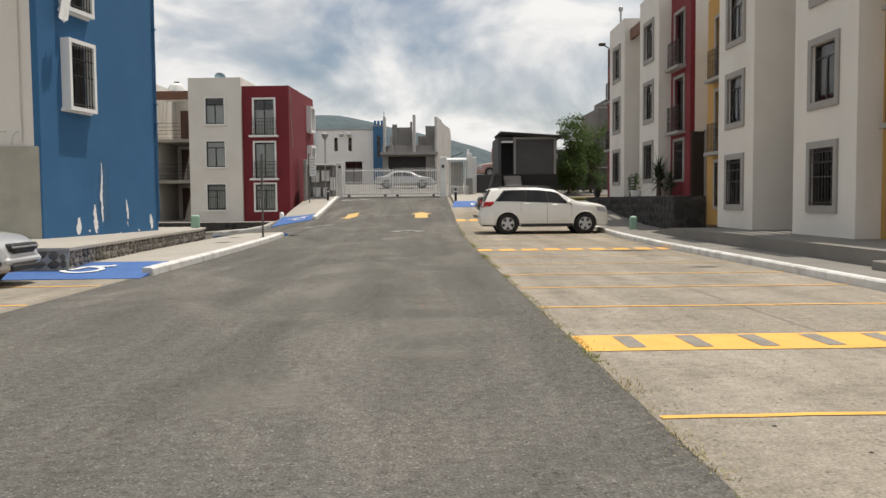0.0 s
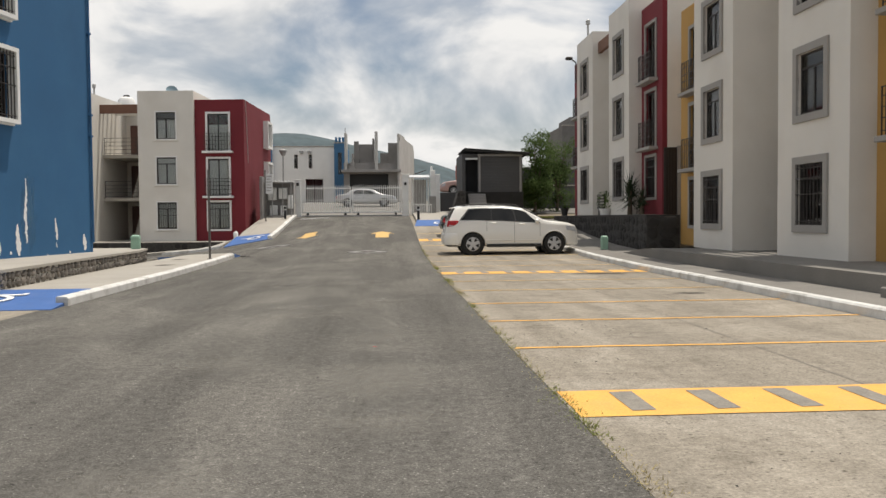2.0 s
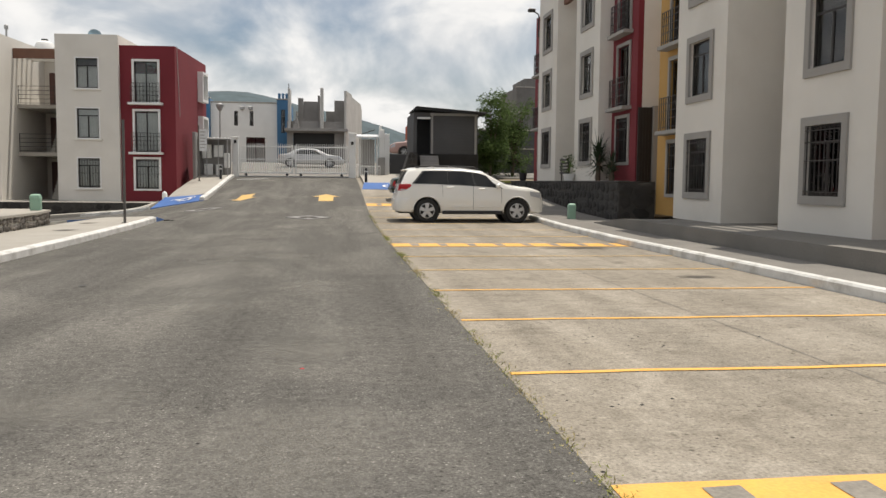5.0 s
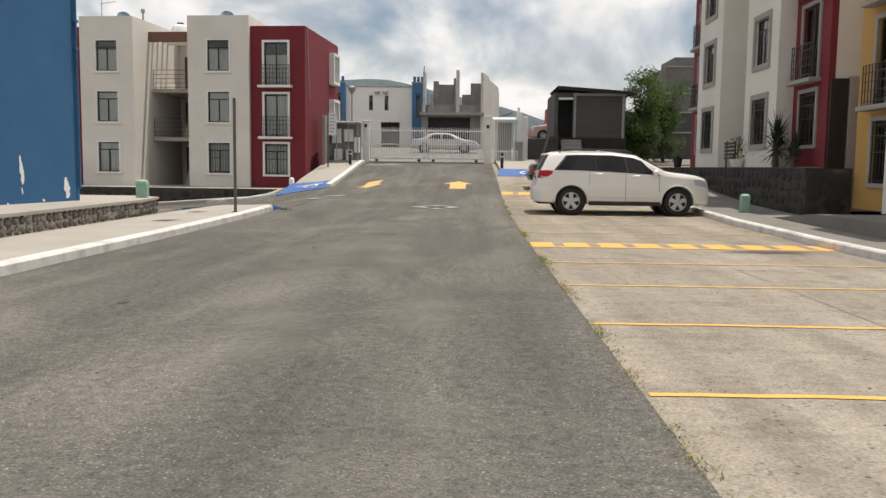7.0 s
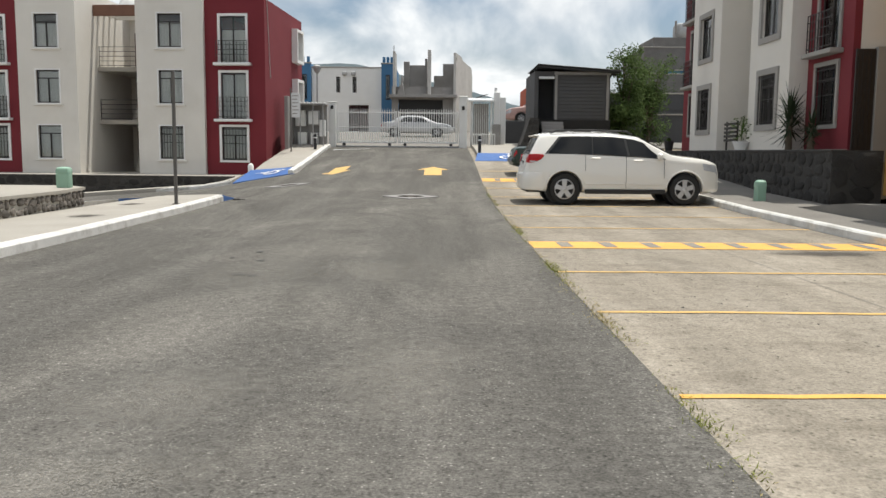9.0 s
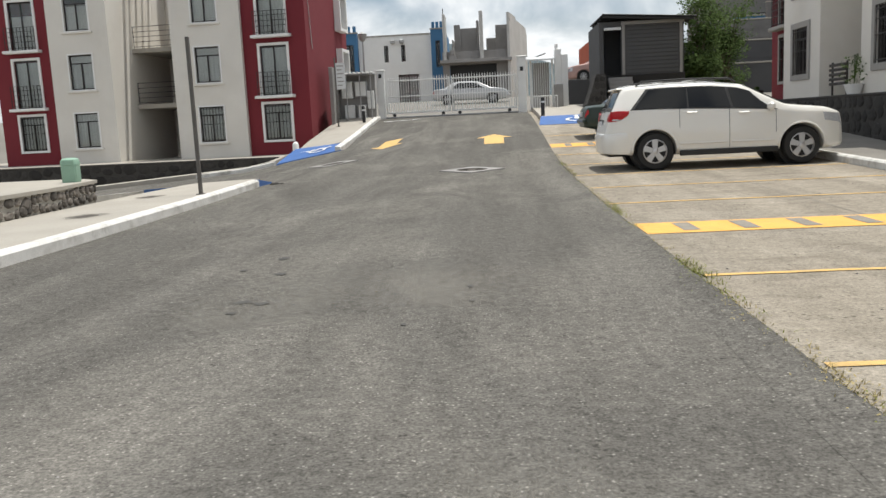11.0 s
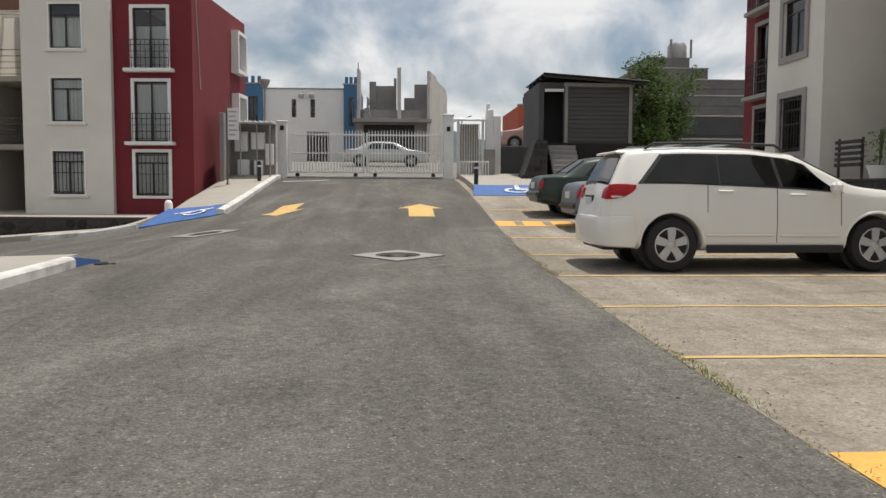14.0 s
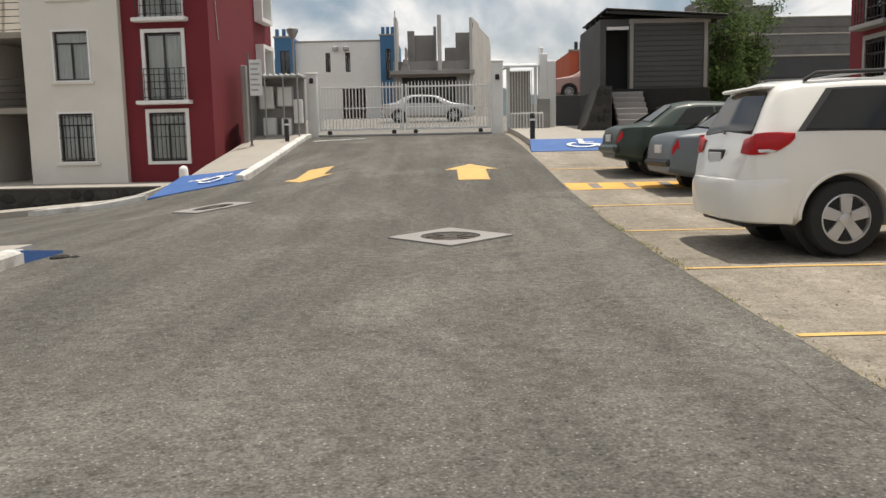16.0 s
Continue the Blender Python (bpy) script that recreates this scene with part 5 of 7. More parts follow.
def sedan(m, label, paint, boxy=False, spokes=8, lamp=None, snout=False):
    dz = 0.04 if boxy else 0.0
    top = [(0, 0.60), (0.03, 0.86 + dz), (0.10, 0.95 + dz), (0.65, 0.99 + dz), (1.20, 1.36), (1.6, 1.42), (2.3, 1.40), (2.65, 1.34), (3.30, 0.97), (4.0, 0.87), (4.28, 0.74), (4.38, 0.52)]
    b = CarBody(4.38, top, [(0, 0.92), (1.2, 0.93), (3.3, 0.90), (4.38, 0.8)],
                [(0, 0.70 if boxy else 0.60), (0.08, 0.78 if boxy else 0.72), (0.4, 0.83), (3.7, 0.83), (4.1, 0.77), (4.38, 0.55)],
                [(0, 0.6), (1.2, 0.57), (2.4, 0.58), (3.3, 0.7), (4.38, 0.6)],
                [(0, 0.34), (0.4, 0.24), (4.0, 0.2), (4.38, 0.26)], [(0.85, 0.30), (3.42, 0.30)], 0.355)
    glass_sets = [("rear_door_window", [(1.12, 4.1), (1.95, 4.1), (1.95, 4.9), (1.42, 4.85)], G_CARCABIN),
                  ("front_door_window", [(2.0, 4.1), (2.95, 4.1), (2.52, 4.88), (2.0, 4.9)], G_CARCABIN)]
    lamps = [("tail_lamp", [(0.02, 3.35), (0.13, 3.4), (0.12, 3.85), (0.03, 3.82)], lamp or M_REDLENS, "red tail lamp lens"),
             ("headlamp", [(4.0, 3.3), (4.30, 3.2), (4.26, 3.85), (3.98, 3.9)], M_CLEARLENS, "clear headlamp lens")]
    ex = [("rear_window", smooth_mesh(b.screen(0.70, 1.16, 0.95, 0.9), "rear_window", G_CARCABIN), G_CARCABIN, "sloping rear window"),
          ("windscreen", smooth_mesh(b.screen(3.24, 2.70, 0.96, 0.9), "windscreen", G_CARCABIN), G_CARCABIN, "windscreen with the cabin's darkness in its tint"),
          ("rear_bumper", Shape().bbox(-0.06, -0.70, 0.43, 0.10, 0.70, 0.56 if boxy else 0.60, 0.05), M_BLACK if boxy else paint, "rear bumper"),
          ("front_bumper", Shape().bbox(4.22, -0.6, 0.36, 4.42, 0.6, 0.52, 0.06), paint, "front bumper"),
          ("number_plate", Shape().bbox(-0.02, -0.17, 0.66, 0.02, 0.17, 0.80, 0.005), M_PLATE, "white number plate"),
          ("grille", Shape().bbox(4.30, -0.36, 0.56, 4.40, 0.36, 0.72, 0.02), M_BLACK, "dark front grille"),
          ("wing_mirror", mirrored(lambda s, d: s.bbox(2.80, d * 0.90 - 0.07, 0.92, 2.90, d * 0.90 + 0.07, 1.04, 0.03)), paint, "wing mirrors"),
          ("seat", mirrored(lambda s, d: [Shape().bbox(2.05, d * 0.33 - 0.2, 0.55, 2.2, d * 0.33 + 0.2, 1.12, 0.05), Shape().bbox(1.05, d * 0.33 - 0.28, 0.55, 1.2, d * 0.33 + 0.28, 1.05, 0.05)]), M_BLACK, "dark seats")]

    def handles(s, d):
        out = []
        for x in (1.45, 2.2):
            p = b.at(x, 3.8, d, 0.015)
            out.append(Shape().bbox(x, p.y - 0.012, p.z - 0.013, x + 0.18, p.y + 0.012, p.z + 0.013, 0.01))
        return out

    def gaps(s, d):
        return [bent(Shape(), [b.at(x, 2.3 + 1.75 * k / 5, d, 0.001) for k in range(6)], 0.005, 4) for x in (1.2, 1.98, 3.0)]
    ex += [("door_handle", mirrored(handles), M_BLACK, "dark door handles"), ("door_gap", mirrored(gaps), M_BLACK, "dark door gaps")]
    if snout:
        ex += [("upper_grille", Shape().bbox(4.24, -0.45, 0.60, 4.415, 0.45, 0.73, 0.03), M_BLACK, "black upper grille"),
               ("grille_bar", Shape().bbox(4.38, -0.45, 0.655, 4.43, 0.45, 0.685, 0.008), M_GALV, "bright grille bar"),
               ("lower_grille", Shape().bbox(4.30, -0.5, 0.27, 4.44, 0.5, 0.37, 0.02), M_BLACK, "black lower grille"),
               ("fog_lamp", mirrored(lambda s, d: s.bbox(4.05, d * 0.68 - 0.09, 0.36, 4.30, d * 0.68 + 0.09, 0.46, 0.03)), M_BLACK, "dark fog lamp recess")]
    return build_car("car", m, label, b, paint, 0.30, 0.83, glass_sets, lamps, ex, spokes, M_RIM, 0.64)


def on_ground(x, y, rz, dx0, dx1):
    """Pose of a car whose origin is the tail's middle; its wheels dx0 and dx1 ahead touch the ground."""
    c, sn = math.cos(radians(rz)), math.sin(radians(rz))
    z0, z1 = gz(x + dx0 * c, y + dx0 * sn), gz(x + dx1 * c, y + dx1 * sn)
    pitch = math.degrees(math.atan2(z1 - z0, dx1 - dx0))
    return Matrix.Translation((x, y, z0 - (z1 - z0) * dx0 / (dx1 - dx0))) @ pose(0, 0, 0, 0, 0, rz) @ pose(0, 0, 0, 0, -pitch, 0)


suv(on_ground(2.06, 32.06, 1.0, 0.98, 3.87))
sedan(on_ground(2.84, 37.35, 2.0, 0.85, 3.42) @ Matrix.Scale(0.95, 4), "old grey saloon car parked nose to the kerb", M_CARGREY, True, 8)
sedan(on_ground(2.48, 39.75, 2.0, 0.85, 3.42) @ Matrix.Scale(0.95, 4), "dark green saloon car parked nose to the kerb", M_CARGREEN, False, 8)
sedan(on_ground(-3.75, 65.3, 0.0, 0.85, 3.42) @ Matrix.Diagonal((1.05, 1.0, 0.93, 1)), "pale silver saloon car parked outside the gate", M_CARSILVER, False, 8)
sedan(on_ground(-11.3, 14.75, 0.0, 0.85, 3.42), "silver saloon car parked beside the blue ramp", M_CARSILVER, False, 8, snout=True)

# ---- planter and pavement at the blue block ----
def planter():
    t = tagged(new("wall_planter", Shape().prism([(-7.02, 16.75), (-7.25, 22.5), (-7.35, 27.5), (-7.6, 29.2), (-8.3, 29.9), (-20, 29.9), (-20, 16.75)], 0.0, 0.47).mesh("wall_planter", M_MORTAR)), "low rubble stone retaining wall with a concrete top", "wall", kind="structure")
    line = [(-7.02, 16.75), (-7.25, 22.5), (-7.35, 27.5), (-7.6, 29.2), (-8.3, 29.9)]
    for k, (a, b) in enumerate(zip(line, line[1:])):
        ang = math.degrees(math.atan2(b[1] - a[1], b[0] - a[0]))
        stone_face(t, pose(a[0], a[1], 0.14, 0, 0, ang), math.hypot(b[0] - a[0], b[1] - a[1]), 0.33, 0.19, STONES, 3 + k, 0.45)
    stone_face(t, pose(-11.0, 16.75, 0.12, 0, 0, 0), 3.95, 0.34, 0.2, STONES, 9, 0.45)
    return t


planter()
solid("planter_top", Shape().prism([(-6.97, 16.7), (-7.2, 22.5), (-7.3, 27.5), (-7.56, 29.25), (-8.3, 29.95), (-20, 29.95), (-20, 16.7)], 0.472, 0.53), M_WALK, "pale concrete terrace top round the blue block", "pavement")


def bollard(m, label):
    t = thing("utility_box", m, label, "utility box", "pale green utility boxes")

    def tub():
        rows = []
        for z, r in ((0.0, 0.15), (0.03, 0.158), (0.30, 0.158), (0.305, 0.152)):
            rows.append([(r * sx, r * sy, z) for sx, sy in ((-1, -0.8), (-0.8, -1), (0.8, -1), (1, -0.8), (1, 0.8), (0.8, 1), (-0.8, 1), (-1, 0.8), (-1, -0.8))])
        return Shape().grid(rows)

    def lid():
        rows = []
        for z, r in ((0.305, 0.154), (0.31, 0.164), (0.37, 0.162), (0.405, 0.148), (0.43, 0.11), (0.438, 0.06), (0.44, 0.002)):
            rows.append([(r * sx, r * sy, z) for sx, sy in ((-1, -0.8), (-0.8, -1), (0.8, -1), (1, -0.8), (1, 0.8), (0.8, 1), (-0.8, 1), (-1, 0.8), (-1, -0.8))])
        return Shape().grid(rows)
    part("body", cached("box_body", lambda: smooth_mesh(tub(), "body", M_GREENPAINT, 30)), None, t)
    part("lid", cached("box_lid", lambda: smooth_mesh(lid(), "lid", M_GREENPAINT, 30)), None, t)
    return t


bollard(pose(-7.78, 28.75, 0.53, 0, 0, 8) @ Matrix.Diagonal((0.84, 0.84, 1.0, 1)), "pale green plastic utility box with a lid on a concrete terrace")
bollard(pose(7.69, 31.07, 0.2) @ Matrix.Diagonal((0.72, 0.72, 1.25, 1)), "pale green plastic utility box with a lid beside a stone wall")
stub = thing("marker_stub", pose(-7.75, 45.9, gz(-7.75, 45.9) - 0.12), "short white round-topped post beside a blue ramp", "post")
part("shaft", smooth_mesh(Shape().lathe([(0.12, 0), (0.12, 0.5), (0.10, 0.57), (0.05, 0.61), (0.01, 0.62)], 16), "shaft", M_WHITETRIM, 50), None, stub)


def post(name, x, y, z0, z1, r, material, label, category):
    t = thing(name, pose(x, y, z0), label, category)
    part("pole", Shape().bbox(-r, -r, 0, r, r, z1 - z0, 0.006), material, t)
    part("foot", Shape().bbox(-r * 2.2, -r * 2.2, 0, r * 2.2, r * 2.2, 0.02, 0.004), material, t)
    return t


post("sign_post", -5.61, 29.25, gz(-5.61, 29.25) + 0.15, 3.02, 0.032, M_STEEL, "bare grey steel post at the pavement corner", "post")
sp = post("sign_post", -6.78, 49.9, gz(-6.78, 49.9) + 0.16, 4.2, 0.03, M_STEEL, "grey steel post with a white notice board", "sign")
part("board", Shape().bbox(0.04, -0.045, 1.55, 0.42, -0.025, 2.65, 0.005), M_PLATE, sp, "white notice board")
for k in range(6):
    part("text_bar", Shape().box(0.08, -0.049, 2.5 - k * 0.16, 0.36 - 0.06 * (k % 2), -0.046, 2.55 - k * 0.16), M_SURROUND, sp)
for x, y in ((-5.75, 50.4), (1.72, 46.5)):
    t = thing("marker_post", pose(x, y, gz(x, y) + 0.15), "short black round marker post beside the gate", "post")
    part("body", smooth_mesh(Shape().lathe([(0.07, 0), (0.07, 0.66), (0.05, 0.7), (0.01, 0.71)], 14), "body", M_BLACK), None, t)
    part("band", Shape().lathe([(0.073, 0.5), (0.073, 0.56)], 14), M_WHITEMETAL, t, "pale band")


# ---- retaining walls ----
def long_wall(name, x0, y0, x1, y1, z0, z1, thick, meshes, mortar, seed, label, size, stones_to=None):
    ang = math.degrees(math.atan2(y1 - y0, x1 - x0))
    L = math.hypot(x1 - x0, y1 - y0)
    w = tagged(new(name, Shape().box(0, 0, z0, L, thick, z1).mesh(name, mortar)), label, "wall", kind="structure")
    w.matrix_basis = pose(x0, y0, 0, 0, 0, ang)
    part("coping", Shape().bbox(-0.02, -0.03, z1, L + 0.02, thick + 0.02, z1 + 0.06, 0.01), mortar, w)
    stone_face(w, pose(0, -0.005, z0 + 0.02), stones_to or L, z1 - z0, size, meshes, seed)
    return w


tw = long_wall("wall_terrace", 8.9, 46.0, 8.9, 30.1, 0.15, 1.42, 0.3, STONES_DARK, M_DARKMORTAR, 21, "dark volcanic stone retaining wall with grey joints", 0.36)
stone_face(tw, pose(15.905, 0, 0.17, 0, 0, 90), 1.18, 1.27, 0.42, STONES_DARK, 27)
solid("terrace", Shape().box(9.2, 31.45, 0.3, 20, 60, 1.468), M_WALK, "concrete terrace in front of the far block", "pavement")
solid("terrace", Shape().box(9.2, 30.105, 0.2, 10.07, 31.44, 1.46), M_DARKMORTAR, "dark stone terrace beside the ochre wing", "pavement")
long_wall("wall_side", -31.5, 47.4, -8.5, 45.8, -0.9, 0.22, 0.3, STONES_DARK, M_DARKMORTAR, 22, "dark volcanic stone wall under the red block", 0.38)
solid("terrace", Shape().prism([(-31.5, 47.7), (-8.5, 46.1), (-7.9, 49.0), (-7.6, 57.5), (-31, 58.5)], -0.8, 0.252), M_WALK, "concrete terrace round the red and cream block", "pavement")

# passage gate between the two blocks on the terrace
t = thing("passage_gate", pose(9.95, 31.42, 1.47), "dark barred metal door in a grey wall", "gate")
part("panel", Shape().bbox(0.0, 0, 0, 0.48, 0.05, 2.4, 0.01), M_DARKMETAL, t)
for i in range(4):
    part("bar", Shape().box(0.06 + i * 0.1, -0.02, 0.05, 0.08 + i * 0.1, 0.0, 2.35), M_DARKMETAL, t)
part("side_wall", Shape().bbox(0.49, -0.05, -0.3, 2.4, 0.12, 2.45, 0.01), M_SURROUND, t, "grey plastered wall")


# ---- plants ----
def leaf_quads(s, c, r, n, size, rnd, flat=0.7):
    for _ in range(n):
        d = Vector((rnd.gauss(0, 1), rnd.gauss(0, 1), rnd.gauss(0, flat)))
        p = Vector(c) + d.normalized() * r * rnd.random() ** 0.45
        a = Vector((rnd.uniform(-1, 1), rnd.uniform(-1, 1), rnd.uniform(-1, 1))).normalized() * size * rnd.uniform(0.6, 1.3)
        b = a.orthogonal().normalized() * size * rnd.uniform(0.3, 0.5)
        s.add([p - a, p + b, p + a, p - b], [(0, 1, 2, 3)])


def tree(x, y, z, height, spread_r, label, seed, leaves=5200):
    rnd = random.Random(seed)
    t = thing("tree", pose(x, y, z), label, "tree")
    s = Shape()
    s.tube((0, 0, -0.1), (0.1, 0.05, height * 0.35), 0.11, 8, 0.08)
    tips = []
    for k in range(15):
        a = rnd.uniform(0, 2 * math.pi)
        z0 = height * rnd.uniform(0.1, 0.42)
        r = spread_r * rnd.uniform(0.35, 0.95)
        tip = Vector((math.cos(a) * r, math.sin(a) * r, height * rnd.uniform(0.12, 0.97)))
        mid = Vector((0.08, 0.04, z0)).lerp(tip, 0.5) + Vector((0, 0, 0.25))
        s.tube((0.08, 0.04, z0), mid, 0.05, 6, 0.035)
        s.tube(mid, tip, 0.035, 6, 0.012)
        tips += [tip, mid]
    s.tube((0.1, 0.05, height * 0.35), (0.0, 0.0, height * 0.9), 0.08, 7, 0.02)
    tips.append(Vector((0, 0, height * 0.88)))
    part("trunk", smooth_mesh(s, "trunk", M_BARK, 60), None, t)
    crown = Shape()
    per = leaves // (len(tips) * 3)
    for tip in tips:
        for q in range(3):
            c = tip + Vector((rnd.gauss(0, 0.32), rnd.gauss(0, 0.32), rnd.gauss(0, 0.4)))
            leaf_quads(crown, c, rnd.uniform(0.3, 0.7), per, 0.085, rnd)
    part("crown", crown, M_LEAF, t, "loose green feathery leaves", fix=False)
    return t


tree(9.55, 55.5, 1.5, 5.2, 0.85, "green feathery tree behind the parking bays", 4, 11000)
tree(11.3, 57.0, 1.5, 4.7, 1.15, "thin green feathery tree beside block walls", 8, 6000)


def yucca(m, h, label, seed, blades=70):
    rnd = random.Random(seed)
    t = thing("yucca", m, label, "plant")
    part("trunk", Shape().lathe([(0.10, 0), (0.08, h * 0.3), (0.07, h * 0.62)], 8), M_BARK, t)
    s = Shape()
    for _ in range(blades):
        a, e = rnd.uniform(0, 2 * math.pi), radians(rnd.uniform(-40, 80))
        L = h * rnd.uniform(0.32, 0.5)
        c = Vector((0, 0, h * rnd.uniform(0.22, 0.62)))
        d = Vector((math.cos(a) * math.cos(e), math.sin(a) * math.cos(e), math.sin(e)))
        w = Vector((-math.sin(a), math.cos(a), 0)) * 0.022
        m1 = c + d * L * 0.55
        s.add([c - w, c + w, m1 + w, m1 - w, c + d * L - Vector((0, 0, 0.05 * L))], [(0, 1, 2, 3), (3, 2, 4)])
    part("leaves", s, M_YUCCA, t, "spiky dark green leaves", fix=False)


yucca(pose(9.35, 33.6, 1.47), 1.75, "spiky yucca in front of the red wall", 2, 150)
yucca(pose(9.5, 32.6, 1.47), 1.1, "small spiky yucca in front of the red wall", 3, 90)


def potted(m, label, r, h, plant_h, seed, pot_mat):
    rnd = random.Random(seed)
    t = thing("potted_plant", m, label, "plant")
    part("pot", smooth_mesh(Shape().lathe([(r * 0.7, 0), (r, h * 0.9), (r * 1.08, h * 0.92), (r * 1.08, h), (r * 0.9, h), (r * 0.85, h * 0.85)], 18), "pot", pot_mat, 40), None, t)
    s = Shape()
    leaf_quads(s, (0, 0, h + plant_h * 0.5), plant_h * 0.55, 120, 0.06, rnd, 1.4)
    for k in range(5):
        s.tube((0, 0, h * 0.8), (rnd.uniform(-0.12, 0.12), rnd.uniform(-0.12, 0.12), h + plant_h), 0.008, 4)
    part("leaves", s, M_LEAF, t, "thin green leaves", fix=False)


potted(pose(9.25, 36.9, 1.48), "leafy plant in a wide white pot on the wall", 0.24, 0.27, 0.75, 1, M_WHITETRIM)
potted(pose(9.3, 45.2, 1.48), "small plant in a black pot on the terrace", 0.2, 0.38, 0.12, 2, M_BLACK)
t = thing("bench", pose(9.5, 38.6, 1.47), "dark slatted metal bench against the wall", "bench")
for i in range(5):
    part("slat", Shape().bbox(-0.03, -0.55, 0.3 + i * 0.13, 0.03, 0.55, 0.38 + i * 0.13, 0.01), M_DARKMETAL, t)
for y in (-0.5, 0.5):
    part("leg", Shape().bbox(0.03, y - 0.03, 0, 0.08, y + 0.03, 0.95, 0.01), M_DARKMETAL, t)

# dry grass and weeds along the edge of the asphalt
rnd = random.Random(3)
for name, material, share in (("grass_tufts", M_DRYGRASS, 0.55), ("weed_tufts", M_GRASS, 0.45)):
    s = Shape()
    clumps = []
    y = -2.0
    while y < 36:
        dens = 0.5 + 0.5 * noise.noise(Vector((0.7 * y, 3.1 if share > 0.5 else 9.2, 0)))
        if rnd.random() < dens:
            clumps.append((EDGE - 0.005 + rnd.gauss(0.0, 0.03), y, dens))
        y += 0.07
    for x, y, d in clumps:
        spread = 0.02 + 0.035 * d
        for _ in range(int(2 + 50 * d ** 3)):
            bx, by = x + rnd.gauss(0, spread), y + rnd.gauss(0, spread * 1.3)
            a, h = rnd.uniform(0, 2 * math.pi), rnd.uniform(0.006, 0.042) * (0.25 + d)
            w = Vector((math.cos(a), math.sin(a), 0)) * 0.005
            tip = Vector((bx + rnd.gauss(0, 0.022), by + rnd.gauss(0, 0.022), gz(bx, by) + h))
            b0 = Vector((bx, by, gz(bx, by) - 0.005))
            s.add([b0 - w, b0 + w, tip], [(0, 1, 2)])
        # small leaves lying round each clump
        for _ in range(int(36 * d ** 3) if d > 0.4 else 0):
            q = Vector((x + rnd.gauss(0, spread * 1.3), y + rnd.gauss(0, spread * 1.6), 0))
            q.z = gz(q.x, q.y) + rnd.uniform(0.004, 0.022) * (0.5 + d)
            a = rnd.uniform(0, 2 * math.pi)
            u = Vector((math.cos(a), math.sin(a), rnd.uniform(-0.4, 0.6))) * rnd.uniform(0.006, 0.013)
            v = Vector((-math.sin(a), math.cos(a), rnd.uniform(-0.3, 0.3))) * 0.005
            s.add([q - u, q + v, q + u, q - v], [(0, 1, 2, 3)])
    tagged(new(name, s.mesh(name, material, False, False)), "dry grass and weeds along the asphalt edge", "grass", kind="stuff")
# crumbled lip where the asphalt ends over the concrete
lip = Shape()
rows = []
for y in span(-6, 44, 0.07):
    e = EDGE - 0.035 + 0.035 * noise.noise(Vector((0.0, y * 0.55, 4))) + 0.022 * noise.noise(Vector((0.0, y * 2.3, 1))) + 0.012 * noise.noise(Vector((0.0, y * 7.0, 2)))
    h = 0.017 + 0.006 * noise.noise(Vector((3.0, y * 3.0, 2)))
    rows.append([(x, y, gz(x, y) + z) for x, z in ((e - 0.30, 0.0015), (e - 0.12, 0.010), (e - 0.03, h), (e + 0.005, h * 0.8), (e + 0.016, -0.012))])
solid("road_edge", lip.grid(rows), M_ASPHALT, "crumbled raised asphalt edge over the concrete bays", "road", smooth=True)
for k in range(18):
    y = -20 + 3.5 * k
    marking("joint", 4.02, 4.03, y, y + 3.5, M_PLATFORM, "thin dark joint between concrete slabs", "joint", 0.003)


DUST = ((-0.05, 9.4, 0.8, 1.2), (0.12, 12.73, 0.5, 0.5), (-1.5, 10.4, 0.8, 0.7), (0.0, 7.9, 0.7, 0.6), (-0.1, 12.0, 0.6, 0.8), (-1.4, 14.4, 0.9, 0.7), (-0.12, 16.2, 0.6, 1.3), (-1.4, 15.6, 0.8, 0.8), (-0.8, 20.6, 1.4, 1.2), (-1.9, 20.0, 0.9, 1.0), (-1.3, 6.3, 0.9, 0.9))
disc = Shape().add([(0, 0, 0)] + [(1.2 * math.cos(k * math.pi / 12), 1.2 * math.sin(k * math.pi / 12), 0) for k in range(24)], [(0, k + 1, (k + 1) % 24 + 1) for k in range(24)])
for name, material, label, spots in (
        ("oil_stain", M_OIL, "dark oil stain on the concrete bay", ((5.4, 22.5, 1.2, 0.42), (5.6, 17.0, 0.5, 0.3))),
        ("pavement_stain", M_OIL, "dark stain on the pale pavement", ((-6.6, 29.3, 0.35, 0.5), (-6.2, 26.0, 0.4, 0.5))),
        ("dust_patch", M_DUST, "pale dusty patch worn into the asphalt", DUST)):
    me = disc.mesh(name, material)
    for x, y, a, c in spots:
        ob = tagged(new(name, me), label, "stain", kind="structure")
        ob.matrix_basis = Matrix.Translation((x, y, gz(x, y) + (0.157 if x < -5.5 else 0.0045))) @ Matrix.Diagonal((a, c, 1, 1))
# a dirt heap at the pavement corner and a scrap of red litter
def heap(name, x, y, r, material, label, category, seed):
    rg = random.Random(seed)
    q = Shape()
    for _ in range(9):
        a, d, k = rg.uniform(0, 6.28), rg.uniform(0, r), rg.uniform(0.25, 0.5) * r
        q.lathe([(k, 0), (k * 0.9, k * 0.35), (k * 0.45, k * 0.65), (0.002, k * 0.7)], 7, Matrix.Translation((d * math.cos(a), d * math.sin(a) * 0.7, -0.003)) @ Matrix.Diagonal((rg.uniform(0.7, 1.3), rg.uniform(0.7, 1.3), 1, 1)))
    ob = tagged(new(name, q.mesh(name, material)), label, category)
    ob.matrix_basis = pose(x, y, gz(x, y))


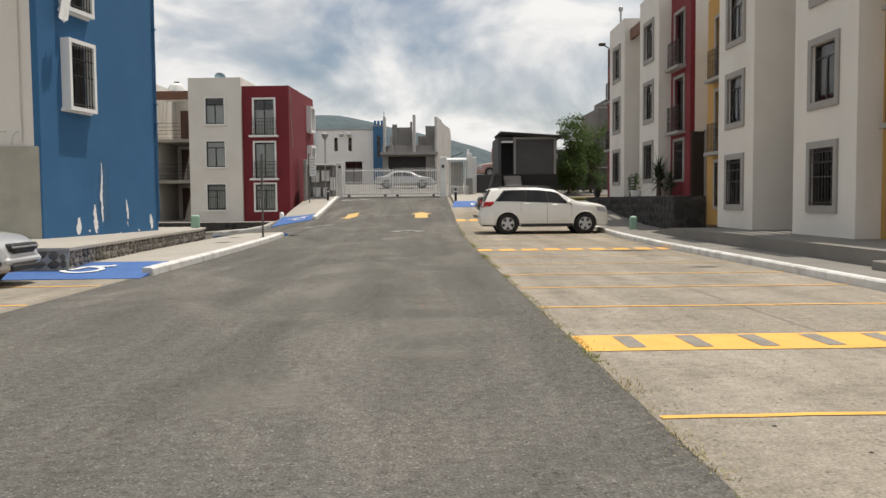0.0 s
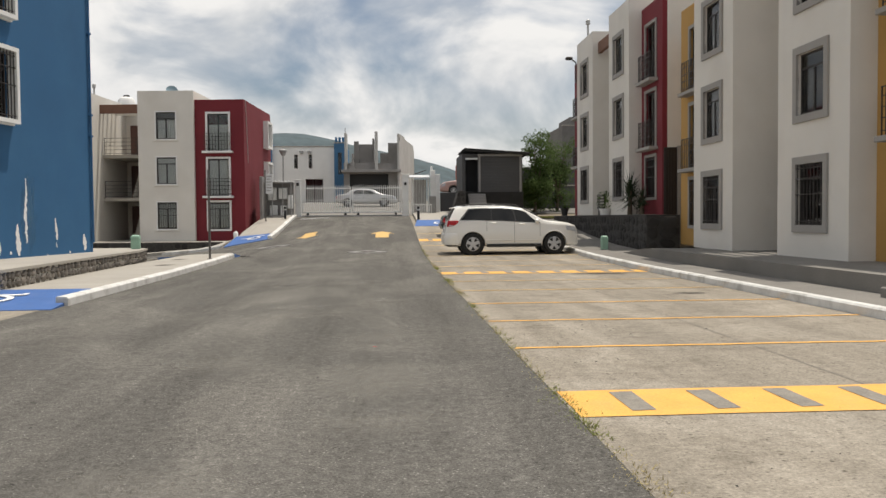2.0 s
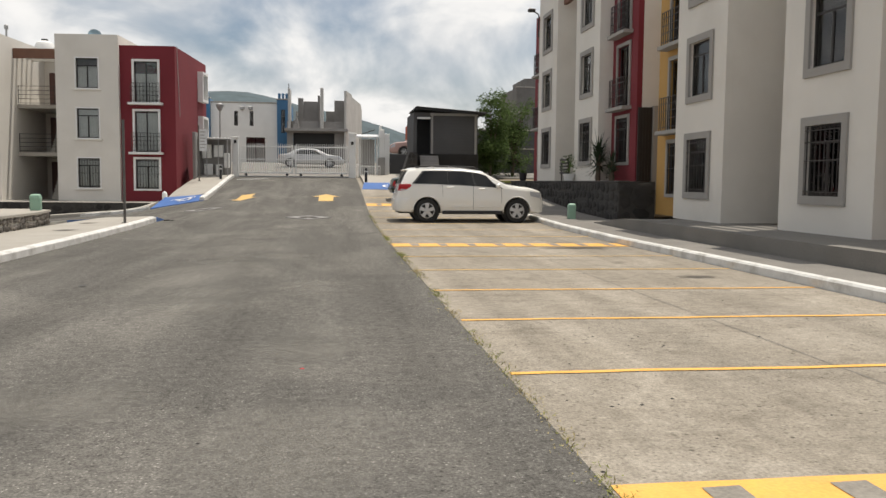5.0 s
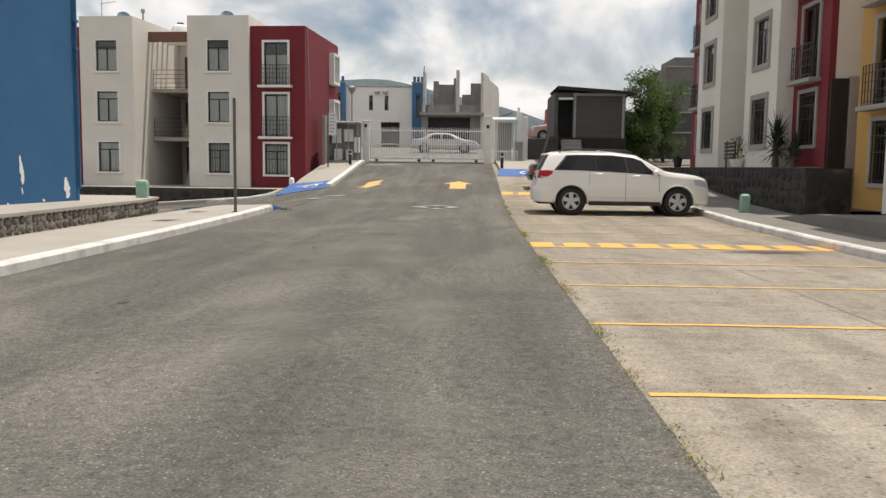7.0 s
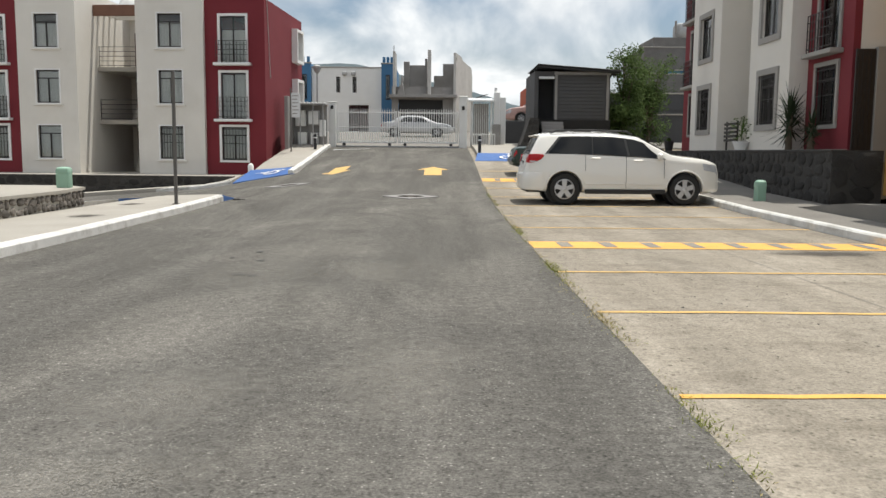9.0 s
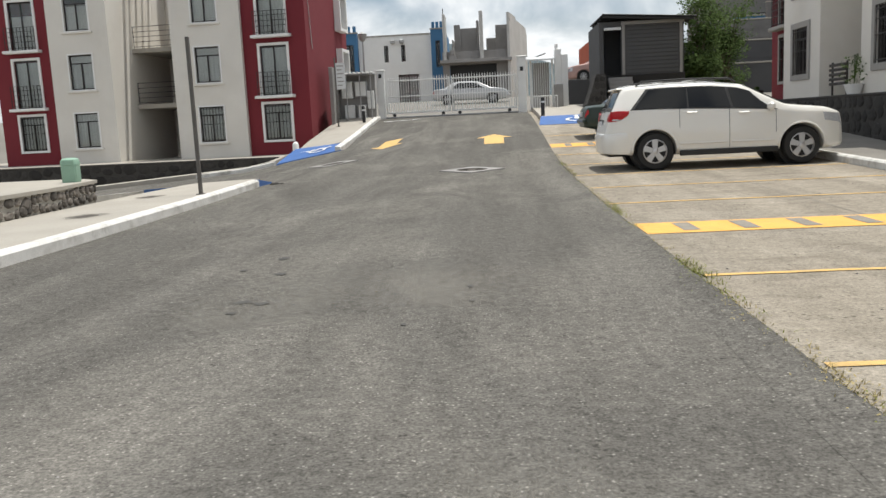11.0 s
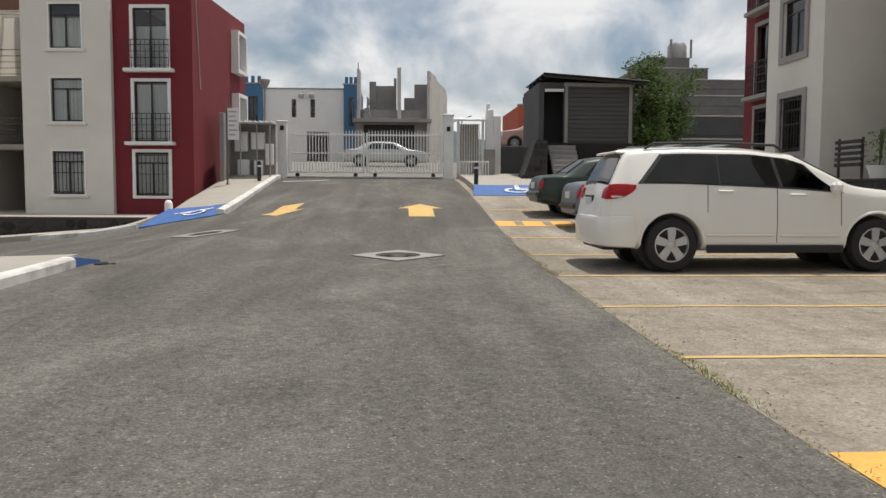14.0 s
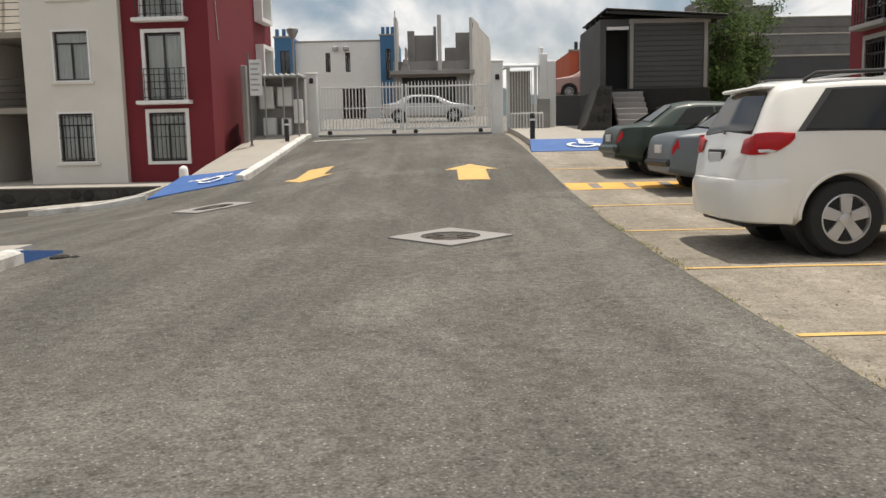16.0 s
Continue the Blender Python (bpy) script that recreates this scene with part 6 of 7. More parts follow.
heap("dirt_heap", -5.1, 32.75, 0.14, M_STONEDARK, "small heap of dark dirt beside a kerb corner", "dirt", 5)
heap("litter", -0.08, 11.28, 0.025, M_REDLENS, "tiny scrap of red litter on the asphalt", "litter", 6)
# loose grit on the road and bays
s = Shape()
for _ in range(700):
    x, y = rnd.uniform(-5.2, 6.5), rnd.uniform(2, 34)
    r = rnd.uniform(0.002, 0.006)
    z = gz(x, y)
    s.add([(x - r, y - r, z), (x + r, y - r * 0.8, z), (x + r * 0.7, y + r, z), (x - r * 0.8, y + r * 0.7, z), (x, y, z + r * 1.1)], [(0, 1, 4), (1, 2, 4), (2, 3, 4), (3, 0, 4)])
# dark tar spots on the road
for x, y, a, b in ((-2.07, 20.12, 0.10, 0.07), (-1.92, 20.05, 0.07, 0.07), (-2.09, 21.3, 0.06, 0.07), (-2.29, 22.2, 0.06, 0.09), (-0.35, 19.9, 0.025, 0.03), (-0.38, 20.45, 0.03, 0.05), (-2.5, 21.55, 0.04, 0.05), (-2.05, 19.75, 0.04, 0.05), (-0.77, 19.25, 0.025, 0.03), (-3.1, 16.4, 0.06, 0.1)):
    flat("tar_spot", [(x + a * rnd.uniform(0.5, 1.2) * math.cos(k * 0.524), y + b * rnd.uniform(0.5, 1.2) * math.sin(k * 0.524)) for k in range(12)], M_TAR, "small dark tar spot on the asphalt", "stain", 0.0065)
clods = Shape()
for _ in range(260):
    x, y = rnd.choice((rnd.gauss(2.3, 0.9), rnd.uniform(-5, 6.5), rnd.uniform(1.5, 6.5))), rnd.uniform(3, 30)
    r = rnd.uniform(0.005, 0.016)
    z = gz(x, y)
    ring = [(x + r * rnd.uniform(0.6, 1.4) * math.cos(k * 1.047), y + r * rnd.uniform(0.6, 1.5) * math.sin(k * 1.047), z + 0.001) for k in range(6)]
    clods.add(ring + [(x, y, z + r * 0.55)], [(k, (k + 1) % 6, 6) for k in range(6)])
tagged(new("dirt_clods", clods.mesh("dirt_clods", M_STONEDARK, False, False)), "small dark clods of dirt scattered on the paving", "gravel", kind="stuff")
tagged(new("grit", s.mesh("grit", M_BLOCK, False, False)), "loose pale grit scattered on the paving", "gravel", kind="stuff")

# ---- gate ----
GZ = gz(-2, 53.0)
t = thing("sliding_gate", pose(-2.0, 53.0, GZ), "white steel double gate with upright bars", "gate")
for sx in (-1, 1):
    x0, x1 = (-3.06, -0.10) if sx < 0 else (-0.04, 2.94)
    leaf = part("gate_leaf", Shape().bbox(x0, -0.04, 0.20, x0 + 0.07, 0.04, 1.78, 0.008).bbox(x1 - 0.07, -0.04, 0.20, x1, 0.04, 1.78, 0.008).bbox(x0 + 0.07, -0.03, 0.20, x1 - 0.07, 0.03, 0.28, 0.008).bbox(x0 + 0.07, -0.03, 1.66, x1 - 0.07, 0.03, 1.72, 0.008).bbox(x0 + 0.07, -0.03, 0.95, x1 - 0.07, 0.03, 1.0, 0.008), M_WHITEMETAL, t)
    bar = cached("gate_bar", lambda: Shape().box(-0.018, -0.018, 0.24, 0.018, 0.018, 1.8).add([(-0.018, -0.018, 1.8), (0.018, -0.018, 1.8), (0.018, 0.018, 1.8), (-0.018, 0.018, 1.8), (0, 0, 1.9)], [(0, 1, 4), (1, 2, 4), (2, 3, 4), (3, 0, 4)]).mesh("bar", M_WHITEMETAL))
    n = 24
    for i in range(n):
        part("bar", bar, None, leaf, m=pose(x0 + 0.12 + (x1 - x0 - 0.24) * i / (n - 1), 0.0, 0))
    for xx in (x0 + 0.35, x1 - 0.35):
        part("roller", Shape().tube((xx, -0.05, 0.13), (xx, 0.05, 0.13), 0.08, 14), M_BLACK, leaf)
part("track", Shape().bbox(-3.2, -0.1, 0.0, 3.2, 0.1, 0.07, 0.01), M_GALV, t, "grey steel floor track")
for x, r, ph in ((-3.27, 0.17, 2.2), (3.18, 0.2, 2.5)):
    gp = thing("gate_post", pose(-2.0 + x, 53.0, GZ - 0.05), "white painted concrete gate post", "post", "gate posts")
    part("shaft", Shape().bbox(-r, -r, 0, r, r, ph, 0.02), M_WHITEMETAL, gp)
    part("cap", Shape().bbox(-r - 0.03, -r - 0.03, ph, r + 0.03, r + 0.03, ph + 0.07, 0.02), M_WHITEMETAL, gp)
    part("lamp_box", Shape().bbox(-0.07, -r - 0.07, 1.9, 0.07, -r, 2.08, 0.02), M_BLACK, gp, "small dark lamp box")

# meter enclosure on the pavement beside the gate
t = thing("meter_enclosure", pose(-7.2, 51.2, 1.05), "grey concrete meter shelter with white metal boxes", "utility box")
part("back_wall", Shape().bbox(0.0, 1.1, -0.4, 1.75, 1.25, 2.55, 0.02), M_BLOCK, t)
part("side_wall", Shape().bbox(-0.05, -0.35, -0.6, 0.12, 1.09, 2.85, 0.02), M_BLOCK, t, "grey concrete side wall")
part("roof", Shape().bbox(0.0, 0.2, 2.5, 1.8, 1.3, 2.56, 0.01), M_GALV, t)
for i in range(9):
    part("roof_bar", Shape().box(0.15 + i * 0.19, 0.15, 2.56, 0.2 + i * 0.19, 1.3, 2.62), M_WHITEMETAL, t)
for k, (x, z, w, h) in enumerate(((0.25, 1.5, 0.5, 0.75), (0.85, 1.55, 0.55, 0.7), (0.35, 0.6, 0.45, 0.6), (0.95, 0.55, 0.4, 0.65), (1.4, 1.0, 0.3, 0.8))):
    bx = part("meter_box", Shape().bbox(x, 0.85, z, x + w, 1.099, z + h, 0.02), M_WHITEMETAL if k % 2 == 0 else M_GALV, t)
    part("door", Shape().bbox(x + 0.04, 0.835, z + 0.04, x + w - 0.04, 0.849, z + h - 0.04, 0.008), M_WHITEMETAL, bx)
for x in (0.6, 1.2, 1.68):
    part("pole", Shape().tube((x, 0.2, -0.1), (x, 0.2, 2.52), 0.025, 8), M_GALV, t)

# pedestrian entrance with a white sheet canopy
t = thing("entrance_shelter", pose(1.55, 53.9, gz(2, 54)), "white barred entrance with a corrugated canopy", "shelter")
for x in (0.08, 1.08):
    part("post", Shape().bbox(x - 0.05, -0.05, 0, x + 0.05, 0.05, 2.3, 0.01), M_WHITEMETAL, t)
can = Shape()
for i in range(14):
    x = -0.05 + i * 0.09
    can.tube((x, -0.5, 2.28), (x, 0.7, 2.46), 0.05, 6)
part("canopy", can, M_CORRUG, t, "white corrugated sheet canopy")
for i in range(10):
    part("bar", Shape().tube((0.14 + i * 0.1, 0.0, 0.1), (0.14 + i * 0.1, 0.0, 2.2), 0.014, 6), M_WHITEMETAL, t)
part("back_panel", Shape().bbox(0.2, 0.5, 0.0, 0.95, 0.55, 2.2, 0.01), M_SURROUND, t, "grey door panel")
low = thing("low_fence", pose(1.6, 52.6, gz(2, 52.6) + 0.16), "low white barred fence beside the entrance", "fence")
part("rail", Shape().bbox(0, -0.02, 0.5, 1.15, 0.02, 0.55, 0.005), M_WHITEMETAL, low)
for i in range(11):
    part("bar", Shape().bbox(0.02 + i * 0.11, -0.015, 0, 0.05 + i * 0.11, 0.015, 0.5, 0.003), M_WHITEMETAL, low)
pl = thing("pillar", pose(3.05, 54.0, gz(3, 54)), "white broken-topped concrete pillar", "pillar")
part("shaft", Shape().bbox(-0.3, -0.2, 0, 0.0, 0.2, 2.75, 0.02).bbox(0.002, -0.2, 0, 0.3, 0.2, 2.5, 0.02), M_WHITETRIM, pl)
part("stub", Shape().bbox(-0.28, -0.12, 2.7, -0.14, 0.1, 3.0, 0.03), M_WHITETRIM, pl)
post("bin_block", 2.85, 53.3, gz(2.85, 53.3) + 0.1, 2.75, 0.2, M_BLOCK, "grey concrete block beside the pillar", "block")

# ---- hut on a stone base ----
t = thing("hut", pose(4.52, 51.5, 1.25) @ Matrix.Diagonal((0.935, 1, 1, 1)), "dark grey block hut on a raised base with steps", "hut")
part("base", Shape().bbox(0.0, 0.0, -0.3, 3.9, 4.2, 1.68, 0.02), M_STONEDARK, t, "dark stone base")
s = Shape()
holed(s, 0, 3.85, 1.68, 3.95, 0.05, 0.15, [(0.2, 1.0, 1.681, 3.72)])
s.weld = True
part("wall", s, M_HUT, t)
for s in (Shape().box(0, 0.201, 1.68, 0.15, 4.1, 3.95), Shape().box(3.7, 0.201, 1.68, 3.85, 4.1, 3.95), Shape().box(0.151, 3.95, 1.68, 3.699, 4.1, 3.95)):
    part("side_wall", s, M_HUT, t)
# unseen slab added under the roof to stop light reaching the doorway
part("light_block", Shape().box(0.151, 0.201, 3.8, 3.699, 3.949, 3.94), M_HUT, t)
part("inner_wall", Shape().box(0.151, 1.6, 1.681, 3.699, 1.7, 3.799), M_HUT, t)
for i in range(13):
    part("board", Shape().bbox(1.18, 0.02, 1.75 + i * 0.165, 3.62, 0.049, 1.75 + i * 0.165 + 0.15, 0.006), M_HUT, t)
for x in (1.04, 3.66):
    part("corner_post", Shape().bbox(x, 0.0, 1.69, x + 0.13, 0.05, 3.95, 0.008), M_BLOCK, t)
rf = Shape()
m = pose(0, 0, 0, 0, 3.6, 0)
part("fascia", Shape().bbox(1.0, -0.03, 3.80, 3.86, 0.045, 3.94, 0.008), M_BLOCK, t, "grey fascia band")
rf.bbox(-0.15, -0.35, 4.22, 4.1, 4.3, 4.27, 0.01, m)
part("roof", rf, M_BLACK, t, "thin dark sloping sheet roof")
for i in range(5):
    part("rafter", Shape().bbox(-0.1, -0.3 + i * 1.0, 4.1, 4.0, -0.2 + i * 1.0, 4.2, 0.01, m), M_BLACK, t)
part("lintel", Shape().bbox(0.22, 0.0, 3.60, 1.0, 0.04, 3.71, 0.008), M_CORRUG, t, "white strip over the doorway")
for i in range(9):
    part("step", Shape().bbox(0.35, -2.0 + i * 0.22, -0.3, 1.45, -0.004, 0.1 + i * 0.185, 0.015), M_BLOCK, t)
XZ = Matrix(((1, 0, 0, 0), (0, 0, 1, 0), (0, 1, 0, 0), (0, 0, 0, 1)))
rk = tagged(new("wall_rubble", Shape().prism([(-0.75, -0.3), (0.36, -0.3), (0.36, 1.7), (-0.05, 1.7), (-0.3, 0.9)], 0.0, 1.6, XZ).mesh("wall_rubble", M_DARKMORTAR)), "rough dark rubble wing wall beside the steps", "wall", kind="structure")
rk.matrix_basis = pose(4.22, 49.9, 1.25)
stone_face(rk, pose(-0.62, -0.005, -0.15), 0.95, 0.7, 0.3, STONES_DARK, 31)
stone_face(rk, pose(-0.35, -0.005, 0.55), 0.7, 0.5, 0.26, STONES_DARK, 32)
stone_face(rk, pose(-0.14, -0.005, 1.05), 0.48, 0.6, 0.26, STONES_DARK, 33)

# dark counter with a car behind it, left of the hut
solid("counter_wall", Shape().bbox(3.5, 58.0, 1.6, 6.4, 58.25, 3.12, 0.02), M_HUT, "low dark wall along the street", "wall")
solid("raised_yard", Shape().box(3.5, 58.26, 1.6, 9.0, 66, 3.0), M_WALK, "raised concrete yard behind the dark wall", "pavement")
sedan(Matrix.Translation((8.05, 59.6, 3.0)) @ pose(0, 0, 0, 0, 0, 178), "faded pale red saloon car behind a dark wall", mat("faded_red_car_paint", (0.42, 0.27, 0.24), 0.45, var=0.08, scale=2, bump=0), False, 8)


# ---- houses beyond the gate ----
def house_box(name, x0, y0, z0, x1, y1, z1, material, label, windows=(), trims=(), frame_mat=None):
    t = thing(name, pose(x0, y0, z0), label, "house")
    w, d, h = x1 - x0, y1 - y0, z1 - z0
    s = Shape()
    holed(s, 0, w, 0, h, 0, 0.2, [(a, b, c, e) for a, b, c, e in windows])
    s.weld = True
    part("wall", s, material, t)
    for q in (Shape().box(0, 0.201, 0, 0.2, d, h), Shape().box(w - 0.2, 0.201, 0, w, d, h), Shape().box(0.201, d - 0.2, 0, w - 0.201, d, h)):
        part("side_wall", q, material, t)
    part("roof", Shape().box(0.201, 0.201, h - 0.4, w - 0.201, d - 0.201, h - 0.25), M_WALK, t)
    part("parapet", Shape().bbox(-0.06, -0.06, h, w + 0.06, 0.22, h + 0.1, 0.01), M_SURROUND, t)
    for a, b, c, e in windows:
        fr = part("window", frame_shape(b - a, e - c, False), M_DARKMETAL, t, m=pose((a + b) / 2, 0, c))
        part("pane", Shape().box(-(b - a) / 2 + 0.05, 0.09, 0.05, (b - a) / 2 - 0.05, 0.1, e - c - 0.05), G_WIN, fr)
    return t


white_house = house_box("house", -10.4, 80, 2.9, -4.75, 88, 8.05, M_WHITETRIM, "white two-storey house with narrow dark windows", [(1.98, 2.3, 3.2, 4.45), (3.3, 3.62, 3.2, 4.45), (3.0, 4.6, 0.1, 2.2)])
for x in (2.5, 3.2):
    part("wall_lamp", Shape().bbox(x, -0.3, 4.55, x + 0.35, 0.0, 4.85, 0.05), M_GALV, white_house, "grey twin wall unit")
for x0, x1 in ((-11.7, -10.42), (-4.74, -3.75)):
    h = house_box("house_wing", x0, 79.6, 2.9, x1, 88, 8.35, M_TEAL, "blue-grey stair wing of a house", [(0.35, x1 - x0 - 0.3, 2.6, 4.6)])
    for k in range(3):
        part("battlement", Shape().bbox(0.1 + k * (x1 - x0 - 0.3) / 2.2, -0.05, 5.551, 0.32 + k * (x1 - x0 - 0.3) / 2.2, 0.2, 6.0, 0.01), M_TEAL, h)


def ruin():
    t = thing("unfinished_house", pose(-3.7, 76, 2.7), "unfinished grey concrete block house with broken tops", "house")
    s = Shape()
    holed(s, 0, 5.0, 0, 3.6, 0, 0.2, [(0.5, 3.9, 0.0, 2.65)])
    part("ground_wall", s, M_BLOCK, t)
    part("slab", Shape().bbox(-0.15, -0.9, 2.75, 5.0, 6.0, 2.98, 0.01), M_BLOCK, t, "grey concrete slab")
    # no real shutter: a black sheet gives the opening its shade
    part("shutter", Shape().bbox(0.5, 0.5, 0.0, 3.9, 0.55, 2.65, 0.01), M_BLACK, t, "black sheet painted as the shade inside the opening")
    for x0, x1, z1, y in ((0.12, 0.3, 6.2, -0.6), (0.85, 1.3, 5.65, 1.6), (1.3, 2.5, 5.4, 1.8), (2.5, 2.68, 5.9, 1.6), (2.75, 3.0, 6.3, -0.7), (3.2, 3.9, 4.6, 1.8), (3.9, 4.9, 5.5, 1.6)):
        part("block_wall", Shape().bbox(x0, y, 2.98, x1, y + (0.2 if x1 - x0 > 0.3 else 2.2), z1, 0.02), M_PALECONC if y < 0 else M_BLOCK, t)
    side = Shape()
    side.prism([(0, 0), (6.6, 0), (6.6, 5.0), (6.1, 5.55), (2.4, 5.8), (2.2, 6.0), (0.0, 6.1)], 0, 0.18, pose(4.7, -0.6, 0, 0, 0, -13) @ Matrix(((0, 0, 1, 0), (1, 0, 0, 0), (0, 1, 0, 0), (0, 0, 0, 1))))
    part("flank_wall", side, M_PALECONC, t, "pale rendered flank wall with a stepped top")
    for x, z0, z1 in ((0.2, 6.2, 6.6), (4.9, 5.5, 5.8), (5.2, 4.8, 6.0)):
        part("rebar", Shape().tube((x, -0.5 if x < 5 else 4.0, z0), (x, -0.5 if x < 5 else 4.0, z1), 0.03, 5), M_RUST, t)
    for k in range(4):
        part("rubble", Shape().bbox(0.5 + 0.12 * k, -0.6, 2.98 + 0.35 * k, 1.0 - 0.08 * k, 1.5, 3.33 + 0.35 * k, 0.03), M_BLOCK, t)
    return t


ruin()
orange = house_box("house", 6.3, 70, 2.6, 9.3, 78, 6.1, M_ORANGE, "small orange-red house with a dark parapet", [(0.5, 1.4, 1.2, 3.0)])
part("front_panel", Shape().bbox(0.5, -0.12, 0, 2.99, -0.005, 3.55, 0.01), M_BLOCK, orange, "grey block front")
for k in range(5):
    part("battlement", Shape().bbox(0.25 + k * 0.3, -0.1, 3.6, 0.42 + k * 0.3, 0.1, 4.0, 0.01), M_BLACK, orange)
grey_house = house_box("house", 17.6, 85, 3.2, 23.2, 93, 10.5, M_DARKBLOCK, "tall grey block house with a roof tank", [(3.2, 4.6, 4.2, 5.6), (1.0, 2.0, 1.5, 3.0)])
part("upper_wall", Shape().bbox(0.9, 0.5, 7.35, 4.3, 6, 8.25, 0.02), M_DARKBLOCK, grey_house)
tank = Shape().lathe([(0.7, 0), (0.75, 0.1), (0.75, 1.0), (0.6, 1.25), (0.25, 1.35)], 20, Matrix.Translation((3.6, 1.5, 8.25)))
part("water_tank", smooth_mesh(tank, "water_tank", M_GALV), None, grey_house, "grey plastic water tank")
for x in (2.8, 4.4):
    part("tank_post", Shape().bbox(x, 0.7, 8.25, x + 0.15, 0.85, 9.7, 0.01), M_BLOCK, grey_house)
blue_house = house_box("house", 19.4, 83.5, 3.2, 21.9, 84.9, 8.4, M_TEAL, "narrow blue-topped house behind the tree", [(0.4, 1.1, 2.5, 4.0), (1.4, 2.1, 2.5, 4.0)])
for k, (x0, x1, z1, y) in enumerate(((20.5, 34, 9.0, 80), (14, 34, 7.2, 74), (10.5, 30, 5.2, 66), (9.0, 26, 3.6, 60.5))):
    w = tagged(new("wall_tier", Shape().box(x0, y, 1.0, x1, y + 0.25, z1).mesh("wall_tier", M_DARKBLOCK if k < 2 else M_HUT)), "grey concrete block wall on the slope", "wall", kind="structure")
    part("coping", Shape().bbox(x0 - 0.03, y - 0.04, z1, x1, y + 0.29, z1 + 0.08, 0.01), M_WALK, w)
    for i in range(int((z1 - 3.5) / 0.6)):
        part("course", Shape().box(x0 + 0.01, y - 0.03, 3.6 + i * 0.6, x1 - 0.01, y - 0.001, 3.6 + i * 0.6 + 0.5), M_DARKBLOCK if k < 2 else M_HUT, w)
grass = sheet(span(8.9, 20, 1.0), span(46.2, 57, 1.0), 0.0, 0.1, lambda x, y: 1.475)
solid("lawn", grass, M_GRASS, "strip of green lawn behind the far block", "lawn")

# street lamps and aerial
def street_lamp(x, y, z, h):
    t = thing("street_lamp", pose(x, y, z), "slim grey street lamp with a round head", "street lamp")
    part("pole", Shape().tube((0, 0, 0), (0, 0, h), 0.06, 8, 0.04), M_GALV, t)
    part("head", smooth_mesh(Shape().lathe([(0.05, h), (0.13, h + 0.08), (0.24, h + 0.32), (0.24, h + 0.4), (0.12, h + 0.46), (0.03, h + 0.5)], 14), "head", M_GALV), None, t)


street_lamp(-6.75, 58.0, gz(-6.75, 58), 3.7)
t = thing("solar_lamp", pose(2.5, 64, 2.2), "thin pole with a tilted solar panel", "street lamp")
part("pole", Shape().tube((0, 0, 0), (0, 0, 2.6), 0.03, 6), M_GALV, t)
part("panel", Shape().bbox(-0.5, -0.2, -0.02, 0.5, 0.2, 0.02, 0.01, pose(0, 0, 2.6, 0, -18, 0)), M_DARKMETAL, t)
t = thing("wall_lamp", pose(9.4, 42.95, 8.7), "dark flood lamp on a roof bracket", "lamp")
part("arm", Shape().tube((0, 0, -0.7), (0, 0, 0.3), 0.03, 6).tube((0, 0, 0.3), (-0.3, 0, 0.5), 0.03, 6), M_DARKMETAL, t)
part("head", Shape().bbox(-0.5, -0.14, 0.42, -0.18, 0.14, 0.56, 0.03), M_DARKMETAL, t)


# roof tanks and aerials on the blocks
def roof_tank(x, y, z, r, material, label):
    t = thing("water_tank", pose(x, y, z), label, "water tank")
    part("shell", smooth_mesh(Shape().lathe([(r * 0.95, 0), (r, 0.1), (r, 0.75), (r * 0.8, 0.98), (r * 0.35, 1.1)], 22), "shell", material), None, t)
    part("lid", smooth_mesh(Shape().lathe([(r * 0.33, 1.09), (r * 0.36, 1.12), (r * 0.3, 1.2), (0.02, 1.22)], 16), "lid", M_BLACK), None, t)


roof_tank(-16.0, 55.5, 8.0, 0.55, M_WHITETRIM, "cream plastic water tank on a flat roof")


def satellite_dish(x, y, z, turn):
    t = thing("satellite_dish", pose(x, y, z), "small blue-grey satellite dish on a flat roof", "satellite dish")
    part("mast", Shape().tube((0, 0, 0), (0, 0, 0.5), 0.025, 8), M_GALV, t)
    bowl = [(0.02, 0.0), (0.16, 0.02), (0.27, 0.065), (0.33, 0.11), (0.335, 0.10), (0.27, 0.05), (0.16, 0.004), (0.02, -0.015)]
    part("bowl", smooth_mesh(Shape().lathe(bowl, 22), "bowl", M_DISH, 60), None, t, m=pose(0, -0.06, 0.5, 62, 0, turn))
    part("feed_arm", Shape().tube((0, -0.05, 0.36), (0.1, -0.42, 0.56), 0.012, 6), M_GALV, t)


satellite_dish(-12.4, 52.2, 8.44, 20)
satellite_dish(-18.0, 52.6, 8.44, 25)
t = thing("roof_aerial", pose(-19.0, 52.2, 8.44), "thin metal television aerial on a flat roof", "aerial")
part("mast", Shape().tube((0, 0, 0), (0, 0, 1.35), 0.02, 6), M_GALV, t)
part("boom", Shape().tube((-0.1, 0, 1.15), (0.75, 0.1, 1.3), 0.012, 5), M_GALV, t)
for i in range(4):
    part("element", Shape().tube((0.1 + i * 0.17, -0.22, 1.19 + i * 0.03), (0.1 + i * 0.17, 0.26, 1.19 + i * 0.03), 0.008, 5), M_GALV, t)
for x, y, z, h in ((-16.95, 52.5, 8.45, 0.75), (9.9, 42.5, 9.65, 1.1)):
    t = thing("vent_pipe", pose(x, y, z), "thin grey vent pipe on a flat roof", "pipe")
    part("pipe", Shape().tube((0, 0, 0), (0, 0, h), 0.05, 8), M_GALV, t)
    part("cowl", Shape().lathe([(0.11, h), (0.11, h + 0.18), (0.03, h + 0.24)], 10), M_GALV, t)

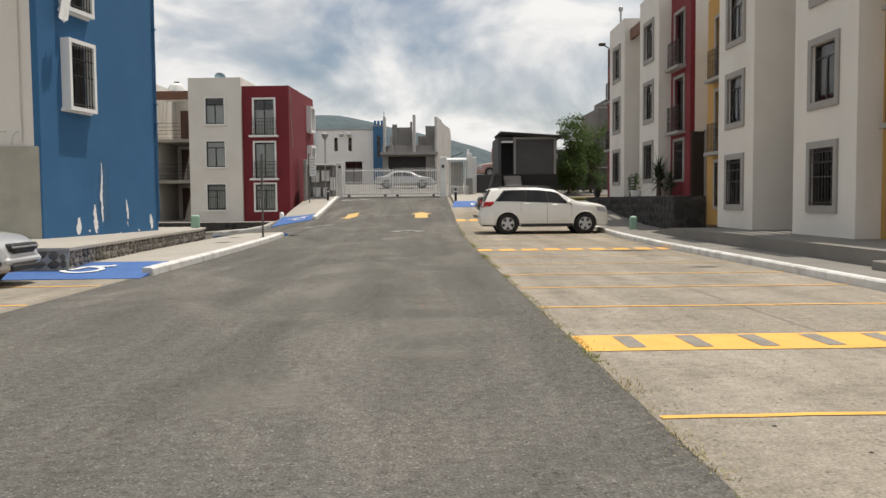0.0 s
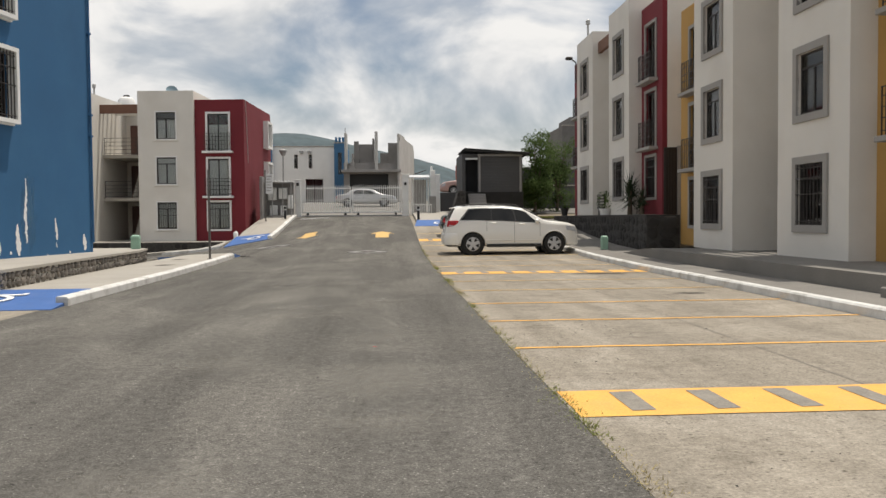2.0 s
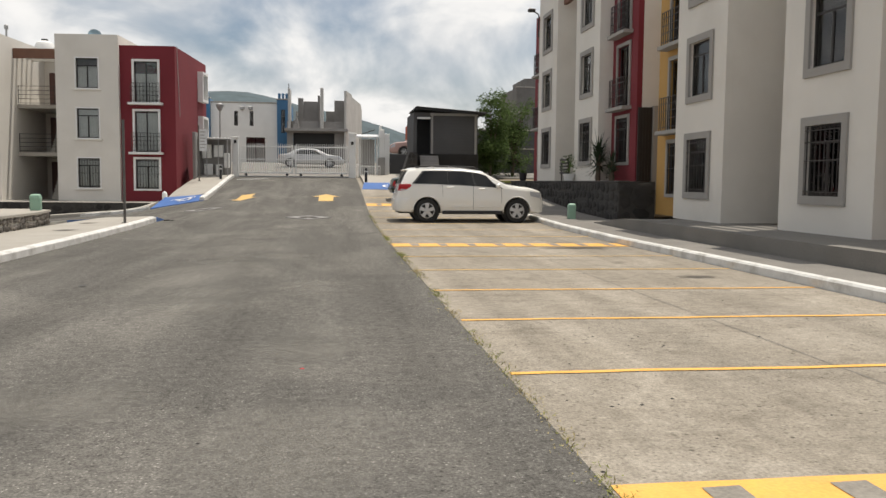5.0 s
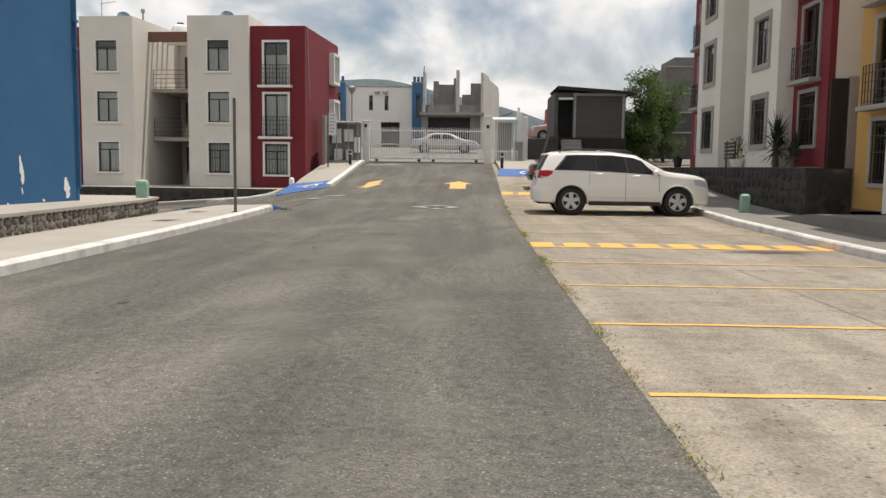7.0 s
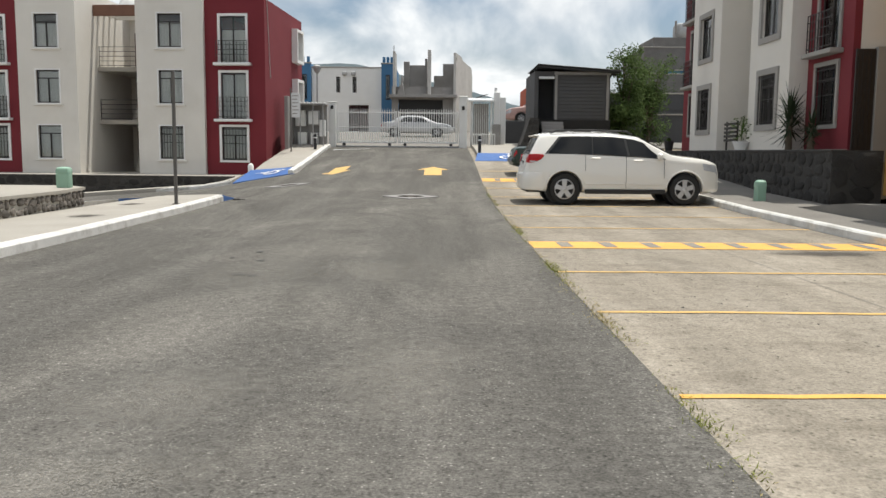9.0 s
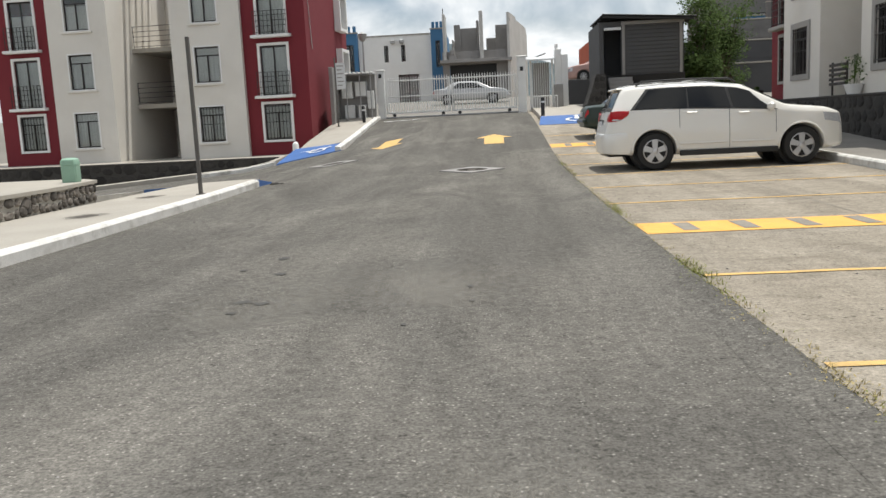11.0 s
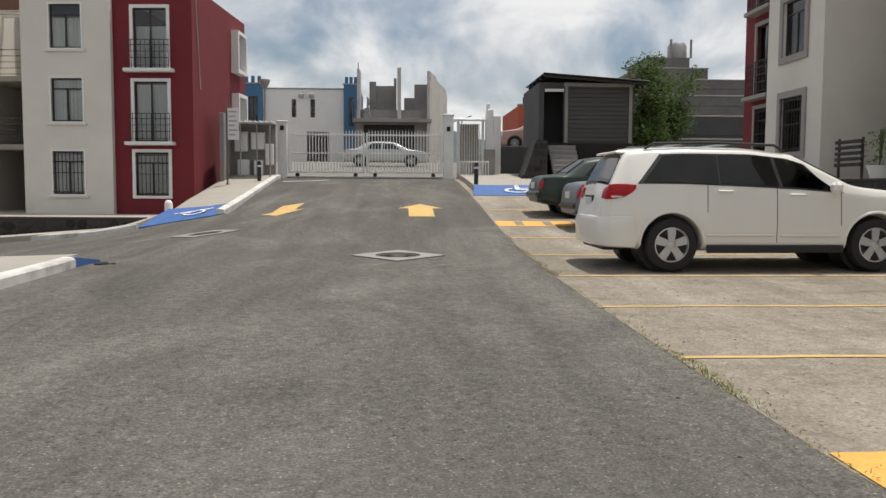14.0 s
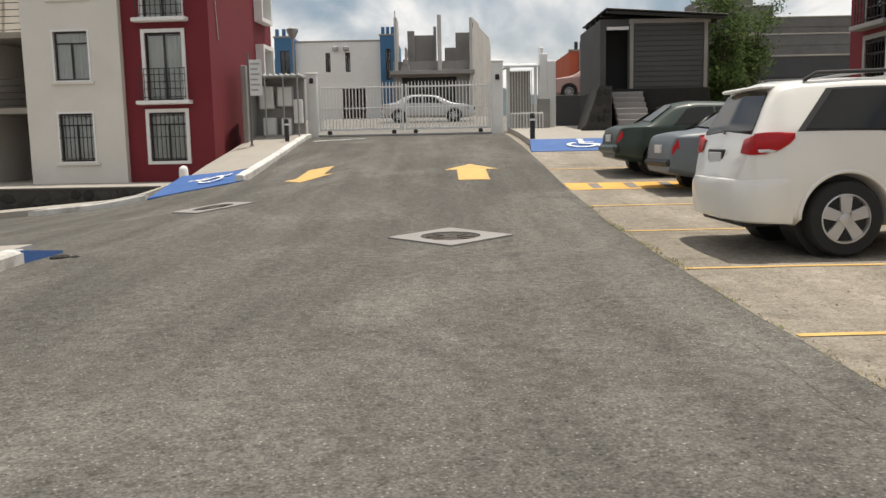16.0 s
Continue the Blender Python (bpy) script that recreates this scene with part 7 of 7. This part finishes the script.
# fence wall with razor wire, left of the blue block
fw = thing("fence_wall", pose(-9.72, 21.0, 0.5), "weathered cream concrete wall topped with razor wire", "wall")
part("panel", Shape().bbox(-9, 0.0, -0.4, 0.3, 0.18, 2.3, 0.02), M_FENCE, fw)
wire = Shape()
pr = None
for i in range(220):
    a = i * 0.55
    p = Vector((-0.1 - i * 0.035, 0.09 + 0.17 * math.cos(a), 2.5 + 0.17 * math.sin(a)))
    if pr is not None:
        wire.tube(pr, p, 0.008, 4, caps=False)
    pr = p
part("razor_wire", wire, M_GALV, fw, "coiled grey razor wire")
part("notice", Shape().bbox(-1.35, -0.02, 1.7, -0.75, -0.001, 2.3, 0.005), M_PLATE, fw, "small white notice plate")
part("notice_ring", Shape().lathe([(0.2, 0), (0.2, 0.008), (0.15, 0.008), (0.15, 0)], 20, pose(-1.05, -0.022, 2.03, 90, 0, 0)), M_REDLENS, fw, "red ring")

# cloth hanging from the blue block's upper window
t = thing("hanging_cloth", pose(-9.29, 21.47, 6.35, 0, 0, 90 - BLUE_ROT), "white cloth hanging from an upper window", "cloth")
s = Shape()
rows = [[(0.42 * i / 10 - 0.1 * j / 8, -0.36 - 0.03 * math.sin(i * 1.4 + j * 0.5), 0.35 - 0.85 * j / 8 * (1 - 0.35 * abs(i / 10 - 0.4))) for i in range(11)] for j in range(9)]
s.grid(rows)
s.grid([[(x, y + 0.008, z) for x, y, z in r] for r in rows])
part("sheet", smooth_mesh(s, "sheet", M_WHITETRIM, 80), None, t)

# ---- far hills ----
def hill(name, y, x0, x1, base, height, seed, label, far_end):
    rows = []
    xs = span(x0, x1, (x1 - x0) / 90)
    for j in range(9):
        v = j / 8
        rows.append([(x, y + v * 220, base + height(x) * math.sin(min(1, v * 1.1) * math.pi / 2) + 3.5 * noise.noise(Vector((x * 0.03, v * 3, seed)))) for x in xs])
    solid(name, Shape().grid(rows), M_HILL, label, "hill", smooth=True)


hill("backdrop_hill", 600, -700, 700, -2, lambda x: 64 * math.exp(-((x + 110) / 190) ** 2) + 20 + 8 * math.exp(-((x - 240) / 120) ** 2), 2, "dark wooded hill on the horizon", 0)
